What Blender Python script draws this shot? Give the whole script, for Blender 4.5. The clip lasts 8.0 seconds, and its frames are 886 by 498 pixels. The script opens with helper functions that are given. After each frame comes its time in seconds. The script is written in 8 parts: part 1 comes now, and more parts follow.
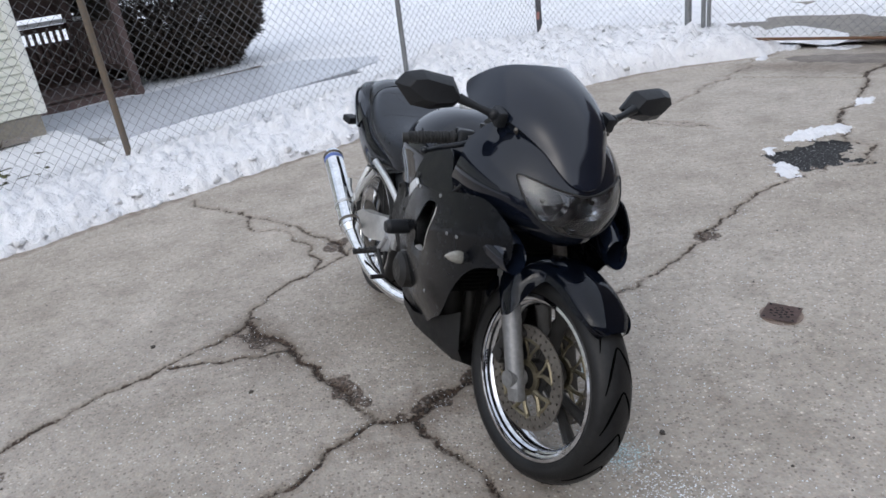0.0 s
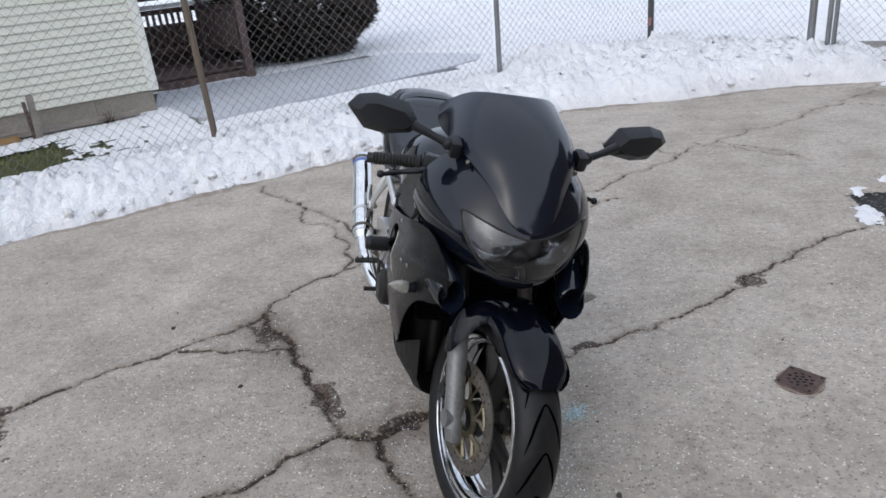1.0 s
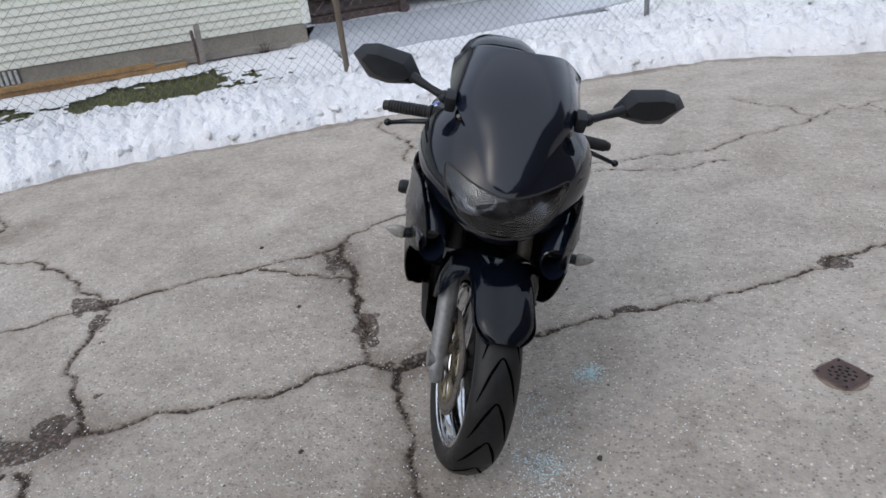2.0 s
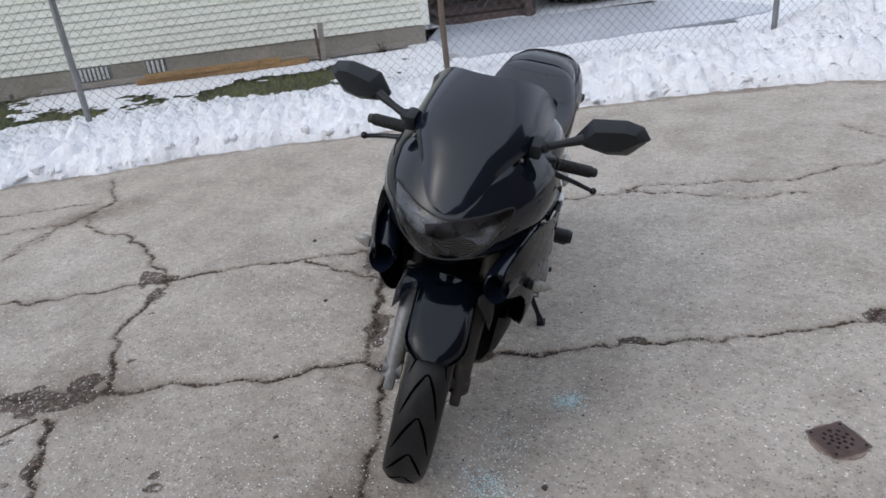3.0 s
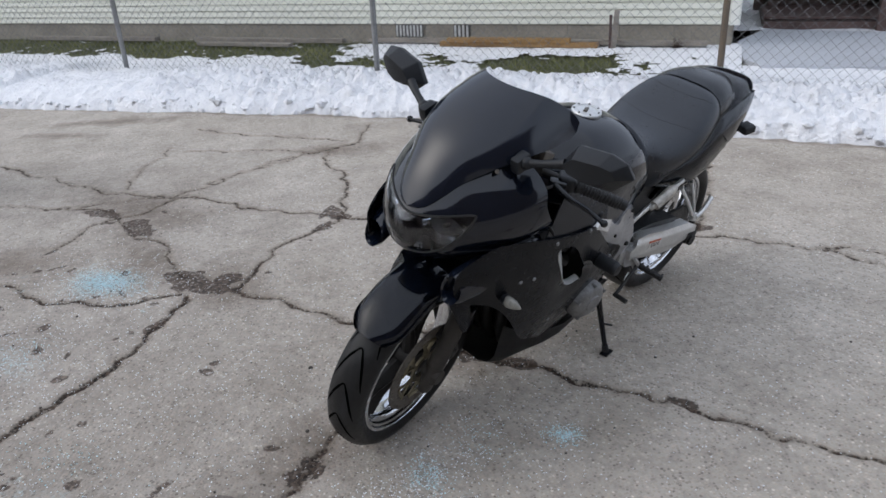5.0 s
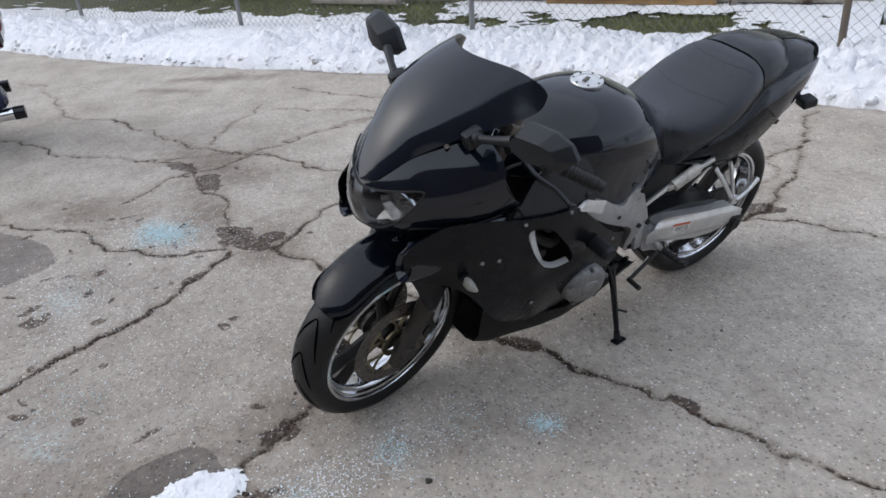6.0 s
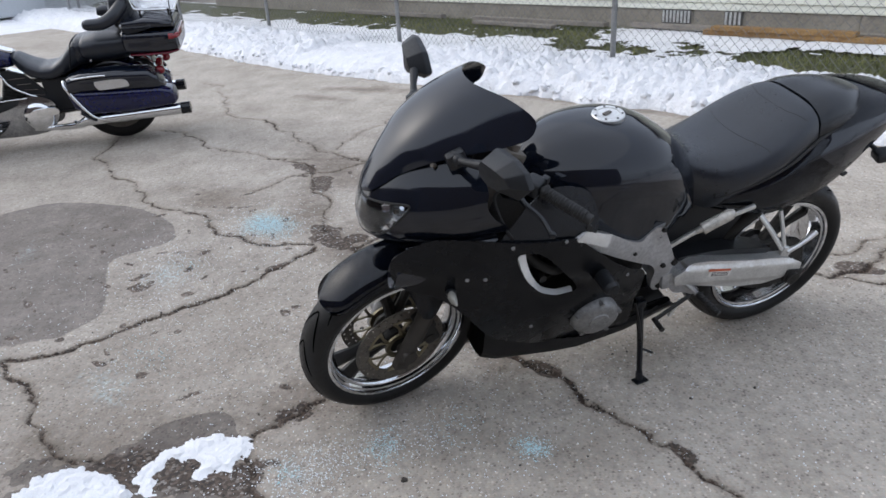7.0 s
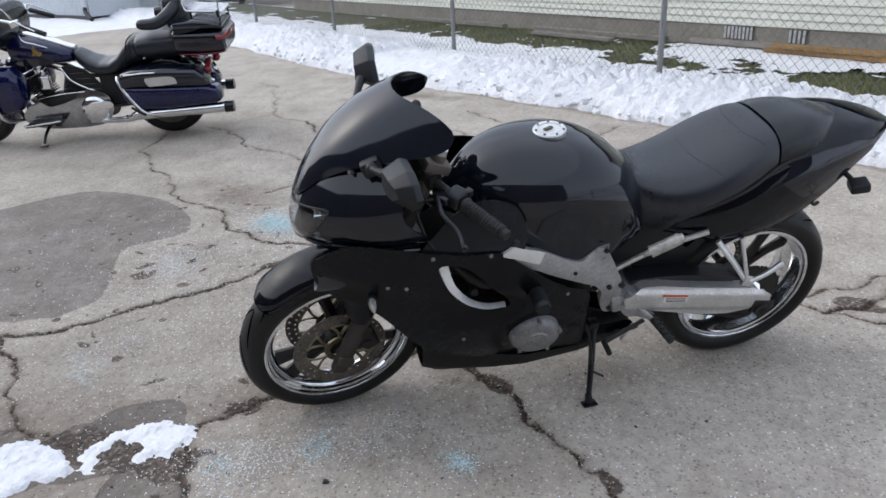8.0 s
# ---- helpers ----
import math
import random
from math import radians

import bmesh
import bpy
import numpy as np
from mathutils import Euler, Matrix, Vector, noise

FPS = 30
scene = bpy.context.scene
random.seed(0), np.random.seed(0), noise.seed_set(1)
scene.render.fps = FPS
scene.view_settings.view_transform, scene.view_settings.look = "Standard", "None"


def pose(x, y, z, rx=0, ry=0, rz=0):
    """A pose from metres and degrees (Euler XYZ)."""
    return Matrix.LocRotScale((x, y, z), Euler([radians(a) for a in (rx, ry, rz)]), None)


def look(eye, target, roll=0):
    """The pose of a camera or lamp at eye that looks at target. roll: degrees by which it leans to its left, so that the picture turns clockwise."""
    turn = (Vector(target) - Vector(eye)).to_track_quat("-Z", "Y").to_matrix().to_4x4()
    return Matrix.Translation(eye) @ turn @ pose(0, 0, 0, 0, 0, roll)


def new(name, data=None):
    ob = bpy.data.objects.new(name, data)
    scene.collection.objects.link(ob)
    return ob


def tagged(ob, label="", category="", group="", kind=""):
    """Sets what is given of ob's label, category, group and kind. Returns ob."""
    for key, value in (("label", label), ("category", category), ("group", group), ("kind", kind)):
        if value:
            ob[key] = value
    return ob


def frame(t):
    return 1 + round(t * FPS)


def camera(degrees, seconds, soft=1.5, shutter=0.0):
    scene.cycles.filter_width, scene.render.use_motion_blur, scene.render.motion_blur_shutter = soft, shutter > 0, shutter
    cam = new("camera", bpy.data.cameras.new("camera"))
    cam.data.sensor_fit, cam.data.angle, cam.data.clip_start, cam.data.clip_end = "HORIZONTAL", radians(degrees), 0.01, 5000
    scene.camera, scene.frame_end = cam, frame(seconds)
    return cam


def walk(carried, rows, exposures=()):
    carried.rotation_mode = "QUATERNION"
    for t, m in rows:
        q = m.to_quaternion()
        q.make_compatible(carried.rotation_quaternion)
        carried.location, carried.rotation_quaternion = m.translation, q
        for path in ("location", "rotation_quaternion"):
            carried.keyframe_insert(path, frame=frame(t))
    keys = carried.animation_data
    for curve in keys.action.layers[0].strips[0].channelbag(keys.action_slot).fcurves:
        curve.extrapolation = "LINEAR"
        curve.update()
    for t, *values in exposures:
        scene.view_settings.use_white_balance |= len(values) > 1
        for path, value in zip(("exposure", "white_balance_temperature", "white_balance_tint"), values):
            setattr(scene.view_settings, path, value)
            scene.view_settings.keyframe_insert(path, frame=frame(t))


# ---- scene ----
cam = camera(64.2, 8.0, soft=1.6)
PATH = [
    (0, (-0.036, -0.117, 1.441), (-0.035, 1.72, 0.65), -7.9),
    (0.5, (0.18, -0.038, 1.444), (0.023, 1.798, 0.667), -5.7),
    (1, (0.408, -0.002, 1.458), (0.08, 1.813, 0.684), -5.9),
    (1.5, (0.667, -0.015, 1.464), (0.082, 1.739, 0.701), -5.7),
    (1.7, (0.743, 0.005, 1.469), (0.079, 1.684, 0.61), -6.3),
    (2.8, (1.218, 0.241, 1.446), (0.182, 1.725, 0.594), -6.7),
    (3, (1.308, 0.28, 1.472), (0.197, 1.715, 0.63), -6.5),
    (3.5, (1.499, 0.406, 1.468), (0.254, 1.729, 0.631), -6.1),
    (3.7, (1.542, 0.485, 1.465), (0.238, 1.743, 0.618), -6.2),
    (4, (1.611, 0.59, 1.465), (0.199, 1.747, 0.649), -4.5),
    (4.5, (1.729, 0.752, 1.463), (0.186, 1.727, 0.644), -4.8),
    (5, (1.902, 0.935, 1.457), (0.242, 1.685, 0.632), -2.7),
    (5.2, (1.943, 1.043, 1.452), (0.265, 1.705, 0.587), -3.8),
    (6.3, (1.999, 1.496, 1.435), (0.222, 1.747, 0.553), -4.8),
    (6.5, (2.034, 1.577, 1.431), (0.234, 1.725, 0.572), -5.1),
    (7, (2.129, 1.821, 1.442), (0.31, 1.751, 0.616), -4.1),
    (7.5, (2.134, 2.02, 1.429), (0.312, 1.857, 0.62), -4.4),
    (8, (2.102, 2.225, 1.424), (0.288, 1.945, 0.629), -3.2),
]
walk(cam, [(t, look(eye, target, roll)) for t, eye, target, roll in PATH], [(0, 0.2), (3, 0.19), (5, 0.19), (6.5, 0.37), (8, 0.42)])


# ---- sky and light: a bright overcast winter day ----
world = bpy.data.worlds.new("overcast_sky")
scene.world = world
world.use_nodes = True
wn, wl = world.node_tree.nodes, world.node_tree.links
wn.clear()
sky = wn.new("ShaderNodeTexSky")
sky.sky_type = "NISHITA"
sky.sun_disc = False
sky.sun_elevation, sky.sun_rotation = radians(38), radians(200)
sky.air_density, sky.dust_density, sky.ozone_density = 1.0, 4.0, 1.0
grey = wn.new("ShaderNodeHueSaturation")
grey.inputs["Saturation"].default_value = 0.4
cloud = wn.new("ShaderNodeMix")
cloud.data_type = "RGBA"
cloud.inputs[0].default_value = 0.55
cloud.inputs[7].default_value = (7.1, 8.1, 10.1, 1)
back = wn.new("ShaderNodeBackground")
back.inputs["Strength"].default_value = 0.136
wout = wn.new("ShaderNodeOutputWorld")
wl.new(sky.outputs[0], grey.inputs["Color"])
wl.new(grey.outputs[0], cloud.inputs[6])
wl.new(cloud.outputs[2], back.inputs["Color"])
wl.new(back.outputs[0], wout.inputs["Surface"])

sun = new("sun", bpy.data.lights.new("sun", "SUN"))
sun.data.energy, sun.data.angle, sun.data.color = 0.36, radians(110), (1.0, 0.965, 0.91)
sun.matrix_world = look((0, 0, 10), (-1.5, 3.0, 0))


# ---- materials ----
def material(name, color, rough=0.5, metal=0.0, vary=0.15, scale=8.0, fine=60.0, bump=0.0, bump_scale=80.0, coat=0.0, tint=None, spec=0.5, deep=0.004):
    """A node material whose colour and roughness wander at two scales, with fine relief."""
    m = bpy.data.materials.new(name)
    m.use_nodes = True
    n, l = m.node_tree.nodes, m.node_tree.links
    p = n["Principled BSDF"]
    tc = n.new("ShaderNodeTexCoord")
    a, b = n.new("ShaderNodeTexNoise"), n.new("ShaderNodeTexNoise")
    a.inputs["Scale"].default_value, b.inputs["Scale"].default_value = scale, fine
    a.inputs["Detail"].default_value = b.inputs["Detail"].default_value = 4
    add = n.new("ShaderNodeMath")
    add.operation = "ADD"
    half = n.new("ShaderNodeMath")
    half.operation = "MULTIPLY"
    half.inputs[1].default_value = 0.5
    ramp = n.new("ShaderNodeValToRGB")
    c = Vector(color)
    d = Vector(tint) if tint else c * (1 + vary)
    ramp.color_ramp.elements[0].position, ramp.color_ramp.elements[1].position = 0.35, 0.65
    ramp.color_ramp.elements[0].color = (*(c * (1 - vary)), 1)
    ramp.color_ramp.elements[1].color = (*d, 1)
    for t in (a, b):
        l.new(tc.outputs["Object"], t.inputs["Vector"])
    l.new(a.outputs[0], add.inputs[0])
    l.new(b.outputs[0], add.inputs[1])
    l.new(add.outputs[0], half.inputs[0])
    l.new(half.outputs[0], ramp.inputs[0])
    l.new(ramp.outputs[0], p.inputs["Base Color"])
    r = n.new("ShaderNodeMapRange")
    r.inputs[1].default_value, r.inputs[2].default_value = 0.3, 0.7
    r.inputs[3].default_value, r.inputs[4].default_value = max(rough * (1 - vary), 0.02), min(rough * (1 + vary), 1)
    l.new(half.outputs[0], r.inputs[0])
    l.new(r.outputs[0], p.inputs["Roughness"])
    p.inputs["Metallic"].default_value = metal
    p.inputs["Coat Weight"].default_value = coat
    p.inputs["Coat Roughness"].default_value = 0.04
    p.inputs["Specular IOR Level"].default_value = spec
    if bump:
        t, q = n.new("ShaderNodeTexNoise"), n.new("ShaderNodeBump")
        t.inputs["Scale"].default_value, t.inputs["Detail"].default_value = bump_scale, 5
        q.inputs["Strength"].default_value, q.inputs["Distance"].default_value = bump, deep
        l.new(tc.outputs["Object"], t.inputs["Vector"])
        l.new(t.outputs[0], q.inputs["Height"])
        l.new(q.outputs[0], p.inputs["Normal"])
    return m


GLOSS = material("gloss_black_paint", (0.0045, 0.0068, 0.0135), 0.045, vary=0.35, scale=3, fine=25, bump=0.006, bump_scale=9, spec=0.66)
FAIR = material("dusty_gloss_black_paint", (0.004, 0.0046, 0.0062), 0.25, vary=0.4, scale=3, fine=30, bump=0.012, bump_scale=9, spec=0.2)
SATIN = material("satin_black_paint", (0.006, 0.0075, 0.0105), 0.24, vary=0.25, scale=4, fine=40, bump=0.03, bump_scale=60, spec=0.4)
SCREEN = material("black_painted_screen", (0.006, 0.0085, 0.0155), 0.12, vary=0.2, scale=3, fine=30, bump=0.006, bump_scale=12, spec=0.52)
PLASTIC = material("black_textured_plastic", (0.009, 0.0102, 0.0125), 0.45, vary=0.2, bump=0.2, bump_scale=300, spec=0.35)
RUBBER = material("black_rubber", (0.012, 0.012, 0.012), 0.62, vary=0.3, scale=14, fine=90, bump=0.15, bump_scale=200)
TYRE = material("worn_tyre_rubber", (0.008, 0.008, 0.009), 0.46, vary=0.35, scale=9, fine=70, bump=0.15, bump_scale=150, tint=(0.015, 0.0148, 0.0145), spec=0.3)
VINYL = material("black_seat_vinyl", (0.0062, 0.009, 0.0155), 0.33, vary=0.3, scale=4, bump=0.14, bump_scale=420, spec=0.6)
DARK = material("dark_grimy_metal", (0.02, 0.019, 0.018), 0.55, metal=0.3, vary=0.5, scale=20, fine=90, bump=0.2)
CHROME = material("chrome", (0.78, 0.79, 0.8), 0.08, metal=1.0, vary=0.12, scale=12, fine=80)
ALLOY = material("brushed_aluminium", (0.66, 0.66, 0.65), 0.36, metal=0.8, vary=0.15, scale=10, fine=120, bump=0.05, bump_scale=200)
CAST = material("cast_grey_alloy", (0.4, 0.4, 0.405), 0.34, metal=0.5, vary=0.25, scale=12, fine=90, bump=0.15, bump_scale=160)
DULL = material("dusty_grey_metal", (0.125, 0.112, 0.097), 0.6, metal=0.5, vary=0.4, scale=18, fine=110, bump=0.2)
BRASS = material("tarnished_bronze_disc", (0.2, 0.175, 0.12), 0.45, metal=0.9, vary=0.4, scale=16, fine=100)
STEEL = material("galvanised_steel", (0.27, 0.275, 0.28), 0.5, metal=0.75, vary=0.25, scale=6, fine=60, bump=0.05)
RUSTY = material("weathered_steel_post", (0.17, 0.155, 0.14), 0.65, metal=0.4, vary=0.3, scale=4, fine=50, tint=(0.2, 0.15, 0.105))
SNOW = material("trodden_snow", (0.86, 0.88, 0.91), 0.75, vary=0.05, scale=3, fine=22, bump=0.8, bump_scale=26, tint=(0.9, 0.91, 0.92), spec=0.3)


# ---- mesh tools ----
def part(name, bm, mat, parent=None, label="", smooth=False, m=None):
    """Links a bmesh as one mesh object, under a thing or a part."""
    me = bpy.data.meshes.new(name)
    bmesh.ops.recalc_face_normals(bm, faces=bm.faces[:])
    bm.to_mesh(me)
    bm.free()
    for mm in mat if isinstance(mat, (list, tuple)) else (mat,):
        me.materials.append(mm)
    if smooth:
        me.polygons.foreach_set("use_smooth", [True] * len(me.polygons))
        me.set_sharp_from_angle(angle=radians(smooth if smooth > 1 else 40))
    ob = new(name, me)
    if parent is not None:
        ob.parent = parent
    if m is not None:
        ob.matrix_basis = m
    if label:
        ob["label"] = label
    return ob


def thing(name, m, label, category, group="", kind=""):
    ob = new(name)
    ob.empty_display_size = 0.1
    ob.matrix_basis = m
    return tagged(ob, label, category, group, kind)


def bm_new():
    return bmesh.new()


def box(bm, size, at=(0, 0, 0), rot=(0, 0, 0), bevel=0.0, seg=2):
    r = bmesh.ops.create_cube(bm, size=1)
    vs = r["verts"]
    bmesh.ops.transform(bm, matrix=Matrix.LocRotScale(at, Euler([radians(a) for a in rot]), size), verts=vs)
    if bevel:
        es = list({e for v in vs for e in v.link_edges})
        bmesh.ops.bevel(bm, geom=es, offset=bevel, segments=seg, affect="EDGES", profile=0.6)
    return bm


def cyl(bm, a, b, r1, r2=None, seg=20, caps=True):
    a, b = Vector(a), Vector(b)
    d = b - a
    m = Matrix.Translation((a + b) / 2) @ d.to_track_quat("Z", "Y").to_matrix().to_4x4()
    bmesh.ops.create_cone(bm, cap_ends=caps, segments=seg, radius1=r1, radius2=r1 if r2 is None else r2, depth=d.length, matrix=m)
    return bm


def ball(bm, at, size, seg=16):
    s = size if isinstance(size, (tuple, list)) else (size,) * 3
    bmesh.ops.create_uvsphere(bm, u_segments=seg, v_segments=seg // 2 + 2, radius=1, matrix=Matrix.LocRotScale(at, None, s))
    return bm


def spline(pts, n=8, closed=False):
    """Catmull-Rom through the points."""
    p = [Vector(q) for q in pts]
    out, k = [], len(p)
    for i in range(k if closed else k - 1):
        g = (lambda j: p[j % k]) if closed else (lambda j: p[min(max(j, 0), k - 1)])
        a, b, c, d = g(i - 1), g(i), g(i + 1), g(i + 2)
        for j in range(n):
            t = j / n
            out.append(0.5 * (2 * b + (c - a) * t + (2 * a - 5 * b + 4 * c - d) * t * t + (3 * b - a - 3 * c + d) * t ** 3))
    if not closed:
        out.append(p[-1])
    return out


def tube(bm, pts, r, seg=10, n=6, smooth=True, flat=1.0):
    """A round bar along a path; r is one radius or one for each point given."""
    path = spline(pts, n) if smooth and len(pts) > 2 else [Vector(q) for q in pts]
    rs = r if isinstance(r, (list, tuple)) else [r] * len(pts)
    rings, up = [], None
    for i, q in enumerate(path):
        d = (path[min(i + 1, len(path) - 1)] - path[max(i - 1, 0)]).normalized()
        if up is None:
            up = d.orthogonal()
        up = (up - d * up.dot(d)).normalized()
        side = d.cross(up)
        f = i / (len(path) - 1) * (len(rs) - 1)
        k = min(int(f), len(rs) - 2) if len(rs) > 1 else 0
        rr = rs[k] + (rs[min(k + 1, len(rs) - 1)] - rs[k]) * (f - k)
        rings.append([bm.verts.new(q + (up * math.cos(a) + side * math.sin(a) * flat) * rr) for a in [2 * math.pi * j / seg for j in range(seg)]])
    skin(bm, rings, True, True)
    return bm


def skin(bm, rings, closed=True, caps=False):
    k = len(rings[0])
    for a, b in zip(rings, rings[1:]):
        for j in range(k if closed else k - 1):
            bm.faces.new((a[j], a[(j + 1) % k], b[(j + 1) % k], b[j]))
    if caps:
        bm.faces.new(rings[0])
        bm.faces.new(list(reversed(rings[-1])))


def lathe(bm, profile, seg=48, axis_y=True, caps=False):
    """Turns (radius, side) points round the Y axis."""
    rings = []
    for j in range(seg):
        a = 2 * math.pi * j / seg
        rings.append([bm.verts.new((r * math.cos(a), y, r * math.sin(a))) for r, y in profile])
    k = len(profile)
    for j in range(seg):
        a, b = rings[j], rings[(j + 1) % seg]
        for i in range(k - 1):
            bm.faces.new((a[i], a[i + 1], b[i + 1], b[i]))
    return bm


def inside(p, poly):
    x, y, c = p[0], p[1], False
    for (ax, ay), (bx, by) in zip(poly, poly[1:] + poly[:1]):
        if (ay > y) != (by > y) and x < (bx - ax) * (y - ay) / (by - ay) + ax:
            c = not c
    return c


def nearest(p, poly):
    best, bd = None, 1e9
    px, py = p
    for (ax, ay), (bx, by) in zip(poly, poly[1:] + poly[:1]):
        dx, dy = bx - ax, by - ay
        t = max(0, min(1, ((px - ax) * dx + (py - ay) * dy) / (dx * dx + dy * dy + 1e-12)))
        qx, qy = ax + t * dx, ay + t * dy
        d = (qx - px) ** 2 + (qy - py) ** 2
        if d < bd:
            best, bd = (qx, qy), d
    return best, math.sqrt(bd)


def panel(bm, outline, lift, holes=(), cell=0.012, thick=0.004, round_n=5):
    """A curved sheet of some thickness: an outline in the (x, z) plane, rounded, and its side offset y = lift(x, z)."""
    edge = [(q.x, q.y) for q in spline([(*o, 0) for o in outline], round_n, True)]
    cuts = [[(q.x, q.y) for q in spline([(*o, 0) for o in h], round_n, True)] for h in holes]
    x0, x1 = min(p[0] for p in edge), max(p[0] for p in edge)
    z0, z1 = min(p[1] for p in edge), max(p[1] for p in edge)
    nx, nz = int((x1 - x0) / cell) + 2, int((z1 - z0) / cell) + 2
    keep = set()
    for i in range(nx):
        for j in range(nz):
            c = (x0 + (i + 0.5) * cell - cell * 0.5, z0 + (j + 0.5) * cell - cell * 0.5)
            if inside(c, edge) and not any(inside(c, h) for h in cuts):
                keep.add((i, j))
    verts = {}

    def vert(i, j):
        if (i, j) not in verts:
            p = (x0 + (i - 0.5) * cell, z0 + (j - 0.5) * cell)
            if not all((i - a, j - b) in keep for a in (0, 1) for b in (0, 1)):
                q = min((nearest(p, poly) for poly in [edge] + cuts), key=lambda k: k[1])
                p = q[0] if q[1] < cell * 1.3 else p
            verts[i, j] = p
        return verts[i, j]

    front, backs, faces = {}, {}, []
    for i, j in keep:
        ks = [(i, j), (i + 1, j), (i + 1, j + 1), (i, j + 1)]
        for k in ks:
            if k not in front:
                x, z = vert(*k)
                y = lift(x, z)
                e = 0.004
                nrm = Vector((-(lift(x + e, z) - y) / e, 1, -(lift(x, z + e) - y) / e)).normalized()
                front[k] = bm.verts.new((x, y, z))
                backs[k] = bm.verts.new(Vector((x, y, z)) - nrm * thick)
        faces.append(ks)
    count = {}
    for ks in faces:
        bm.faces.new([front[k] for k in ks])
        bm.faces.new([backs[k] for k in reversed(ks)])
        for a, b in zip(ks, ks[1:] + ks[:1]):
            count[frozenset((a, b))] = count.get(frozenset((a, b)), 0) + 1
    for ks in faces:
        for a, b in zip(ks, ks[1:] + ks[:1]):
            if count[frozenset((a, b))] == 1:
                bm.faces.new((front[a], backs[a], backs[b], front[b]))
    return bm


def mirror(bm):
    """The same mesh on the other side of the middle plane."""
    o = bm.copy()
    bmesh.ops.scale(o, vec=(1, -1, 1), verts=o.verts[:])
    bmesh.ops.reverse_faces(o, faces=o.faces[:])
    return o


def curve1(pairs):
    """A smooth function through (x, value) pairs."""
    xs, ys = [p[0] for p in pairs], [p[1] for p in pairs]

    def f(x):
        if x <= xs[0]:
            return ys[0]
        if x >= xs[-1]:
            return ys[-1]
        i = next(k for k in range(len(xs) - 1) if xs[k] <= x <= xs[k + 1])
        t = (x - xs[i]) / (xs[i + 1] - xs[i])
        m0 = (ys[i + 1] - ys[max(i - 1, 0)]) / (xs[i + 1] - xs[max(i - 1, 0)]) * (xs[i + 1] - xs[i])
        j = min(i + 2, len(xs) - 1)
        m1 = (ys[j] - ys[i]) / (xs[j] - xs[i]) * (xs[i + 1] - xs[i])
        t2, t3 = t * t, t * t * t
        return (2 * t3 - 3 * t2 + 1) * ys[i] + (t3 - 2 * t2 + t) * m0 + (-2 * t3 + 3 * t2) * ys[i + 1] + (t3 - t2) * m1
    return f


# ---- the place: s runs along the fence, d from the fence towards the driveway ----
ORIGIN, ALONG, ACROSS = Vector((-4.55, 3.25, 0)), Vector((0.72, 0.694, 0)), Vector((0.694, -0.72, 0))
YAW = math.degrees(math.atan2(0.694, 0.72))


def yard(s, d, z=0.0):
    return ORIGIN + ALONG * s + ACROSS * d + Vector((0, 0, z))


def yard_pose(s, d, z=0.0, turn=0.0):
    """A pose in the yard: x along the fence, y away from the driveway."""
    p = yard(s, d, z)
    return pose(p.x, p.y, p.z, 0, 0, YAW + turn)


def yard_z(d):
    """The yard rises a little from the fence to the house."""
    return 0.03 + 0.17 * max(0, min(1, (0.15 - d) / 1.7))


def nodes_of(name):
    m = bpy.data.materials.new(name)
    m.use_nodes = True
    return m, m.node_tree.nodes, m.node_tree.links, m.node_tree.nodes["Principled BSDF"]


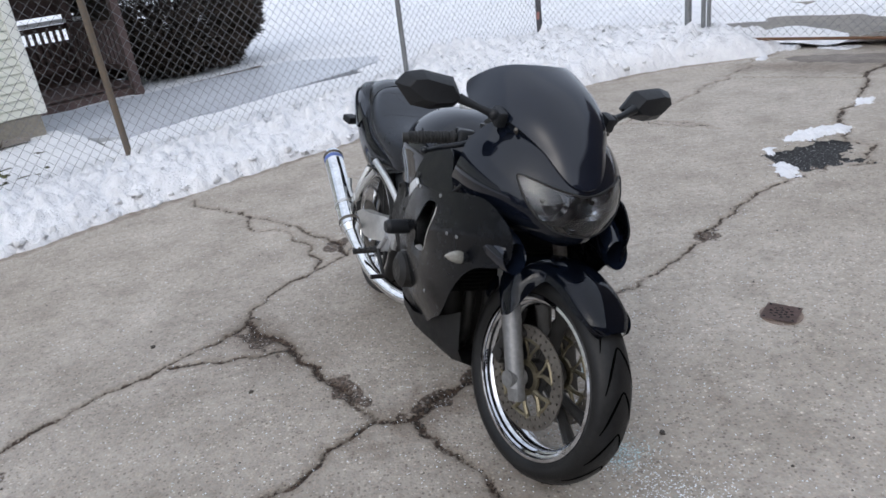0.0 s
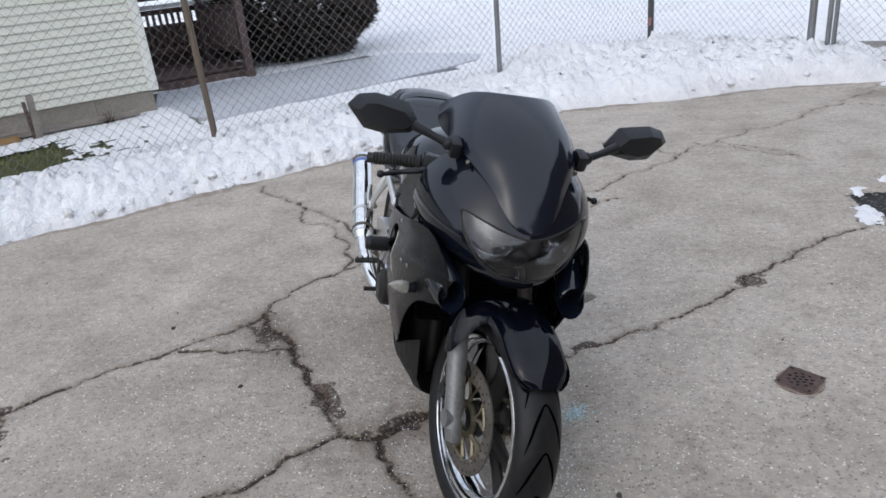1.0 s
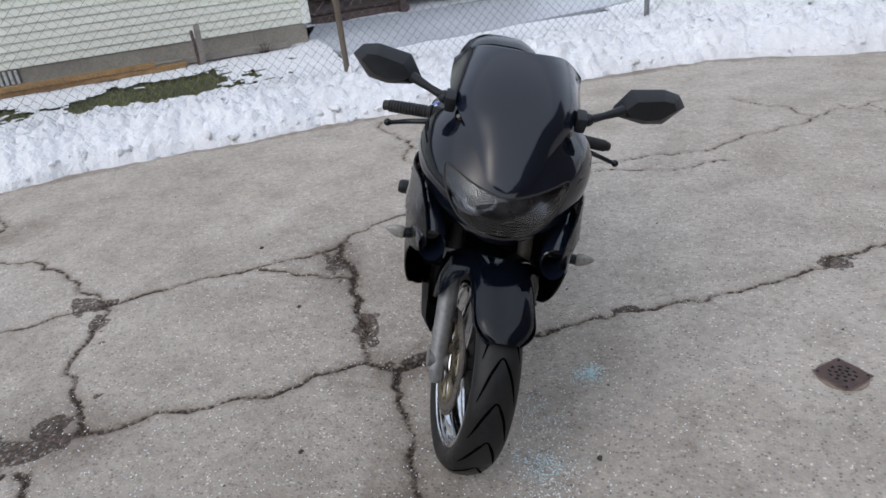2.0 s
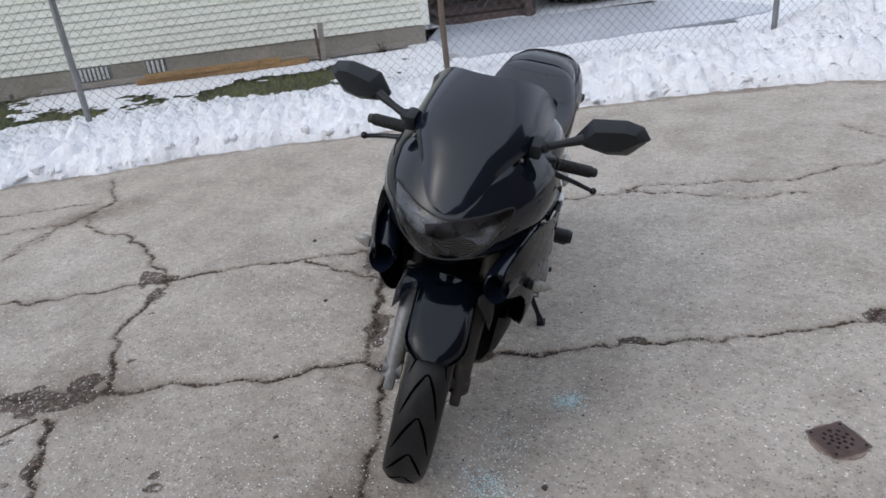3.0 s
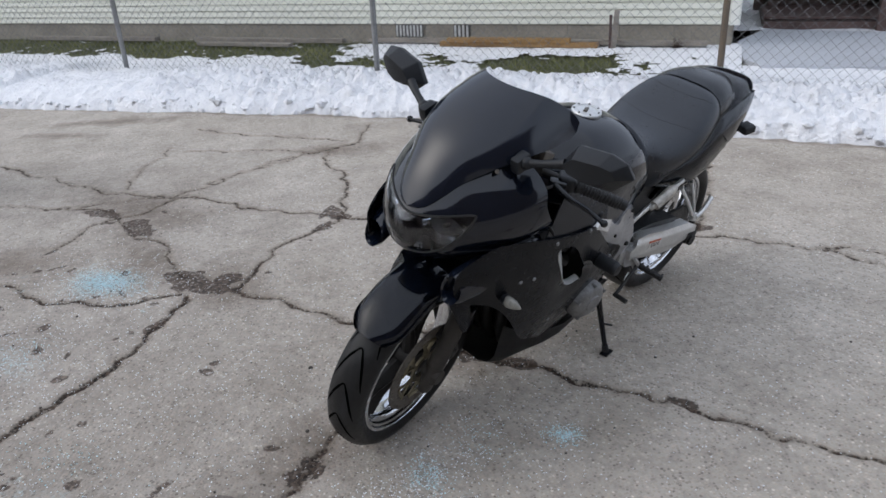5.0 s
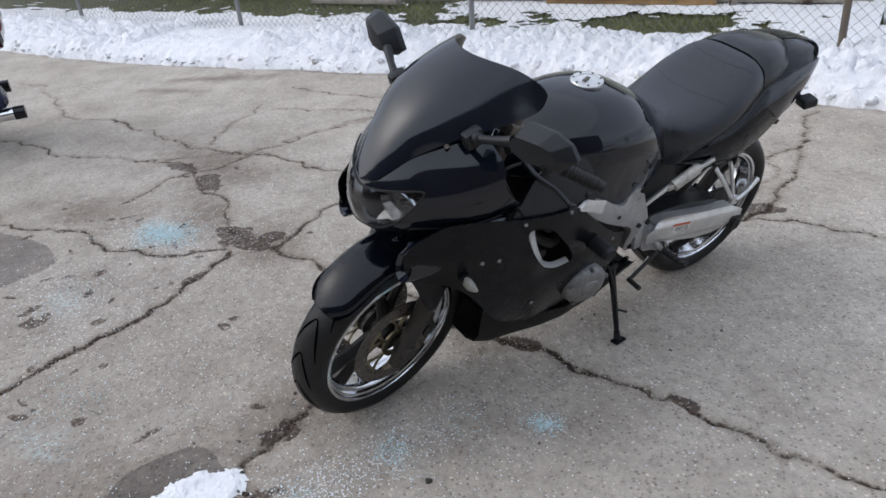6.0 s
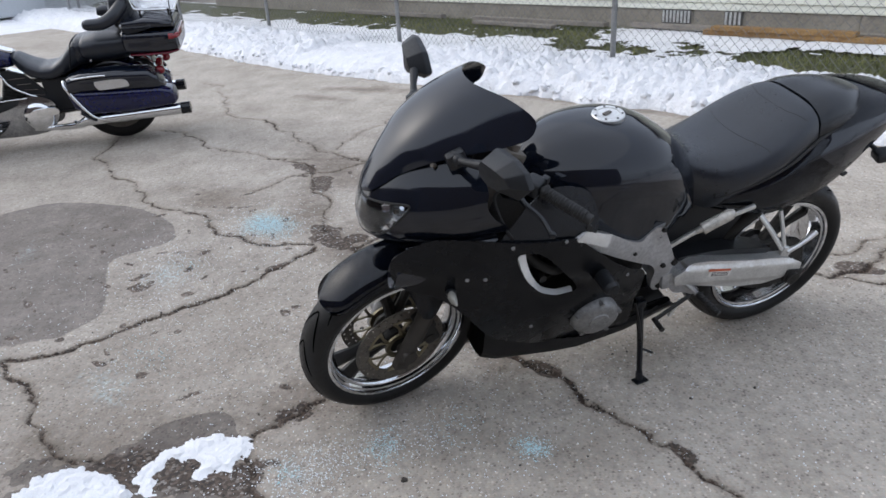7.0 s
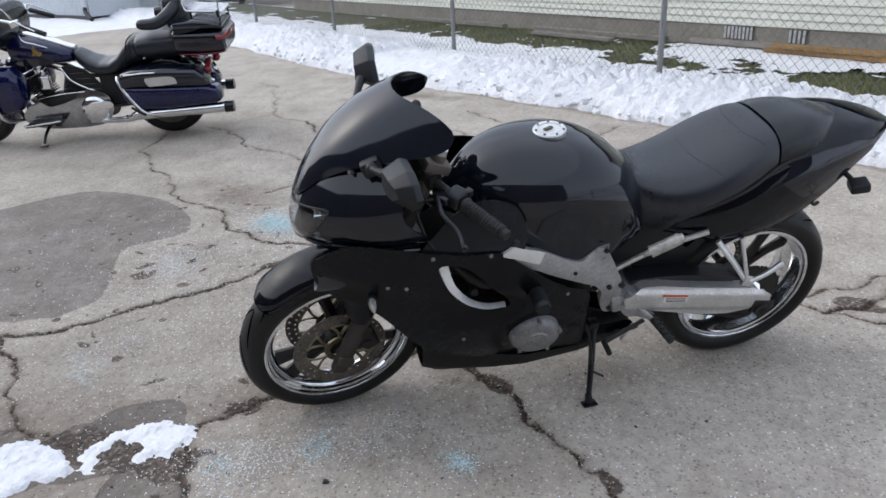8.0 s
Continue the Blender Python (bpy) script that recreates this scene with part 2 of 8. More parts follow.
def concrete_material():
    m, n, l, p = nodes_of("cracked_concrete")
    tc = n.new("ShaderNodeTexCoord")

    def noise_tex(scale, detail=5, rough=0.6):
        t = n.new("ShaderNodeTexNoise")
        t.inputs["Scale"].default_value, t.inputs["Detail"].default_value, t.inputs["Roughness"].default_value = scale, detail, rough
        l.new(tc.outputs["Object"], t.inputs["Vector"])
        return t.outputs[0]

    def math_node(op, a, b=None, c=None):
        t = n.new("ShaderNodeMath")
        t.operation = op
        for i, v in enumerate((a, b, c)):
            if v is None:
                continue
            if isinstance(v, (int, float)):
                t.inputs[i].default_value = v
            else:
                l.new(v, t.inputs[i])
        return t.outputs[0]

    def ramp(v, *stops):
        t = n.new("ShaderNodeValToRGB")
        e = t.color_ramp.elements
        while len(e) < len(stops):
            e.new(0.5)
        for k, (pos, col) in zip(e, stops):
            k.position, k.color = pos, (*col, 1) if isinstance(col, tuple) else (col, col, col, 1)
        l.new(v, t.inputs[0])
        return t.outputs[0]

    def mix(f, a, b, mode="MIX"):
        t = n.new("ShaderNodeMix")
        t.data_type, t.blend_type = "RGBA", mode
        for i, v in ((0, f), (6, a), (7, b)):
            if isinstance(v, (int, float)):
                t.inputs[i].default_value = v
            elif isinstance(v, tuple):
                t.inputs[i].default_value = (*v, 1)
            else:
                l.new(v, t.inputs[i])
        return t.outputs[2]

    def attr(name):
        t = n.new("ShaderNodeAttribute")
        t.attribute_name = name
        return t.outputs["Fac"]

    big, mid, small, tiny = noise_tex(0.45, 4), noise_tex(3.5, 6), noise_tex(26, 5, 0.7), noise_tex(150, 3, 0.6)
    base = ramp(mid, (0.3, (0.336, 0.304, 0.264)), (0.5, (0.411, 0.376, 0.33)), (0.72, (0.472, 0.434, 0.385)))
    base = mix(0.35, base, ramp(big, (0.35, (0.66, 0.62, 0.57)), (0.65, (1.24, 1.25, 1.26))), "MULTIPLY")
    base = mix(0.5, base, ramp(small, (0.28, 0.5), (0.5, 1.02), (0.75, 1.34)), "MULTIPLY")
    # grime, and the weaker light towards -x and -y, both put into the colour
    base = mix(attr("grime_dim"), base, mix(1.0, base, (0.8, 0.79, 0.79), "MULTIPLY"))
    # stones in the worn face: each a little different, some white, some dark
    vo = n.new("ShaderNodeTexVoronoi")
    vo.inputs["Scale"].default_value = 105
    l.new(tc.outputs["Object"], vo.inputs["Vector"])
    sep = n.new("ShaderNodeSeparateColor")
    l.new(vo.outputs["Color"], sep.inputs[0])
    stone = ramp(sep.outputs[0], (0.0, (0.28, 0.25, 0.23)), (0.1, (0.58, 0.53, 0.5)), (0.2, (0.84, 0.81, 0.78)), (0.5, (1.0, 0.96, 0.93)), (0.75, (1.15, 1.06, 1.0)), (0.94, (1.27, 1.22, 1.17)), (0.97, (1.6, 1.57, 1.54)), (1.0, (2.1, 2.1, 2.1)))
    core = ramp(vo.outputs["Distance"], (0.35, 1.0), (0.62, 0.0))
    base = mix(math_node("MULTIPLY", core, 0.68), base, mix(1.0, base, stone, "MULTIPLY"))
    vb = n.new("ShaderNodeTexVoronoi")
    vb.inputs["Scale"].default_value = 42
    l.new(tc.outputs["Object"], vb.inputs["Vector"])
    pit = math_node("MULTIPLY", ramp(vb.outputs["Distance"], (0.0, 1.0), (0.16, 0.0)), ramp(noise_tex(9, 3), (0.43, 0.0), (0.56, 1.0)))
    base = mix(math_node("MULTIPLY", pit, 0.75), base, (0.075, 0.066, 0.055))
    # dirt and damp that lie in patches
    wob = math_node("MULTIPLY", math_node("SUBTRACT", noise_tex(9, 6, 0.65), 0.5), 0.42)
    wet = ramp(math_node("ADD", attr("wet"), wob), (0.49, 0.0), (0.53, 1.0))
    dirt = math_node("MULTIPLY", ramp(math_node("ADD", attr("dirt"), math_node("MULTIPLY", math_node("SUBTRACT", noise_tex(30, 5, 0.7), 0.5), 0.7)), (0.45, 0.0), (0.58, 1.0)), 0.9)
    base = mix(math_node("MULTIPLY", wet, ramp(noise_tex(5, 5, 0.65), (0.35, 0.72), (0.6, 1.0))), base, mix(1.0, base, (0.48, 0.468, 0.48), "MULTIPLY"))
    salt = math_node("MULTIPLY", ramp(math_node("ADD", attr("salt"), math_node("MULTIPLY", math_node("SUBTRACT", noise_tex(40, 5, 0.75), 0.5), 1.2)), (0.4, 0.0), (0.95, 1.0)), 0.62)
    base = mix(math_node("MULTIPLY", salt, ramp(sep.outputs[1], (0.45, 0.08), (0.6, 1.1))), base, (0.52, 0.69, 0.72))
    debris = ramp(sep.outputs[1], (0.0, (0.03, 0.025, 0.02)), (0.5, (0.085, 0.06, 0.046)), (0.8, (0.16, 0.12, 0.095)), (0.92, (0.24, 0.22, 0.2)), (1.0, (0.4, 0.38, 0.36)))
    base = mix(dirt, base, debris)
    stain = ramp(math_node("ADD", attr("stain"), math_node("MULTIPLY", math_node("SUBTRACT", noise_tex(12, 6, 0.7), 0.5), 0.9)), (0.3, 0.0), (0.85, 0.85))
    base = mix(stain, base, mix(1.0, base, (0.5, 0.46, 0.43), "MULTIPLY"))
    # cracks: distance from the broken edge, roughened
    edge = math_node("ADD", attr("crack"), math_node("ADD", math_node("MULTIPLY", math_node("SUBTRACT", noise_tex(55, 5, 0.7), 0.5), 0.03), math_node("MULTIPLY", math_node("SUBTRACT", noise_tex(14, 3), 0.5), 0.02)))
    halo = ramp(edge, (0.0, 1.0), (0.035, 0.0))
    base = mix(math_node("MULTIPLY", halo, 0.5), base, mix(1.0, base, (0.55, 0.5, 0.44), "MULTIPLY"))
    crack_fac = ramp(edge, (0.0, 1.0), (0.006, 0.0))
    gap = mix(ramp(attr("crack"), (0.0, 1.0), (0.012, 0.0)), debris, mix(1.0, debris, (0.55, 0.5, 0.45), "MULTIPLY"))
    base = mix(crack_fac, base, gap)
    pot = ramp(math_node("ADD", attr("pot"), math_node("MULTIPLY", math_node("SUBTRACT", noise_tex(20, 5, 0.7), 0.5), 0.5)), (0.46, 0.0), (0.52, 1.0))
    base = mix(pot, base, ramp(sep.outputs[2], (0.0, (0.012, 0.012, 0.013)), (0.8, (0.03, 0.03, 0.031)), (0.93, (0.09, 0.09, 0.09)), (1.0, (0.25, 0.25, 0.25))))
    l.new(base, p.inputs["Base Color"])
    rough = math_node("SUBTRACT", 0.86, math_node("MULTIPLY", wet, 0.14))
    l.new(rough, p.inputs["Roughness"])
    p.inputs["Specular IOR Level"].default_value = 0.35
    hgt = math_node("ADD", math_node("MULTIPLY", small, 0.5), math_node("ADD", math_node("MULTIPLY", core, 0.35), math_node("MULTIPLY", pit, -0.8)))
    hgt = math_node("SUBTRACT", hgt, math_node("MULTIPLY", crack_fac, 2.5))
    hgt = math_node("MULTIPLY", hgt, math_node("SUBTRACT", 1.0, math_node("MULTIPLY", wet, 0.7)))
    b = n.new("ShaderNodeBump")
    b.inputs["Strength"].default_value, b.inputs["Distance"].default_value = 0.55, 0.006
    l.new(hgt, b.inputs["Height"])
    l.new(b.outputs[0], p.inputs["Normal"])
    return m


# ---- the driveway: one sheet, fine where the camera passes, with broken joints let into it ----
CRACKS = []


def crack(width, *pts):
    CRACKS.append((width, pts))


crack(0.016, (-1.74, 1.96), (-1.61, 2.09), (-1.52, 2.19), (-1.36, 2.31), (-1.23, 2.43), (-1.09, 2.54), (-0.99, 2.63), (-0.95, 2.73), (-0.96, 2.82), (-0.90, 2.96), (-0.80, 3.10), (-0.69, 3.19))
crack(0.022, (-0.95, 2.73), (-0.84, 2.56), (-0.70, 2.40), (-0.58, 2.25), (-0.49, 2.11), (-0.44, 2.00), (-0.34, 1.86), (-0.20, 1.85))
crack(0.009, (-1.22, 2.41), (-1.08, 2.41), (-0.90, 2.41), (-0.77, 2.42), (-0.70, 2.40))
crack(0.024, (-0.20, 1.85), (-0.15, 1.91), (-0.11, 1.95))
crack(0.018, (-0.11, 1.95), (-0.04, 1.99), (0.05, 2.10), (0.19, 2.17), (0.27, 2.22))
crack(0.018, (-0.20, 1.85), (-0.14, 1.72), (-0.07, 1.62), (0.00, 1.52), (0.07, 1.38), (0.14, 1.30))
crack(0.018, (0.14, 1.30), (0.27, 1.18), (0.33, 1.09), (0.47, 1.13), (0.62, 1.2), (0.85, 1.22))
crack(0.010, (0.27, 2.22), (0.36, 2.31), (0.49, 2.42), (0.64, 2.49), (0.88, 2.63), (1.04, 2.77), (1.19, 2.89), (1.22, 3.01), (1.34, 3.07), (1.50, 3.23), (1.67, 3.38), (1.84, 3.49), (1.97, 3.59))
crack(0.006, (-0.1, 3.85), (0.34, 4.16), (0.77, 4.43), (0.98, 4.64), (1.25, 4.98), (1.56, 5.25), (1.83, 5.54), (2.33, 5.90), (2.72, 6.16), (3.25, 6.88))
crack(0.005, (0.74, 5.41), (1.09, 5.20), (1.25, 4.96))
crack(0.006, (1.56, 5.25), (1.77, 5.05), (2.00, 4.79))
crack(0.010, (-1.73, 4.71), (-1.33, 4.31), (-0.94, 3.82), (-0.69, 3.19))
crack(0.011, (-1.75, 1.97), (-1.96, 2.02), (-2.17, 2.13), (-2.37, 2.16), (-2.73, 2.17), (-3.08, 2.31))
crack(0.005, (-3.08, 2.31), (-3.17, 2.57), (-3.65, 2.83))
crack(0.014, (-1.75, 1.97), (-1.64, 1.83), (-1.57, 1.70), (-1.37, 1.46), (-1.21, 1.33), (-1.10, 1.25))
crack(0.010, (-1.10, 1.25), (-0.91, 1.42), (-0.74, 1.50), (-0.55, 1.63), (-0.50, 1.72), (-0.34, 1.85))
crack(0.018, (-1.16, 1.04), (-1.03, 0.96), (-0.94, 0.91), (-0.79, 0.80), (-0.66, 0.68), (-0.53, 0.51), (-0.39, 0.33), (-0.25, 0.16), (-0.21, -0.05))
crack(0.005, (-2.77, 1.37), (-2.87, 1.66), (-3.08, 2.09), (-3.12, 2.35))
crack(0.010, (-4.04, 0.07), (-3.68, 0.27), (-3.30, 0.53), (-3.06, 0.70), (-2.77, 0.96), (-2.58, 1.18), (-2.33, 1.42), (-2.07, 1.60), (-1.90, 1.82), (-1.75, 1.97))
crack(0.006, (-2.62, 1.15), (-2.82, 1.50), (-2.97, 1.84), (-3.09, 2.20), (-3.24, 2.61))
crack(0.010, (-1.37, 1.07), (-1.62, 1.01), (-1.88, 1.00), (-2.18, 0.86), (-2.41, 0.81), (-2.74, 0.54), (-2.80, 0.41))
crack(0.012, (-1.28, 0.67), (-1.22, 0.85), (-1.20, 1.02))
crack(0.009, (-3.79, -1.15), (-3.26, -1.03), (-2.93, -0.84), (-2.36, -0.39), (-1.84, 0.10), (-1.58, 0.36), (-1.28, 0.67))
crack(0.008, (-3.89, -0.80), (-3.52, -0.35), (-3.03, 0.20), (-2.74, 0.66), (-2.62, 1.15))
crack(0.007, (-6.09, -1.10), (-5.37, -0.71), (-4.65, -0.44), (-4.04, 0.07))
crack(0.012, (-0.21, -0.05), (-0.08, 0.07), (0.17, 0.28), (0.33, 0.44), (0.41, 0.57), (0.45, 0.73), (0.47, 1.13))
crack(0.009, (-0.69, 3.19), (-0.62, 3.26), (-0.55, 3.33), (-0.53, 3.42), (-0.3, 3.62), (0.2, 3.9), (0.8, 4.1))
crack(0.020, (-0.54, 3.33), (-0.58, 3.44), (-0.68, 3.62), (-0.9, 3.9), (-1.3, 4.3))
crack(0.03, (3.99, 5.93), (3.52, 5.41), (3.13, 4.86), (2.92, 4.76), (2.79, 4.55), (2.67, 4.22), (2.57, 4.10))
crack(0.016, (2.55, 4.06), (2.65, 3.90), (2.45, 3.60), (2.32, 3.62))


crack(0.005, (-4.34, 1.53), (-4.02, 1.73), (-3.79, 1.96), (-3.49, 2.25), (-3.26, 2.50))
crack(0.004, (-3.66, 1.35), (-3.46, 1.59), (-3.33, 1.90), (-3.10, 2.14))
crack(0.005, (-3.84, 1.25), (-3.42, 1.03), (-3.14, 0.90), (-2.94, 0.89))
crack(0.006, (-2.61, 1.22), (-2.43, 0.99), (-2.40, 0.80), (-2.28, 0.62), (-2.10, 0.48))
crack(0.005, (1.40, 5.26), (1.70, 5.01), (1.86, 4.87), (2.02, 4.69))
crack(0.004, (2.86, 6.16), (3.10, 5.96), (3.32, 5.75), (3.62, 5.46))


def axis(*spans):
    out = []
    for a, b, step in spans:
        out += list(np.arange(a, b - step * 0.5, step))
    return np.array(out + [spans[-1][1]])


GX = axis((-60, -10, 10), (-10, -6.4, 0.3), (-6.4, -2.7, 0.03), (-2.7, 1.9, 0.0125), (1.9, 4.6, 0.03), (4.6, 10, 0.3), (10, 60, 10))
GY = axis((-60, -8, 10), (-8, -2.2, 0.2), (-2.2, -0.3, 0.03), (-0.3, 3.7, 0.0125), (3.7, 7.4, 0.03), (7.4, 12, 0.3), (12, 60, 10))
SD = np.full((len(GX), len(GY)), 0.2)
rng = random.Random(7)


def jag(pts, rough, depth):
    out = [np.array(p, float) for p in pts]
    for k in range(depth):
        nxt = [out[0]]
        for a, b in zip(out, out[1:]):
            d = b - a
            ln = np.hypot(*d)
            if ln > 0.03:
                nxt.append((a + b) / 2 + np.array([-d[1], d[0]]) * rng.uniform(-rough, rough))
            nxt.append(b)
        out = nxt
    return out


for width, pts in CRACKS:
    line = jag(pts, 0.17, 4)
    width *= 0.82
    w = width
    for a, b in zip(line, line[1:]):
        w = max(width * 0.3, min(width * 1.3, w + rng.uniform(-0.3, 0.3) * width))
        lo, hi = np.minimum(a, b) - 0.14, np.maximum(a, b) + 0.14
        i0, i1 = np.searchsorted(GX, lo[0]), np.searchsorted(GX, hi[0])
        j0, j1 = np.searchsorted(GY, lo[1]), np.searchsorted(GY, hi[1])
        if i1 <= i0 or j1 <= j0:
            continue
        px, py = GX[i0:i1, None] - a[0], GY[None, j0:j1] - a[1]
        d = b - a
        t = np.clip((px * d[0] + py * d[1]) / (d @ d + 1e-9), 0, 1)
        q = np.hypot(px - t * d[0], py - t * d[1]) - w / 2
        SD[i0:i1, j0:j1] = np.minimum(SD[i0:i1, j0:j1], q)


def wander(seed, scale):
    """A smooth field of about -1 to 1, from waves in many directions."""
    r = random.Random(seed)
    f = np.zeros((len(GX), len(GY)))
    for k in range(9):
        a, w = r.uniform(0, 6.28), scale * r.uniform(0.6, 1.7)
        f = f + np.sin(w * (math.cos(a) * GX[:, None] + math.sin(a) * GY[None, :]) + r.uniform(0, 6.28))
    return f / 4.5


WAND = wander(1, 5.0) * 0.5 + wander(2, 13.0) * 0.32 + wander(3, 34.0) * 0.18
WAND_FINE = wander(4, 24.0) * 0.5 + wander(5, 60.0) * 0.4


def blob_field(blobs, soft):
    """1 inside a union of ellipses (x, y, half lengths, turn), fading over their rim."""
    f = np.zeros((len(GX), len(GY)))
    for x, y, a, b, turn in blobs:
        c, s = math.cos(radians(turn)), math.sin(radians(turn))
        dx, dy = GX[:, None] - x, GY[None, :] - y
        r = np.hypot((dx * c + dy * s) / a, (-dx * s + dy * c) / b)
        r = r * (1 + (0.55 * WAND if max(a, b) > 0.25 else 0.75 * WAND_FINE))
        f = np.maximum(f, np.clip(0.5 + (1 - r) / soft, 0, 1))
    return f


def outline_field(poly, soft):
    """1 inside a closed rounded outline, fading over its rim."""
    line = [(q.x, q.y) for q in spline([(*o, 0) for o in poly], 4, True)]
    x0, x1 = min(p[0] for p in line) - soft, max(p[0] for p in line) + soft
    y0, y1 = min(p[1] for p in line) - soft, max(p[1] for p in line) + soft
    i0, i1, j0, j1 = np.searchsorted(GX, x0), np.searchsorted(GX, x1), np.searchsorted(GY, y0), np.searchsorted(GY, y1)
    px, py = GX[i0:i1, None], GY[None, j0:j1]
    odd, near = np.zeros((i1 - i0, j1 - j0), bool), np.full((i1 - i0, j1 - j0), 9.0)
    for (ax, ay), (bx, by) in zip(line, line[1:] + line[:1]):
        dx, dy = bx - ax, by - ay
        odd ^= ((ay > py) != (by > py)) & (px < dx * (py - ay) / (dy if abs(dy) > 1e-9 else 1e-9) + ax)
        t = np.clip(((px - ax) * dx + (py - ay) * dy) / (dx * dx + dy * dy + 1e-12), 0, 1)
        near = np.minimum(near, np.hypot(px - ax - t * dx, py - ay - t * dy))
    f = np.zeros((len(GX), len(GY)))
    f[i0:i1, j0:j1] = np.clip(0.5 + np.where(odd, near, -near) / soft, 0, 1)
    return f


WET = blob_field(((0.5, 0.6, 0.12, 0.2, 20), (4.0, 6.3, 0.7, 0.2, -40)), 0.5)
for soft, poly in (
        (0.16, ((-1.73, -1.22), (-2.05, -0.94), (-2.09, -0.66), (-1.9, -0.17), (-1.61, 0.13), (-1.35, 0.22), (-1.15, 0.0), (-0.92, 0.06), (-0.75, 0.14), (-0.55, 0.19), (-0.4, 0.12), (-0.35, 0.0), (-0.33, -0.13), (-0.5, -0.6), (-0.9, -1.2), (-1.4, -1.5))),
        (0.08, ((0.45, 0.71), (0.34, 0.72), (0.24, 0.77), (0.18, 0.92), (0.22, 1.01), (0.3, 1.04), (0.36, 1.1), (0.47, 1.06), (0.58, 0.9), (0.62, 0.78), (0.55, 0.7))),
        (0.08, ((0.5, 1.0), (0.57, 0.94), (0.68, 0.95), (0.72, 1.1), (0.65, 1.22), (0.5, 1.13), (0.45, 1.1)))):
    WET = np.maximum(WET, outline_field(poly, soft))
SPOTS = random.Random(21)
# where the concrete is dirtier, and where weaker light is painted in
GRIME_DIM = np.clip(1.3 * blob_field(((-0.9, 0.45, 1.5, 0.95, 35), (-2.4, 1.0, 1.2, 0.7, 30), (0.0, 0.4, 0.8, 0.5, 10), (-1.0, 2.4, 0.8, 0.5, 20)), 1.8) * (0.75 + 0.35 * WAND), 0, 1)
DIRT = blob_field(((-1.24, 1.12, 0.17, 0.075, 38), (-1.36, 1.06, 0.11, 0.06, 60), (-1.24, 1.24, 0.1, 0.05, 60), (-1.83, 1.93, 0.1, 0.06, 0), (-0.88, 2.55, 0.12, 0.05, -50), (-0.45, 2.08, 0.13, 0.04, -60), (-0.15, 1.92, 0.1, 0.04, 35), (0.2, 1.22, 0.09, 0.03, -50), (-2.2, 0.9, 0.16, 0.07, 10), (-2.55, 0.72, 0.15, 0.05, 45), (0.47, 0.92, 0.1, 0.24, -10), (0.44, 0.68, 0.06, 0.1, 0), (-0.6, 3.5, 0.1, 0.05, 60), (0.02, 2.06, 0.08, 0.035, 40), (1.21, 2.95, 0.05, 0.05, 0), (-0.95, 0.88, 0.07, 0.03, -40), (-1.66, 1.83, 0.08, 0.04, -50), (0.49, 2.42, 0.06, 0.03, 35), (2.2, 3.8, 0.22, 0.15, 40)), 0.9)
DIRT = np.maximum(DIRT, 0.8 * blob_field([(SPOTS.gauss(-1.0, 0.65), SPOTS.gauss(0.5, 0.4), SPOTS.uniform(0.015, 0.05), SPOTS.uniform(0.01, 0.025), SPOTS.uniform(0, 180)) for k in range(50)] + [(SPOTS.gauss(-1.2, 0.35), SPOTS.gauss(-0.4, 0.3), SPOTS.uniform(0.015, 0.05), SPOTS.uniform(0.008, 0.02), SPOTS.uniform(20, 60)) for k in range(26)], 1.1))
SALTY = np.maximum(blob_field(((-1.53, 0.72, 0.22, 0.13, 45),), 1.6), 0.55 * blob_field(((-0.92, 0.36, 0.26, 0.14, 20), (0.44, 1.98, 0.04, 0.04, -45), (0.41, 1.5, 0.12, 0.06, 50), (-0.03, 0.45, 0.2, 0.12, 40), (0.5, 1.26, 0.13, 0.05, 60), (-1.3, -0.55, 0.2, 0.06, 20)), 1.5))
POT = blob_field(((2.24, 3.88, 0.24, 0.2, 35), (2.44, 4.02, 0.12, 0.1, 0), (2.08, 3.84, 0.1, 0.19, 0)), 0.4)
STAIN = 0.8 * blob_field(((-5.1, 0.8, 0.75, 0.13, 68), (-4.8, 0.45, 0.4, 0.1, 55), (-2.5, 0.95, 0.6, 0.22, 30), (-1.7, 0.9, 0.5, 0.2, 10), (-2.0, 0.3, 0.45, 0.25, 50), (-1.2, 1.2, 0.35, 0.22, 40), (-3.1, 2.3, 0.4, 0.2, 60), (0.15, 1.25, 0.3, 0.14, -50), (-0.15, 1.9, 0.25, 0.16, 30), (-0.85, 2.55, 0.3, 0.14, -50), (0.45, 0.75, 0.35, 0.5, 0), (3.4, 6.3, 0.9, 0.3, -42)), 1.6)
SS = (GX[:, None] + 4.55) * 0.72 + (GY[None, :] - 3.25) * 0.694
DD = (GX[:, None] + 4.55) * 0.694 - (GY[None, :] - 3.25) * 0.72
FOOT = DD - np.interp(SS, (-30, -8.3, -3.93, -0.93, 1.26, 3.88, 5.89, 6.86, 7.6, 8.3), (1.0, 0.95, 1.12, 0.83, 0.66, 0.82, 1.1, 1.75, 2.15, 2.9)) - 0.07 * WAND
STAIN = np.maximum(STAIN, 0.95 * np.exp(-(np.maximum(FOOT, 0) / 0.07) ** 2) * (0.75 + 0.25 * WAND_FINE))
nx, ny = len(GX), len(GY)
xx, yy = np.meshgrid(GX, GY, indexing="ij")
swell = 0.002 * np.sin(xx * 2.3 + 0.7 * np.sin(yy * 1.9)) * np.sin(yy * 2.9 + 0.5 * np.cos(xx * 2.1))
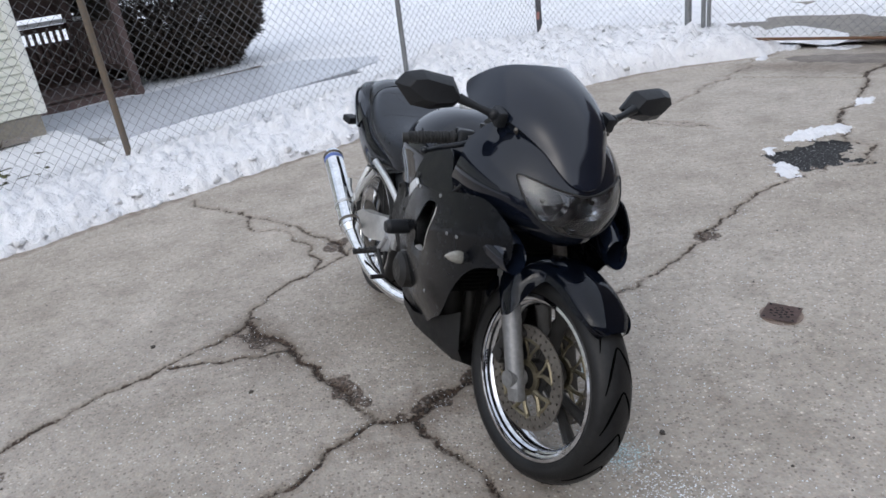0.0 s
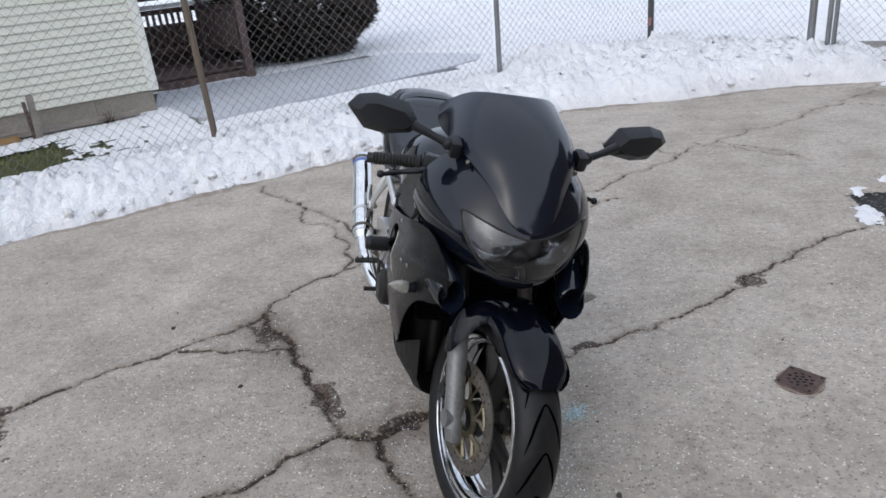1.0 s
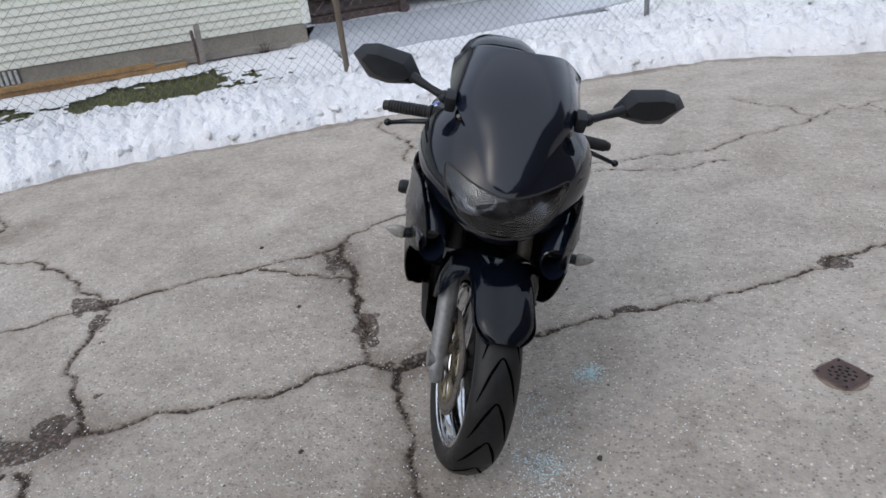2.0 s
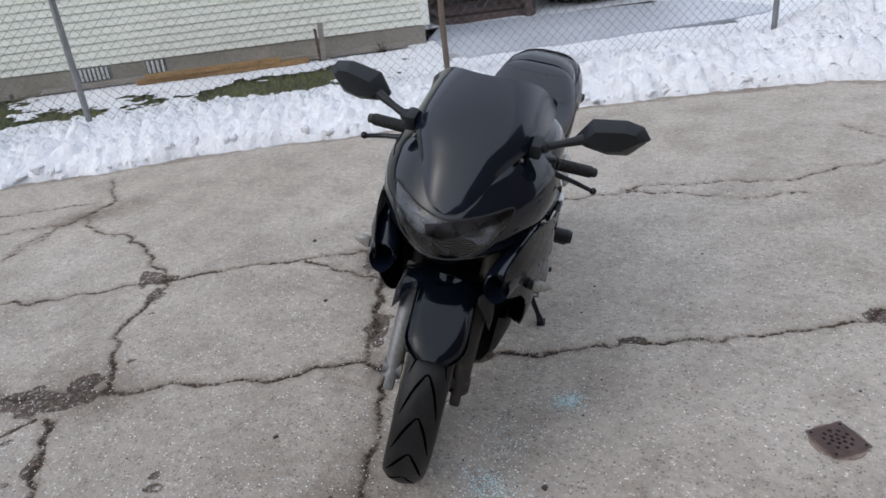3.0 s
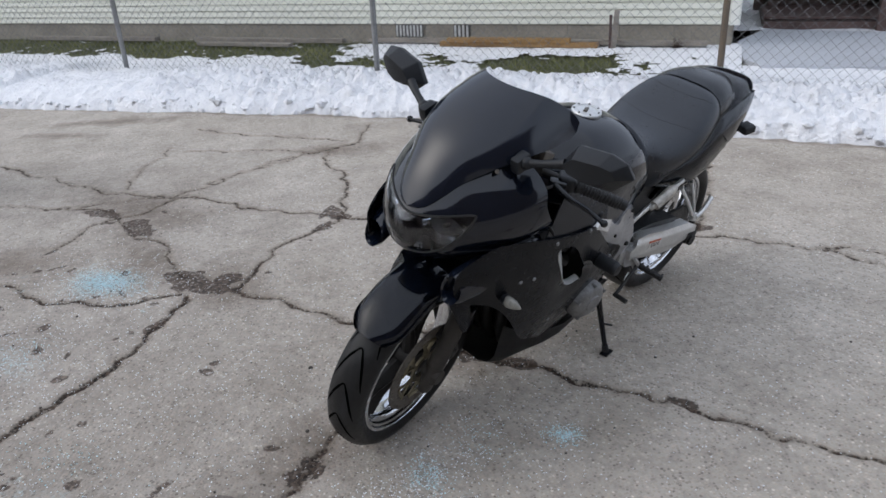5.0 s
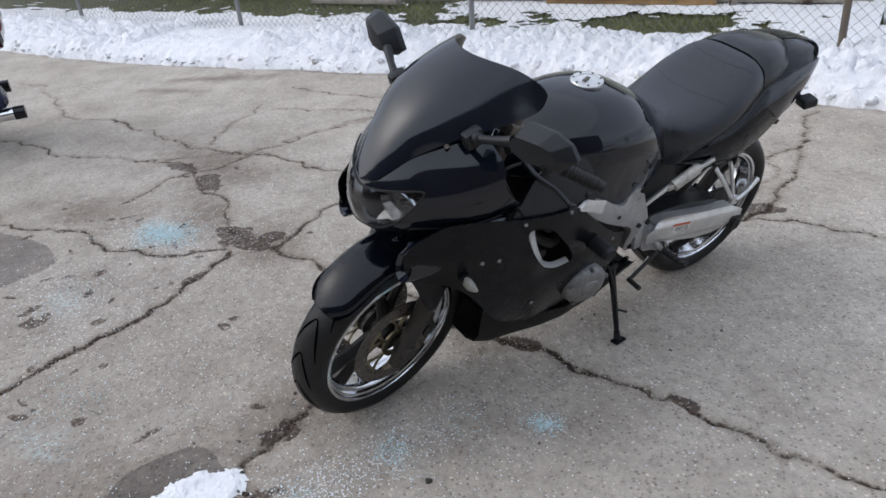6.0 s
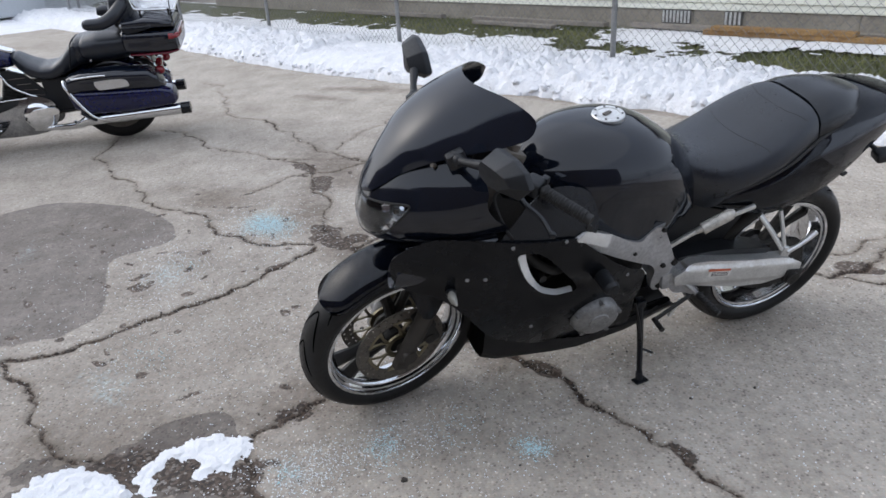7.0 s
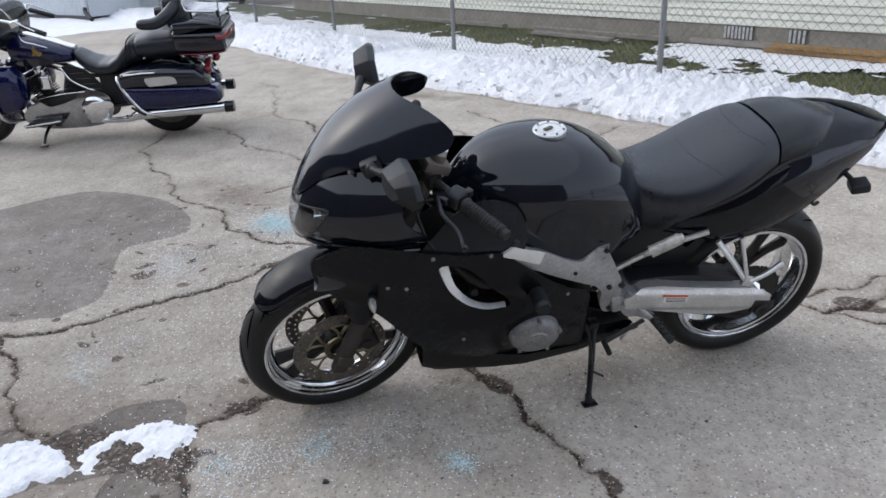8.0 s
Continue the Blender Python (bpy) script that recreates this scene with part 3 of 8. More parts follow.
zz = swell - 0.002 - 0.013 * np.clip((0.006 - SD) / 0.014, 0, 1) - 0.02 * np.clip((POT - 0.45) * 4, 0, 1) - 0.003 * np.clip((DIRT - 0.4) * 3, 0, 1)
co = np.stack([xx, yy, zz], -1).reshape(-1, 3)
idx = np.arange(nx * ny).reshape(nx, ny)
quads = np.stack([idx[:-1, :-1], idx[1:, :-1], idx[1:, 1:], idx[:-1, 1:]], -1).reshape(-1, 4)
me = bpy.data.meshes.new("ground")
me.vertices.add(len(co))
me.vertices.foreach_set("co", co.ravel())
me.loops.add(quads.size)
me.loops.foreach_set("vertex_index", quads.ravel())
me.polygons.add(len(quads))
me.polygons.foreach_set("loop_start", np.arange(0, quads.size, 4))
me.polygons.foreach_set("use_smooth", np.ones(len(quads), bool))
me.update(calc_edges=True)
for key, field in (("crack", np.clip(SD + 0.0, -0.03, 0.2)), ("wet", WET), ("dirt", DIRT), ("pot", POT), ("salt", SALTY), ("stain", STAIN), ("grime_dim", GRIME_DIM)):
    me.attributes.new(key, "FLOAT", "POINT").data.foreach_set("value", field.ravel().astype(np.float32))
me.materials.append(concrete_material())
tagged(new("ground", me), "worn grey concrete driveway with dirty cracks and damp patches", "driveway", kind="structure")

# ---- snow, grass and soil ----
SNOW_M = material("old_snow", (0.79, 0.8, 0.83), 0.8, vary=0.06, scale=2.5, fine=14, bump=1.0, bump_scale=34, deep=0.022, tint=(0.875, 0.88, 0.895), spec=0.25)
SOIL = material("wet_lawn_soil", (0.05, 0.06, 0.022), 0.9, vary=0.4, scale=6, fine=50, bump=0.8, bump_scale=60, tint=(0.1, 0.1, 0.04))
GRASS = material("winter_grass", (0.12, 0.145, 0.045), 0.7, vary=0.45, scale=3, fine=12, tint=(0.25, 0.26, 0.1))
SLAB = material("slushy_walk_concrete", (0.52, 0.54, 0.58), 0.45, vary=0.12, scale=2, fine=20, bump=0.25, bump_scale=40)
EDGE_D = curve1([(-30, 1.0), (-8.3, 0.95), (-3.93, 1.12), (-0.93, 0.83), (1.26, 0.66), (3.88, 0.82), (5.89, 1.1), (6.86, 1.75), (7.6, 2.15), (8.3, 2.9)])


def grid_mesh(name, us, vs, place, keep, mat, kind_label, category, thick=0.0):
    verts, faces, ids = [], [], {}
    for i, a in enumerate(us):
        for j, b in enumerate(vs):
            ids[i, j] = len(verts)
            verts.append(place(a, b))
    for i in range(len(us) - 1):
        for j in range(len(vs) - 1):
            if keep is None or keep((us[i] + us[i + 1]) / 2, (vs[j] + vs[j + 1]) / 2):
                faces.append((ids[i, j], ids[i + 1, j], ids[i + 1, j + 1], ids[i, j + 1]))
    me = bpy.data.meshes.new(name)
    me.from_pydata(verts, [], faces)
    me.materials.append(mat)
    me.polygons.foreach_set("use_smooth", [True] * len(faces))
    return tagged(new(name, me), kind_label, category, kind="structure")


def lumps(s, d, k):
    q = Vector((s * k, d * k * 1.15, 3.1))
    dist, at = noise.voronoi(q)
    own = 0.5 + 0.5 * math.sin(at[0].x * 57.3 + at[0].y * 91.7 + at[0].z * 33.1)
    return (0.2 + 0.8 * own) * (0.25 + 0.75 * min(1.0, (dist[1] - dist[0]) * 2.2) ** 0.7) * (1.0 - 0.45 * min(1, dist[0]))


def bank_place(s, f):
    """f: 0 at the ragged foot on the driveway, 1 behind the fence."""
    foot = EDGE_D(s) + 0.07 * noise.noise(Vector((s * 1.7, 0, 0))) + 0.045 * noise.noise(Vector((s * 7, 2, 0))) + 0.022 * noise.noise(Vector((s * 19, 4, 0)))
    back = -0.55
    d = foot + (back - foot) * f
    near = foot - d
    high = 0.17 + 0.05 * noise.noise(Vector((s * 0.6, 5, 0))) + (0.24 * math.exp(-((s - 6.75) / 0.55) ** 2) * math.exp(-((d + 0.12) / 0.4) ** 2))
    rise = 1 - math.exp(-near / 0.16)
    fall = max(0.0, min(1, (0.25 - d) / 0.75))
    h = high * rise * (1 - 0.55 * fall)
    amp = 1.0 if -4.5 < s < 9 else 0.8
    smooth_patch = 0.35 if -3.9 < s < -2.2 else 1.0
    h += amp * rise * smooth_patch * (1 - 0.6 * fall) * (0.085 * lumps(s, d, 5.0) + 0.1 * lumps(s, d, 10.0) + 0.075 * lumps(s, d, 19.0) + 0.03 * noise.noise(Vector((s * 17, d * 17, 6))) + 0.016 * noise.noise(Vector((s * 31, d * 31, 2))) + 0.05 * noise.noise(Vector((s * 2.2, d * 2.2, 1))))
    base = yard_z(d) * max(0.0, min(1, (0.4 - d) / 0.5))
    p = yard(s + 0.02 * noise.noise(Vector((s * 18, d * 18, 9))), d + 0.02 * noise.noise(Vector((s * 18, d * 18, 4))))
    return (p.x, p.y, max(base, h + base * 0.6) if f > 0.01 else -0.015)


BS = axis((-22, -7, 0.09), (-7, -1.2, 0.035), (-1.2, 8.7, 0.022))
BF = list(np.linspace(0, 1, 66))
grid_mesh("snow_bank", BS, BF, bank_place, None, SNOW_M, "lumpy shovelled snow bank along a chain-link fence", "snow")

# lawn soil under everything behind the fence
grid_mesh("lawn", axis((-24, -8, 0.5), (-8, 5.6, 0.12)), axis((-2.2, -0.3, 0.1)), lambda s, d: yard(s, d, yard_z(d) - 0.015 + 0.015 * noise.noise(Vector((s * 1.3, d * 1.3, 0)))), None, SOIL, "patchy winter lawn beside the house", "lawn")


def bare(s, d):
    """How far the snow has gone from a spot of the lawn."""
    v = 0.7 * math.exp(-(((s - 1.5) / 0.85) ** 4 + ((d + 0.9 + 0.12 * (s - 1.5)) / 0.46) ** 4))
    v += 0.55 * max(0, min(1, (-0.85 - s) / 0.6)) * math.exp(-((d + 1.55) / 0.58) ** 4)
    for a, b, w in ((-0.72, -0.95, 0.24), (-0.3, -0.95, 0.2), (0.15, -1.05, 0.22), (-1.2, -0.9, 0.25)):
        v += 0.5 * math.exp(-(((s - a) / w) ** 2 + ((d - b) / 0.24) ** 2))
    v += 0.45 * math.exp(-((d + 1.93) / 0.1) ** 2) * (1 if s < -0.8 else 0)
    return v + 0.36 * noise.noise(Vector((s * 2.1, d * 3.4, 7))) + 0.26 * noise.noise(Vector((s * 7, d * 11, 2))) + 0.12 * noise.noise(Vector((s * 22, d * 30, 4)))


grid_mesh("yard_snow", axis((-24, -8, 0.3), (-8, 3.3, 0.035), (3.3, 8.6, 0.06)), axis((-2.15, -0.2, 0.03)), lambda s, d: yard(s, d, yard_z(d) + 0.015 + 0.02 * max(0, 0.3 - bare(s, d)) + 0.008 * noise.noise(Vector((s * 9, d * 9, 0)))), lambda s, d: bare(s, d) < 0.3 and not (s > 3.22 and d < -1.02), SNOW_M, "thin melting snow over the lawn", "snow")
grid_mesh("snow_field", axis((3.0, 12, 0.12), (12, 20, 0.5), (20, 60, 4)), axis((-60, -14, 4), (-14, 0.4, 0.12)), lambda s, d: yard(s, d, 0.19 + 0.03 * noise.noise(Vector((s * 0.7, d * 0.7, 0))) + 0.02 * noise.noise(Vector((s * 3, d * 3, 5))) + 0.25 * max(0, min(1, (s - 9.5) / 1.5)) * max(0, min(1, (-d - 0.3) / 1.2)) * (0.5 + 0.5 * noise.noise(Vector((s, d, 2)))) - 0.1 * max(0, min(1, (d + 1.2) / 1.0))), lambda s, d: not (3.0 <= s < 6.35 and -3.3 < d < -1.05) and not (s < 3.2 and d > -2.1) and not (s < 8.6 and d > -0.2), SNOW_M, "smooth deep snow over the neighbouring yard", "snow")
# far lawns and streets on every side lie under snow too
grid_mesh("far_snow", axis((-90, -24, 6), (-24, 9, 3)), axis((-70, -12, 6), (-12, -2.1, 3)), lambda s, d: yard(s, d, 0.1), lambda s, d: s < -24 or d < -11, SNOW_M, "snow-covered ground further off", "snow")
grid_mesh("street_snow", axis((-40, -17, 1.0), (-17, -11.5, 0.12)), axis((-0.6, 6, 0.15), (6, 22, 1.0)), lambda s, d: yard(s, d, -0.03 + 0.09 * max(0, min(1, (-12.9 - s) / 1.6)) + 0.05 * noise.noise(Vector((s * 0.7, d * 0.7, 3))) + 0.012 * noise.noise(Vector((s * 4, d * 4, 3)))), None, SNOW_M, "snow lying across the end of the driveway", "snow")

# loose lumps at the foot of the bank
verts, faces = [], []
ico = bmesh.new()
bmesh.ops.create_icosphere(ico, subdivisions=2, radius=1)
iv, iff = [v.co.copy() for v in ico.verts], [[v.index for v in f.verts] for f in ico.faces]
ico.free()
for k in range(420):
    s = rng.uniform(-7.5, 8.0)
    d = EDGE_D(s) - rng.uniform(-0.06, 0.09)
    r = 0.008 + 0.03 * rng.random() ** 2
    x, y, z = bank_place(s, min(1, max(0.02, (EDGE_D(s) - d) / (EDGE_D(s) + 0.55))))
    if EDGE_D(s) - d < 0.01:
        z = 0.0
    c = Vector((x, y, max(0.0, z)))
    sq = Vector((rng.uniform(0.7, 1.3), rng.uniform(0.7, 1.3), rng.uniform(0.6, 1.0)))
    b = len(verts)
    for v in iv:
        q = v * r * (1 + 0.9 * noise.noise(v * 1.9 + Vector((k, 0, 0))))
        verts.append((c.x + q.x * sq.x, c.y + q.y * sq.y, c.z + q.z * sq.z))
    faces += [[b + i for i in f] for f in iff]
me = bpy.data.meshes.new("snow_lumps")
me.from_pydata(verts, [], faces)
me.materials.append(SNOW_M)
me.polygons.foreach_set("use_smooth", [True] * len(faces))
tagged(new("snow_lumps", me), "loose crumbled lumps of snow on the bank", "snow", kind="stuff")

# grass blades in the bare patches
verts, faces = [], []
for k in range(26000):
    s, d = rng.uniform(-7.0, 3.0), rng.uniform(-1.98, -0.35)
    if bare(s, d) < 0.27:
        continue
    h, a = rng.uniform(0.02, 0.06), rng.uniform(0, 6.28)
    p = yard(s, d, yard_z(d) - 0.012)
    w = Vector((math.cos(a), math.sin(a), 0)) * 0.004
    tip = p + Vector((rng.uniform(-0.03, 0.03), rng.uniform(-0.03, 0.03), h))
    b = len(verts)
    verts += [p - w, p + w, tip]
    faces.append((b, b + 1, b + 2))
me = bpy.data.meshes.new("grass")
me.from_pydata(verts, [], faces)
me.materials.append(GRASS)
tagged(new("grass", me), "short dull green winter grass", "grass", kind="stuff")

# small snow remains on the driveway
def snow_patch(label, outline, high, seed):
    edge = [(q.x, q.y) for q in spline([(*o, 0) for o in outline], 4, True)]
    x0, x1 = min(p[0] for p in edge), max(p[0] for p in edge)
    y0, y1 = min(p[1] for p in edge), max(p[1] for p in edge)
    st = 0.011
    us, vs = np.arange(x0 - 0.03, x1 + 0.03, st), np.arange(y0 - 0.03, y1 + 0.03, st)

    def depth(x, y):
        q, dist = nearest((x, y), edge)
        dd = dist if inside((x, y), edge) else -dist
        return dd + 0.034 * noise.noise(Vector((x * 26, y * 26, seed))) + 0.018 * noise.noise(Vector((x * 70, y * 70, seed)))
    tab = {}
    for a in us:
        for b in vs:
            tab[a, b] = depth(a, b)

    def place(a, b):
        dd = tab[a, b]
        return (a, b, -0.008 + max(0, min(1, (dd + 0.012) / 0.03)) * high * (0.75 + 0.5 * noise.noise(Vector((a * 40, b * 40, seed)))))
    ob = grid_mesh("snow_patch", list(us), list(vs), place, lambda a, b: depth(a, b) > -0.012, SNOW_M, label, "snow")
    del ob["kind"]
    return ob


snow_patch("half-melted icy snow patch in a crack of the concrete", [(0.57, 0.83), (0.47, 0.785), (0.39, 0.825), (0.32, 0.89), (0.3, 1.0), (0.345, 1.1), (0.41, 1.11), (0.46, 1.05), (0.5, 0.99), (0.47, 0.965), (0.425, 0.955), (0.405, 0.885), (0.47, 0.84), (0.53, 0.87), (0.575, 0.875)], 0.014, 1)
snow_patch("icy snow lump on the damp concrete", [(0.47, 0.48), (0.445, 0.56), (0.46, 0.66), (0.54, 0.79), (0.6, 0.79), (0.62, 0.72), (0.68, 0.68), (0.68, 0.52), (0.58, 0.43)], 0.024, 2)
snow_patch("strip of snow at the rim of a pothole", [(2.24, 4.2), (2.36, 4.33), (2.56, 4.38), (2.71, 4.36), (2.68, 4.24), (2.51, 4.2), (2.38, 4.17)], 0.03, 3)
snow_patch("small snow remnant beside a pothole", [(1.97, 3.8), (2.03, 3.78), (2.03, 3.64), (1.98, 3.57), (1.91, 3.6)], 0.025, 4)
snow_patch("small icy remnant near a pothole", [(2.07, 4.12), (2.12, 4.12), (2.07, 4.01), (2.03, 4.02)], 0.02, 5)
snow_patch("small snow lump remaining in a crack", [(3.14, 4.93), (3.25, 4.91), (3.15, 4.78), (3.07, 4.8)], 0.025, 9)
snow_patch("thin strip of snow in front of the gate", [(3.5, 7.35), (3.65, 7.5), (3.85, 7.44), (3.9, 7.2), (3.8, 7.05), (3.66, 7.08), (3.56, 7.2)], 0.05, 6)
snow_patch("thin melting snow by the gate", [(3.96, 6.98), (4.16, 6.97), (4.3, 6.78), (4.12, 6.7), (4.03, 6.82)], 0.025, 7)
snow_patch("small snow lump in a concrete joint", [(3.3, 6.88), (3.42, 6.91), (3.35, 6.75), (3.26, 6.78)], 0.025, 8)

# de-icing salt: loose crystals, thick in a few spots and thin all over
SALT = material("salt_crystals", (0.75, 0.8, 0.84), 0.3, vary=0.1, scale=4, fine=40, tint=(0.85, 0.9, 0.93))
CYAN = material("turquoise_salt", (0.42, 0.66, 0.72), 0.35, vary=0.2, scale=8, fine=60, tint=(0.6, 0.83, 0.88))


def crystals(name, label, mat, spots, seed):
    r = random.Random(seed)
    verts, faces = [], []
    for x, y, sx, sy, turn, count in spots:
        c, s = math.cos(radians(turn)), math.sin(radians(turn))
        for k in range(count):
            a, b = r.gauss(0, sx), r.gauss(0, sy)
            q = Vector((x + a * c - b * s, y + a * s + b * c, 0.0))
            h = r.uniform(0.0012, 0.0032)
            t = r.uniform(0, 3)
            n0 = len(verts)
            for i in range(4):
                verts.append((q.x + h * math.cos(t + i * 1.57), q.y + h * math.sin(t + i * 1.57), 0.0008))
            verts.append((q.x + r.uniform(-h, h) * 0.5, q.y + r.uniform(-h, h) * 0.5, h * 1.2))
            faces += [(n0 + i, n0 + (i + 1) % 4, n0 + 4) for i in range(4)]
    me = bpy.data.meshes.new(name)
    me.from_pydata(verts, [], faces)
    me.materials.append(mat)
    tagged(new(name, me), label, "salt", kind="stuff")


crystals("road_salt", "scattered white de-icing salt crystals", SALT, ((0.0, 1.8, 1.2, 1.4, 0, 6500), (0.43, 1.42, 0.18, 0.06, 105, 650), (0.53, 1.3, 0.09, 0.06, 40, 400), (-1.5, 0.72, 0.2, 0.14, 30, 700), (-0.95, 0.38, 0.2, 0.14, 30, 500), (-0.3, 0.9, 0.3, 0.3, 0, 500), (0.43, 2.0, 0.03, 0.03, 0, 60), (0.35, 1.75, 0.2, 0.2, 0, 300), (-1.0, 0.6, 0.5, 0.4, 0, 700)), 3)
crystals("blue_salt", "spots of turquoise de-icing salt", CYAN, ((-1.5, 0.72, 0.1, 0.06, 45, 1700), (0.44, 1.98, 0.022, 0.03, -45, 300), (0.4, 1.53, 0.045, 0.03, 0, 220), (-0.98, 0.4, 0.09, 0.06, 20, 160), (-0.2, 0.55, 0.12, 0.06, 40, 120), (0.5, 1.24, 0.03, 0.02, 0, 60), (0.33, 1.75, 0.07, 0.05, 0, 90)), 4)

# pebbles and leaf bits
PEB = material("dark_pebbles", (0.05, 0.042, 0.036), 0.8, vary=0.4, bump=0.4)
verts, faces = [], []
for k in range(260):
    if k < 5:
        x, y, r = ((0.55, 1.6, 0.009), (-1.34, 2.6, 0.012), (-0.32, 1.38, 0.009), (0.03, 1.27, 0.006), (-0.82, 2.14, 0.01))[k]
    elif k < 180:
        w, pts = CRACKS[rng.randrange(len(CRACKS))]
        i = rng.randrange(len(pts) - 1)
        t = rng.random()
        x, y = (pts[i][q] + (pts[i + 1][q] - pts[i][q]) * t + rng.gauss(0, 0.02) for q in (0, 1))
        r = rng.uniform(0.003, 0.008)
    else:
        x, y, r = rng.uniform(-2.5, 2), rng.uniform(0.2, 4), rng.uniform(0.002, 0.005)
    b = len(verts)
    for v in iv:
        q = v * r * (1 + 0.6 * noise.noise(v * 1.5 + Vector((k * 3, 0, 0))))
        verts.append((x + q.x, y + q.y, q.z * 0.7 + (0 if k < 5 or k > 180 else -0.006)))
    faces += [[b + i for i in f] for f in iff]
me = bpy.data.meshes.new("pebbles")
me.from_pydata(verts, [], faces)
me.materials.append(PEB)
tagged(new("pebbles", me), "scattered dark pebbles and grit", "pebbles", kind="stuff")

# drain cover: rusty square plate with round holes
RUST = material("rusty_cast_iron", (0.2, 0.14, 0.12), 0.8, metal=0.1, vary=0.35, scale=14, fine=70, bump=0.4, bump_scale=120, tint=(0.23, 0.165, 0.155))
GROUT = material("black_shaft_shade", (0.012, 0.011, 0.01), 0.7, vary=0.3)
drain = thing("drain_cover", pose(1.197, 2.166, 0.0, 0, 0, 50), "square rusty iron drain cover with round holes", "drain cover")
hole_at = [(0, 0)] + [(0.019 * math.cos(k * math.pi / 3), 0.019 * math.sin(k * math.pi / 3)) for k in range(6)] + [(0.037 * math.cos(k * math.pi / 5 + 0.2), 0.037 * math.sin(k * math.pi / 5 + 0.2)) for k in range(10)]
bm = bm_new()
st = 0.004
half = 0.062
cells = int(2 * half / st)
ids = {}
for i in range(cells):
    for j in range(cells):
        cx, cy = -half + (i + 0.5) * st, -half + (j + 0.5) * st
        if any((cx - a) ** 2 + (cy - b) ** 2 < 0.0056 ** 2 for a, b in hole_at):
            continue
        ks = []
        for a, b in ((i, j), (i + 1, j), (i + 1, j + 1), (i, j + 1)):
            if (a, b) not in ids:
                ids[a, b] = bm.verts.new((-half + a * st, -half + b * st, 0.009 + 0.0012 * noise.noise(Vector((a * 0.2, b * 0.2, 0)))))
            ks.append(ids[a, b])
        bm.faces.new(ks)
bmesh.ops.solidify(bm, geom=bm.faces[:], thickness=0.008)
part("plate", bm, RUST, drain)
bm = bm_new()
cyl(bm, (0, 0, -0.004), (0, 0, 0.0012), 0.076, None, 40)
part("collar", bm, material("stained_drain_ring", (0.26, 0.2, 0.165), 0.85, vary=0.3, scale=20), drain, "dark ring round the drain")
# a thin black disc: the shaft's darkness is put into its colour
bm = bm_new()
cyl(bm, (0, 0, 0.0), (0, 0, 0.0022), 0.052, None, 32)
part("shaft", bm, GROUT, drain, "black disc as the shade below the holes")
for a, b in ((-1, -1), (1, -1), (1, 1), (-1, 1)):
    bm = bm_new()
    cyl(bm, (a * 0.05, b * 0.05, 0.008), (a * 0.05, b * 0.05, 0.0115), 0.005, 0.004, 10)
    part("screw", bm, DARK, drain)


# ---- house with lapped siding on a block foundation ----
SIDING = material("cream_vinyl_siding", (0.7, 0.705, 0.62), 0.45, vary=0.035, scale=1.5, fine=20, bump=0.04, bump_scale=120)
TRIM = material("white_corner_trim", (0.78, 0.78, 0.72), 0.45, vary=0.04)
BLOCK = material("foundation_block", (0.27, 0.245, 0.205), 0.92, vary=0.22, scale=4, fine=40, bump=0.5, bump_scale=70)
SHINGLE = material("grey_roof_shingle", (0.12, 0.115, 0.11), 0.9, vary=0.3, bump=0.5)
WOODG = material("weathered_grey_wood", (0.24, 0.215, 0.185), 0.85, vary=0.25, scale=6, fine=60, bump=0.4)
WOODO = material("orange_brown_lumber", (0.25, 0.135, 0.05), 0.75, vary=0.3, scale=5, fine=50, bump=0.3, tint=(0.36, 0.22, 0.09))
DECK = material("dark_red_deck_paint", (0.085, 0.05, 0.045), 0.6, vary=0.3, scale=4, fine=50, bump=0.25, tint=(0.13, 0.085, 0.075))
VENT = material("white_vent_metal", (0.6, 0.6, 0.58), 0.5, vary=0.12)
VENT_BACK = material("shaded_vent_opening", (0.11, 0.105, 0.095), 0.8, vary=0.3)
house = thing("house", yard_pose(3.17, -1.98, 0), "single-storey house with cream lapped siding and a block foundation", "house")
L, Z0 = 15.0, 0.43
bm = bm_new()
box(bm, (L, 7.0, 2.62), (-L / 2, 3.56, Z0 + 1.3))
wall = part("wall", bm, SIDING, house, "cream vinyl siding wall")
bm = bm_new()
box(bm, (L - 0.06, 6.9, 0.75), (-L / 2 - 0.0, 3.56, 0.06))
found = part("foundation", bm, BLOCK, house, "tan-grey concrete block foundation")
for k in range(26):
    bm = bm_new()
    box(bm, (0.572, 0.02, 0.235), (-0.33 - k * 0.575, 0.066, 0.305), (0, 0, 0), 0.002, 1)
    part("block", bm, BLOCK, found)
EXPO = 0.078


def board(length):
    bm = bm_new()
    prof = [(0.0, 0.0), (-0.016, -0.003), (-0.022, 0.001), (-0.021, 0.01), (-0.002, EXPO + 0.004), (0.0, EXPO + 0.004)]
    ends = [[bm.verts.new((x, y, z)) for y, z in prof] for x in (-length, 0)]
    skin(bm, ends, True, True)
    return bm


first = part("siding_board", board(L - 0.07), SIDING, wall, m=pose(-0.07, 0.058, Z0))
for k in range(1, 32):
    ob = bpy.data.objects.new("siding_board", first.data)
    scene.collection.objects.link(ob)
    ob.parent = wall
    ob.matrix_basis = pose(-0.07, 0.058, Z0 + k * EXPO)
bm = bm_new()
box(bm, (0.08, 0.03, 2.6), (-0.035, 0.045, Z0 + 1.29), (0, 0, 0), 0.004)
box(bm, (0.03, 0.09, 2.6), (0.008, 0.09, Z0 + 1.29), (0, 0, 0), 0.004)
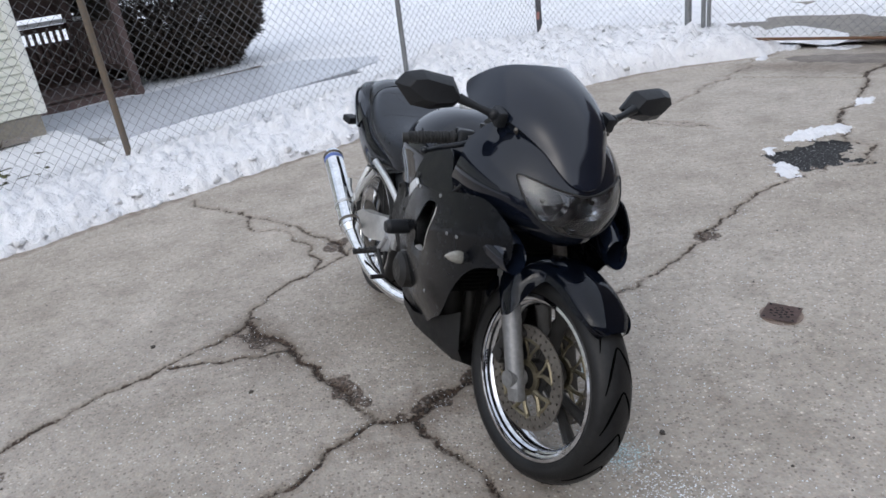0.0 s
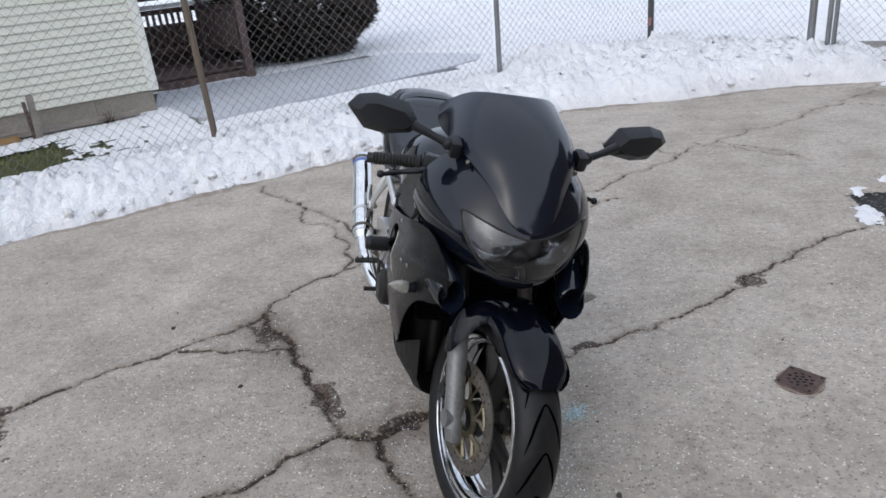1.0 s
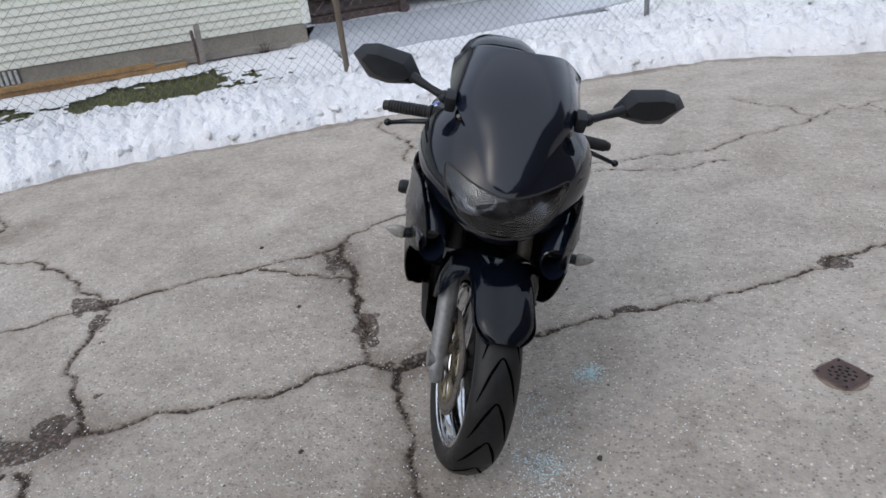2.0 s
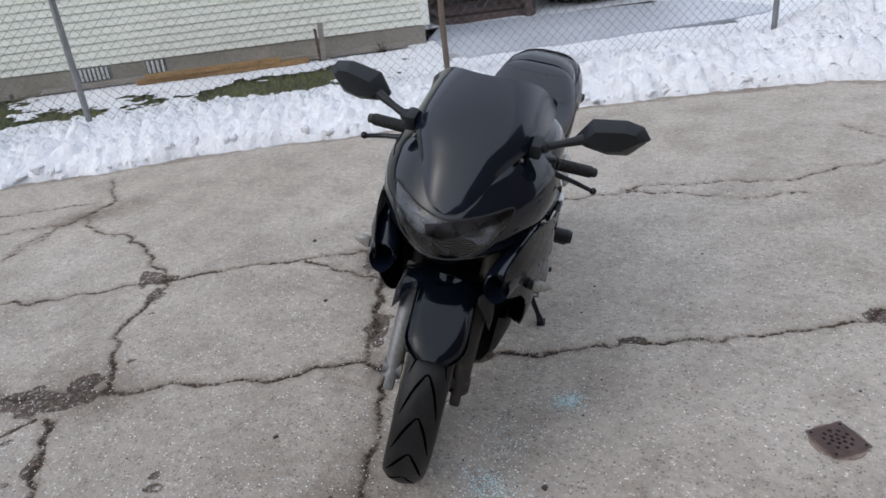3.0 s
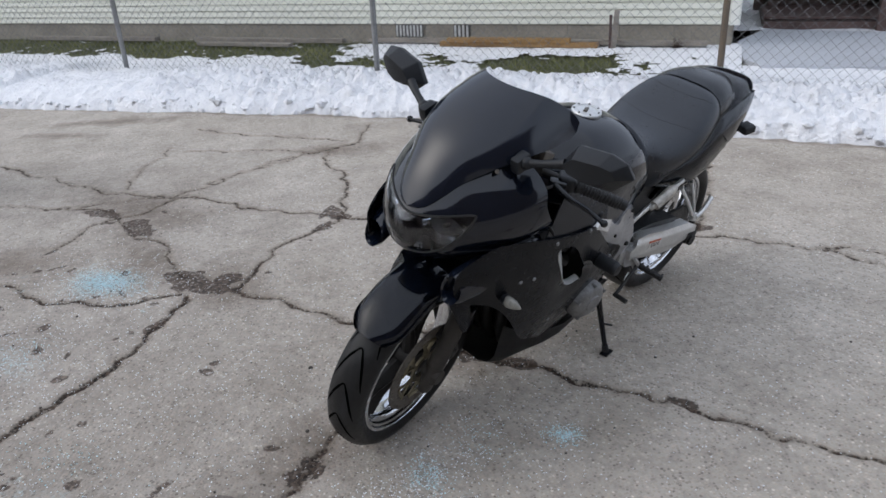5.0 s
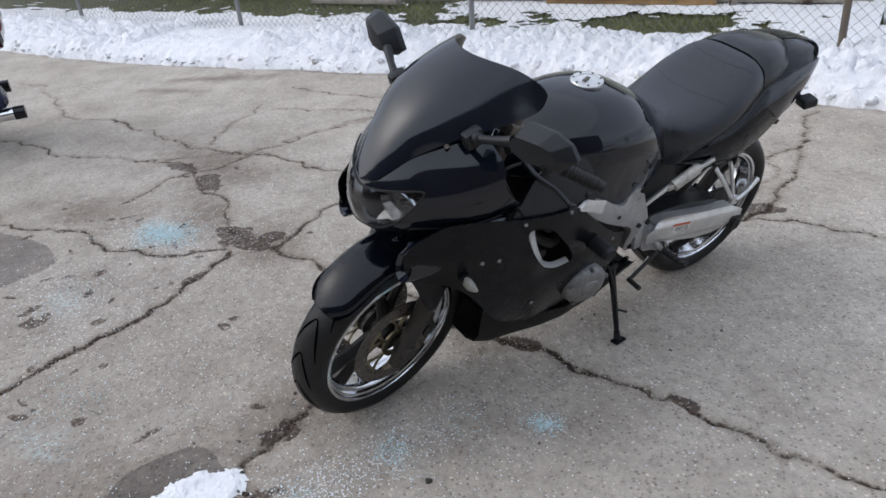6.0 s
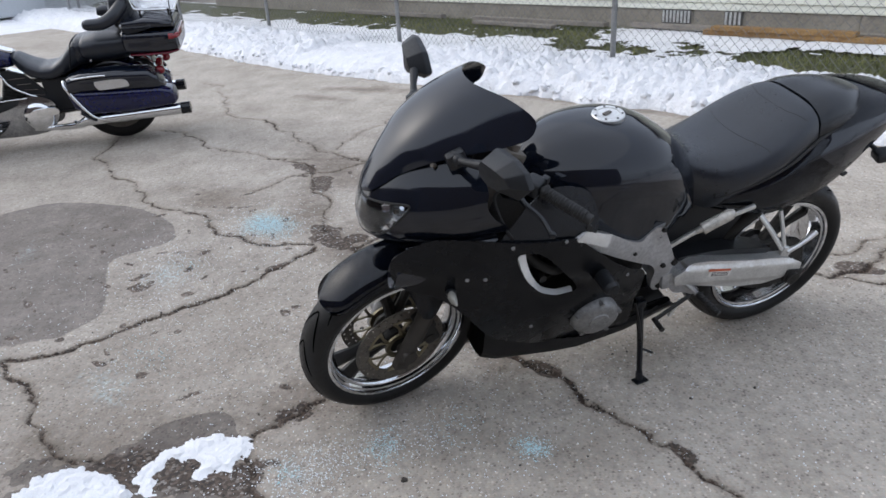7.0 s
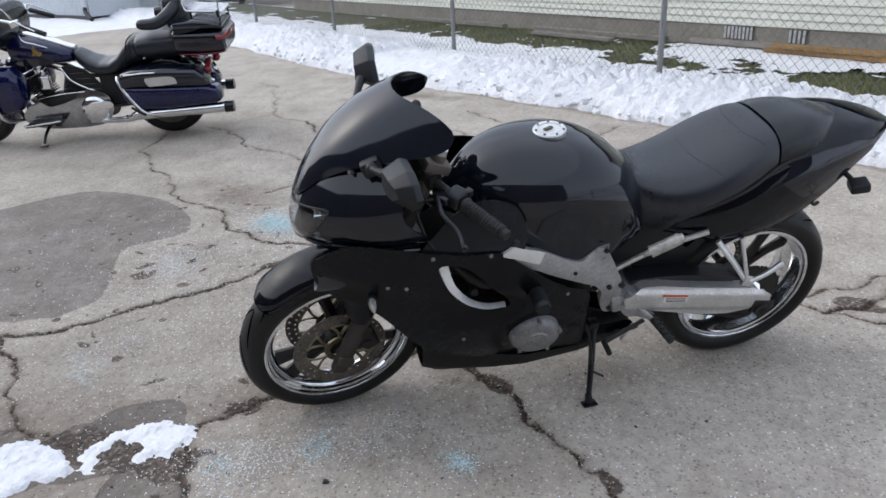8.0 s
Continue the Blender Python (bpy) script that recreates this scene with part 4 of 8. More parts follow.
part("corner_trim", bm, TRIM, wall, "white corner trim")
for k in range(14):
    bm = bm_new()
    box(bm, (0.016, 6.8, 0.16), (0.008, 3.6, Z0 + 0.09 + k * 0.19), (0, 5, 0))
    part("end_board", bm, SIDING, wall)
bm = bm_new()
rings = [[bm.verts.new((x, y, z)) for y, z in ((-0.5, 2.98), (3.56, 4.8), (7.6, 2.98), (7.6, 3.08), (3.56, 4.92), (-0.5, 3.08))] for x in (-L - 0.3, 0.3)]
skin(bm, rings, True, True)
part("roof", bm, SHINGLE, house, "grey shingle roof")
# foundation vents
for x0, w, n in ((-3.69, 0.36, 8), (-3.02, 0.2, 4)):
    # no real opening: its shade is put into the back plate's colour
    bm = bm_new()
    box(bm, (w, 0.012, 0.15), (x0, 0.04, 0.35), (0, 0, 0), 0.003)
    v = part("foundation_vent", bm, VENT_BACK, house, "foundation vent with white slats over a plate coloured as shade")
    for i in range(n):
        bm = bm_new()
        box(bm, (0.024, 0.02, 0.13), (x0 - w / 2 + (i + 0.5) * w / n, 0.03, 0.35), (0, 0, 25), 0.002, 1)
        part("vent_slat", bm, VENT, v)
# dark opening under the house between two blocks, boards and stake leaning there
for name, s0, s1, d, z, hh, mat, label, tilt in (
        ("plank", 0.0, 1.8, -1.72, 0.25, 0.05, WOODO, "orange-brown plank lying by the foundation", 0), ("plank", 0.1, 1.5, -1.70, 0.298, 0.045, WOODO, "orange-brown plank on top of another", 1.2), ("plank", -1.0, 2.9, -1.86, 0.262, 0.05, WOODG, "weathered plank lying by the foundation", -0.3),
        ("plank", -3.5, -1.3, -1.78, 0.26, 0.05, WOODG, "long grey weathered plank on the grass", 0.3), ("plank", -3.3, -1.9, -1.55, 0.24, 0.04, WOODG, "grey plank on the lawn", -1.0), ("plank", -6.5, -4.2, -1.82, 0.25, 0.05, WOODG, "grey weathered board by the foundation", 0.4)):
    bm = bm_new()
    box(bm, (s1 - s0, 0.11, hh), (0, 0, 0), (0, 0, 0), 0.004, 1)
    ob = part(name, bm, mat, m=yard_pose((s0 + s1) / 2, d, z, tilt))
    tagged(ob, label, "plank", group="planks by the house")
stake = thing("stake", yard_pose(1.95, -1.72, 0.0, 8) @ pose(0, 0, 0, 0, 3), "short weathered wooden stake by the house wall", "stake")
bm = bm_new()
box(bm, (0.055, 0.045, 0.46), (0, 0, 0.38), (0, 0, 0), 0.005)
part("post", bm, WOODG, stake)
bm = bm_new()
box(bm, (0.03, 0.03, 0.4), (-0.045, 0.01, 0.36), (0, -4, 0), 0.004)
part("brace", bm, DECK, stake, "dark brown batten")
# dry shrub stub at the wall
TWIG = material("dry_twigs", (0.06, 0.035, 0.025), 0.9, vary=0.3)
stub = thing("dry_shrub", yard_pose(2.6, -1.8, 0.2), "small dead reddish-brown shrub at the foundation", "shrub")
bm = bm_new()
r2 = random.Random(5)
for k in range(70):
    a, e, ln = r2.uniform(0, 6.28), r2.uniform(0.2, 1.4), r2.uniform(0.06, 0.15)
    tip = Vector((math.cos(a) * math.cos(e), math.sin(a) * math.cos(e), math.sin(e))) * ln
    tube(bm, [(0, 0, 0), tip * 0.5 + Vector((r2.uniform(-0.02, 0.02),) * 3), tip], [0.004, 0.003, 0.001], 4, 2)
part("twigs", bm, TWIG, stub)

# ---- walk, deck and the evergreen ----
bm = bm_new()
slab = [(3.25, -1.3), (3.4, -0.98), (4.2, -1.0), (5.2, -1.02), (6.2, -1.1), (6.8, -1.25), (7.1, -1.55), (6.9, -2.4), (6.7, -3.0), (5.5, -3.15), (4.6, -3.2), (3.5, -3.4), (3.2, -2.4)]
low = [bm.verts.new(yard(s, d, 0.02)) for s, d in slab]
high = [bm.verts.new(yard(s, d, 0.205)) for s, d in slab]
skin(bm, [low, high], True, True)
tagged(part("pavement", bm, SLAB), "damp pale grey concrete walk with thin slush", "walk", kind="structure")
deck = thing("porch_deck", yard_pose(3.5, -3.4, 0), "dark red painted wooden porch with posts and railing", "porch")
bm = bm_new()
box(bm, (1.35, 3.0, 0.1), (0.66, 1.62, 0.22), (0, 0, 0), 0.004)
part("step", bm, DECK, deck)
for k in range(9):
    bm = bm_new()
    box(bm, (1.35, 0.13, 0.03), (0.66, 0.3 + k * 0.14, 0.3), (0, 0, 0), 0.003, 1)
    part("deck_board", bm, DECK, deck)
for x, y in ((1.22, 0.05), (1.22, 1.6), (0.12, 1.7)):
    bm = bm_new()
    box(bm, (0.1, 0.1, 2.2), (x, y, 1.2), (0, 0, 0), 0.006)
    part("post", bm, DECK, deck, "dark brown porch post")
for z in (0.52, 1.05):
    bm = bm_new()
    box(bm, (0.05, 1.6, 0.07), (1.22, 0.85, z), (0, 0, 0), 0.004)
    part("rail", bm, DECK, deck)
    bm = bm_new()
    box(bm, (1.2, 0.05, 0.07), (0.66, 1.7, z), (0, 0, 0), 0.004)
    part("rail", bm, DECK, deck)
for k in range(12):
    bm = bm_new()
    box(bm, (0.035, 0.035, 0.5), (1.22, 0.15 + k * 0.125, 0.79))
    part("baluster", bm, DECK, deck)
    bm = bm_new()
    box(bm, (0.035, 0.035, 0.5), (0.15 + k * 0.088, 1.7, 0.79))
    part("baluster", bm, DECK, deck)
bm = bm_new()
box(bm, (1.5, 0.3, 0.05), (0.7, 1.7, 1.12), (0, 0, 0), 0.01)
part("snowy_cap", bm, SNOW_M, deck, "ledge of snow on the railing")
bm = bm_new()
box(bm, (1.7, 3.4, 0.12), (0.66, 1.9, 2.35))
part("canopy", bm, DECK, deck)
for z0, z1 in ((0.2, 0.86), (1.2, 2.3)):
    bm = bm_new()
    box(bm, (2.2, 0.06, z1 - z0), (1.0, 1.95, (z0 + z1) / 2))
    part("back_panel", bm, DECK, deck, "dark boarded back of the porch")

LEAF = material("dark_evergreen_leaf", (0.024, 0.02, 0.014), 0.8, vary=0.5, scale=4, fine=26, tint=(0.075, 0.052, 0.04))
BARK = material("dark_bark", (0.05, 0.038, 0.03), 0.9, vary=0.3, bump=0.5)
bush = thing("evergreen_bush", yard_pose(6.0, -4.55, 0.15), "large dense dark evergreen bush rooted in the snow", "bush")
bm = bm_new()
r2 = random.Random(11)
for k in range(9):
    a = r2.uniform(0, 6.28)
    tip = Vector((math.cos(a) * 0.8, math.sin(a) * 0.8, 1.6 + r2.uniform(-0.3, 0.3)))
    tube(bm, [(0, 0, 0), tip * 0.4 + Vector((0, 0, 0.2)), tip], [0.06, 0.035, 0.01], 6, 3)
part("trunk", bm, BARK, bush)
verts, faces = [], []
for k in range(46000):
    # sprays fill a clipped, rounded block, thickest at its skin
    u, v, w = r2.gauss(0, 1), r2.gauss(0, 1), r2.gauss(0, 1)
    q = Vector((u, v, w))
    q.normalize()
    q = Vector((math.copysign(abs(q.x) ** 0.7, q.x), math.copysign(abs(q.y) ** 0.7, q.y), math.copysign(abs(q.z) ** 0.7, q.z)))
    rr = (0.62 + 0.38 * r2.random() ** 0.4) * (1 + 0.12 * noise.noise(q * 2.3) + 0.07 * noise.noise(q * 6))
    c = Vector((q.x * 1.12 * rr, q.y * 1.15 * rr, 1.12 + q.z * 1.08 * rr))
    d = (q + Vector((r2.uniform(-0.6, 0.6), r2.uniform(-0.6, 0.6), r2.uniform(0.0, 0.9)))).normalized()
    t = d.orthogonal().normalized() * r2.uniform(0.012, 0.026)
    ln = r2.uniform(0.06, 0.15)
    b = len(verts)
    verts += [c - t, c + t, c + d * ln]
    faces.append((b, b + 1, b + 2))
me = bpy.data.meshes.new("crown")
me.from_pydata(verts, [], faces)
me.materials.append(LEAF)
ob = new("crown", me)
ob.parent = bush
ob["kind"] = "stuff"


# ---- chain-link fence, corner and gate ----
WIRE = material("galvanised_wire", (0.2, 0.2, 0.205), 0.55, metal=0.45, vary=0.2)
HIGH = 1.5
posts = [(-18.4, 0.03), (-15.3, 0.03), (-12.2, 0.03), (-9.15, 0.03), (-6.1, 0.03), (-3.05, 0.03), (0.0, 0.03), (3.05, 0.03), (6.1, 0.03)]
for k, (s, r) in enumerate(posts):
    p = yard(s, 0)
    post = thing("fence_post", pose(p.x, p.y, 0, rng.uniform(-1, 1), rng.uniform(-0.8, 0.8), YAW), "weathered steel fence post standing in the snow" if s != 3.05 else "brownish rusty fence post standing in the snow", "fence post", group="fence posts")
    bm = bm_new()
    cyl(bm, (0, 0, -0.1), (0, 0, HIGH), 0.026, None, 16)
    part("pipe", bm, RUSTY if s == 3.05 else STEEL, post, smooth=40)
    bm = bm_new()
    ball(bm, (0, 0, HIGH + 0.01), (0.032, 0.032, 0.03), 12)
    part("cap", bm, STEEL, post, smooth=True)


def mesh_run(name, a, b, z0, z1, label):
    """Diamond mesh between two points: bent wires, each a thin three-sided bar."""
    a, b = Vector(a), Vector(b)
    ln = (b - a).length
    along = (b - a).normalized()
    side = Vector((-along.y, along.x, 0))
    step, r = 0.084, 0.0022
    rise = step / 2
    hgt = z1 - z0
    rows = int(hgt / rise)
    cols = int(ln / step)
    verts, faces = [], []
    for c in range(cols + 1):
        for sg in (-1, 1):
            prev = None
            for k in range(rows + 1):
                # each wire zigzags between two columns
                x = (c + (0.5 if k % 2 else 0.0) * sg) * step
                if x < 0 or x > ln:
                    prev = None
                    continue
                sag = 0.012 * noise.noise(Vector((x * 0.8, k * rise * 0.8, a.x)))
                p = a + along * x + side * (0.0015 * sg + sag) + Vector((0, 0, z0 + k * rise))
                n0 = len(verts)
                d = along * (r * 1.0)
                verts += [p + d, p - d * 0.5 + side * r, p - d * 0.5 - side * r]
                if prev is not None:
                    for i in range(3):
                        faces.append((prev + i, prev + (i + 1) % 3, n0 + (i + 1) % 3, n0 + i))
                prev = n0
    me = bpy.data.meshes.new(name)
    me.from_pydata(verts, [], faces)
    me.materials.append(WIRE)
    return me


def fence_run(s0, s1, d0=0.0, d1=0.0):
    a, b = yard(s0, d0 - 0.03), yard(s1, d1 - 0.03)
    ob = new("chain_link", mesh_run("chain_link", a, b, 0.06, HIGH - 0.02, ""))
    tagged(ob, "galvanised chain-link mesh between fence posts", "fence", group="fence panels")
    bm = bm_new()
    cyl(bm, yard(s0, d0, HIGH), yard(s1, d1, HIGH), 0.018, None, 12)
    part("top_rail", bm, STEEL, ob, smooth=40)


for (s0, _), (s1, _) in zip(posts, posts[1:]):
    fence_run(s0, s1)
fence_run(6.1, 8.5)
fence_run(8.5, 8.5, 0.0, 1.97)
corner = thing("corner_post", pose(*yard(8.5, 0), 0, 0, YAW), "dark steel corner fence post", "fence post", group="fence posts")
bm = bm_new()
cyl(bm, (0, 0, -0.1), (0, 0, HIGH + 0.05), 0.036, None, 18)
part("pipe", bm, material("dark_post_paint", (0.09, 0.09, 0.095), 0.6, metal=0.4, vary=0.3), corner, smooth=40)
for z in (0.45, 0.95):
    bm = bm_new()
    box(bm, (0.05, 0.012, 0.09), (-0.06, -0.03, z), (0, 12, 0), 0.003)
    part("tag", bm, material("faded_red_tag", (0.35, 0.16, 0.14), 0.7, vary=0.3), corner, "faded reddish tag wired to the mesh")
for d, r, label in ((1.97, 0.036, "thick grey steel gate post"), (2.14, 0.024, "slim grey steel gate stile post")):
    g = thing("gate_post", pose(*yard(8.5, d), 0, 0, YAW), label, "gate post", group="gate posts")
    bm = bm_new()
    cyl(bm, (0, 0, -0.1), (0, 0, HIGH + 0.1), r, None, 18)
    part("pipe", bm, STEEL, g, smooth=40)
    bm = bm_new()
    ball(bm, (0, 0, HIGH + 0.11), (r * 1.15, r * 1.15, r), 12)
    part("cap", bm, STEEL, g, smooth=True)
    for z in (0.2, 0.9):
        bm = bm_new()
        cyl(bm, (0, 0, z), (0, 0, z + 0.04), r * 1.15, None, 18)
        box(bm, (0.03, 0.09, 0.035), (0, -0.04 if d < 2 else 0.03, z + 0.02), (0, 0, 0), 0.004)
        part("band", bm, STEEL, g, smooth=40)
gate = new("gate", mesh_run("gate", yard(8.5, 2.2), yard(8.5, 5.6), 0.16, HIGH - 0.05, ""))
tagged(gate, "wide chain-link driveway gate with a rusty bottom rail", "gate")
for z, mat in ((0.13, material("rusty_rail", (0.16, 0.085, 0.05), 0.8, metal=0.3, vary=0.4)), (HIGH - 0.04, STEEL)):
    bm = bm_new()
    cyl(bm, yard(8.5, 2.2, z), yard(8.5, 5.6, z), 0.015, None, 14)
    part("rail", bm, mat, gate, smooth=40)
for d in (2.2, 5.6):
    bm = bm_new()
    cyl(bm, yard(8.5, d, 0.11), yard(8.5, d, HIGH - 0.02), 0.021, None, 14)
    part("stile", bm, STEEL, gate, smooth=40)
# lane beyond the gate: worn tan ground with snow heaps
LANE = material("muddy_lane", (0.21, 0.195, 0.18), 0.9, vary=0.35, scale=2.5, fine=18, bump=0.6, tint=(0.3, 0.275, 0.24))
grid_mesh("lane", axis((8.9, 13.5, 0.2)), axis((1.2, 14, 0.3)), lambda s, d: yard(s, d, 0.012 + 0.01 * noise.noise(Vector((s, d, 0)))), lambda s, d: True, LANE, "muddy tan lane beyond the gate", "lane")


def lane_heap(s, d):
    """How high the snow lies beyond the gate; below nought the lane is bare."""
    return 0.35 + 0.7 * noise.noise(Vector((s * 0.7, d * 0.7, 3))) + 0.45 * noise.noise(Vector((s * 2.6, d * 1.6, 8))) - 0.62 * math.exp(-((s - 9.9) / 0.9) ** 2) * max(0, min(1, (d - 1.4) / 0.8))


grid_mesh("lane_snow", axis((8.7, 16, 0.08)), axis((0.2, 14, 0.1)), lambda s, d: yard(s, d, 0.01 + 0.3 * max(-0.15, lane_heap(s, d)) + 0.03 * noise.noise(Vector((s * 4, d * 4, 1)))), None, SNOW_M, "heaped snow along the lane", "snow")


# ---- unseen behind the camera: plain dark walls that close the place, added to darken reflections ----
UNSEEN_DARK = material("dark_unseen_wall", (0.1, 0.075, 0.065), 0.9, vary=0.3, scale=3, fine=30, bump=0.3)
for size, m in (((26, 0.3, 4.2), yard_pose(-2, 13.5, 2.05)), ((15, 0.3, 5.2), pose(7.6, 0.5, 2.55, 0, 0, 90))):
    bm = bm_new()
    box(bm, size)
    tagged(part("unseen_wall", bm, UNSEEN_DARK, m=m), "plain dark wall, unseen, added to darken reflections", "wall", kind="structure")


# ---- the black sport motorcycle: x forward, y to its left, z up, from where the rear tyre stands ----
BIKE = pose(-0.327, 2.855, 0, 0, 0, -71.14) @ pose(0, 0, 0, -14.33)
bike = thing("motorcycle", BIKE, "glossy black sport motorcycle leaning on its side stand on the concrete", "motorcycle")
HEAD_AXIS = Vector((-math.sin(radians(24)), 0, math.cos(radians(24))))
STEER = Matrix.Translation((1.486, 0, 0)) @ Matrix.Rotation(radians(10.16), 4, HEAD_AXIS) @ Matrix.Translation((-1.486, 0, 0))
COWL = material("black_cowl_paint", (0.0045, 0.0062, 0.011), 0.06, vary=0.35, scale=3, fine=25, bump=0.006, bump_scale=9, spec=0.5)
REFLECTOR = material("headlight_reflector", (0.85, 0.86, 0.88), 0.1, metal=1.0, vary=0.2)
WHITE = material("white_sticker", (0.75, 0.74, 0.72), 0.5, vary=0.05)
RED = material("orange_red_print", (0.55, 0.12, 0.05), 0.5, vary=0.1)
BRIGHT = material("bright_satin_metal", (0.75, 0.75, 0.74), 0.22, metal=0.45, vary=0.1)
GROOVE = material("tread_groove_rubber", (0.001, 0.001, 0.001), 0.95, vary=0.2, spec=0.02)
RIM = material("polished_rim", (0.62, 0.63, 0.65), 0.09, metal=1.0, vary=0.25, scale=9, fine=60)
INDI = material("clear_indicator_lens", (0.24, 0.235, 0.21), 0.15, vary=0.2, scale=30, fine=120, coat=0.4)
BLUE = material("blue_badge", (0.1, 0.16, 0.42), 0.4, vary=0.1)


def glass(name, color, rough=0.03):
    m = bpy.data.materials.new(name)
    m.use_nodes = True
    p = m.node_tree.nodes["Principled BSDF"]
    p.inputs["Base Color"].default_value = (*color, 1)
    p.inputs["Roughness"].default_value = rough
    p.inputs["Transmission Weight"].default_value = 1.0
    p.inputs["IOR"].default_value = 1.45
    return m


SMOKE = glass("smoked_lens", (0.8, 0.82, 0.85))


def sharp(poly, r=0.004):
    """The outline with near points beside each corner, so that it stays a corner."""
    out = []
    for i, (x, z) in enumerate(poly):
        for k in (-1, 1):
            nx, nz = poly[(i + k) % len(poly)]
            d = math.hypot(nx - x, nz - z)
            out.append((x + (nx - x) * r / d, z + (nz - z) * r / d))
            if k < 0:
                out.append((x, z))
    return out


def tyre_mesh(r, hw, rim_r):
    bm = bm_new()
    prof = [(rim_r - 0.006, -hw * 0.72), (rim_r + 0.004, -hw * 0.86), (rim_r + (r - rim_r) * 0.25, -hw * 0.985), (rim_r + (r - rim_r) * 0.45, -hw), (rim_r + (r - rim_r) * 0.62, -hw * 0.94)]
    n = 8
    for i in range(n + 1):
        a = -1.0 + 2.0 * i / n
        prof.append((r - (r - rim_r) * 0.3 * (1 - math.sqrt(max(0, 1 - (a * 0.93) ** 2))) / (1 - math.sqrt(1 - 0.93 ** 2)), a * hw * 0.86))
    prof += [(q, -y) for q, y in reversed(prof[:5])]
    lathe(bm, prof, 64)
    return bm


def groove_mesh(r, hw, rim_r, side):
    """One long swept tread cut: a dark ribbon that follows the crown."""
    def surf(a, y):
        t = max(-1, min(1, y / (hw * 0.86)))
        q = r - (r - rim_r) * 0.3 * (1 - math.sqrt(max(0, 1 - (t * 0.93) ** 2))) / (1 - math.sqrt(1 - 0.93 ** 2)) + 0.0006
        return Vector((q * math.cos(a), y, q * math.sin(a)))
    bm = bm_new()
    prev = None
    for i in range(15):
        t = i / 14
        a, y = -0.36 * t ** 1.4 + 0.03 * math.exp(-(t / 0.12) ** 2), side * hw * (0.8 * t ** 0.75)
        ww = 0.0033 * (0.35 + min(1, 3 * min(t + 0.1, 1 - t)))
        d = ww / r * 0.9
        v1, v2 = bm.verts.new(surf(a - d, y - ww * side * 0.5)), bm.verts.new(surf(a + d, y + ww * side * 0.5))
        if prev:
            bm.faces.new((prev[0], prev[1], v2, v1))
        prev = (v1, v2)
    return bm


def add_grooves(wheel, r, hw, rim_r, n):
    for side in (1, -1):
        first = part("tread_groove", groove_mesh(r, hw, rim_r, side), GROOVE, wheel)
        for k in range(1, n):
            ob = bpy.data.objects.new("tread_groove", first.data)
            scene.collection.objects.link(ob)
            ob.parent = wheel
            ob.matrix_basis = pose(0, 0, 0, 0, 360 * k / n)


def rim_mesh(rim_r, hw):
    """A polished lip on each side and a deep barrel between them."""
    bm = bm_new()
    half = [(rim_r + 0.002, hw), (rim_r - 0.007, hw + 0.001), (rim_r - 0.009, hw - 0.002), (rim_r - 0.01, hw - 0.008), (rim_r - 0.016, hw - 0.011), (rim_r - 0.018, hw - 0.02), (rim_r - 0.026, hw * 0.5), (rim_r - 0.032, hw * 0.2)]
    rest = [(rim_r - 0.022, hw * 0.2), (rim_r - 0.012, hw * 0.6), (rim_r + 0.004, hw - 0.012), (rim_r + 0.004, hw - 0.003)]
    prof = half + [(q, -y) for q, y in reversed(half)] + [(q, -y) for q, y in reversed(rest)] + rest + half[:1]
    lathe(bm, prof, 72)
    return bm


def spoke_mesh(rim_r, w):
    """One broad cast spoke, split in two towards the rim."""
    bm = bm_new()
    for sgn in (-1, 1):
        p = [Vector((0.036, 0, 0))]
        for q, off in ((0.09, 0.14), (0.14, 0.2), (rim_r - 0.036, 0.24)):
            p.append(Vector((math.cos(sgn * off) * q, 0, math.sin(sgn * off) * q)))
        tube(bm, p, [0.022, 0.018, 0.015, 0.019], 8, 4, flat=w)
    return bm


def hub_mesh():
    bm = bm_new()
    lathe(bm, [(0.001, -0.045), (0.045, -0.045), (0.05, -0.03), (0.036, -0.02), (0.036, 0.02), (0.05, 0.03), (0.045, 0.045), (0.001, 0.045)], 28)
    return bm


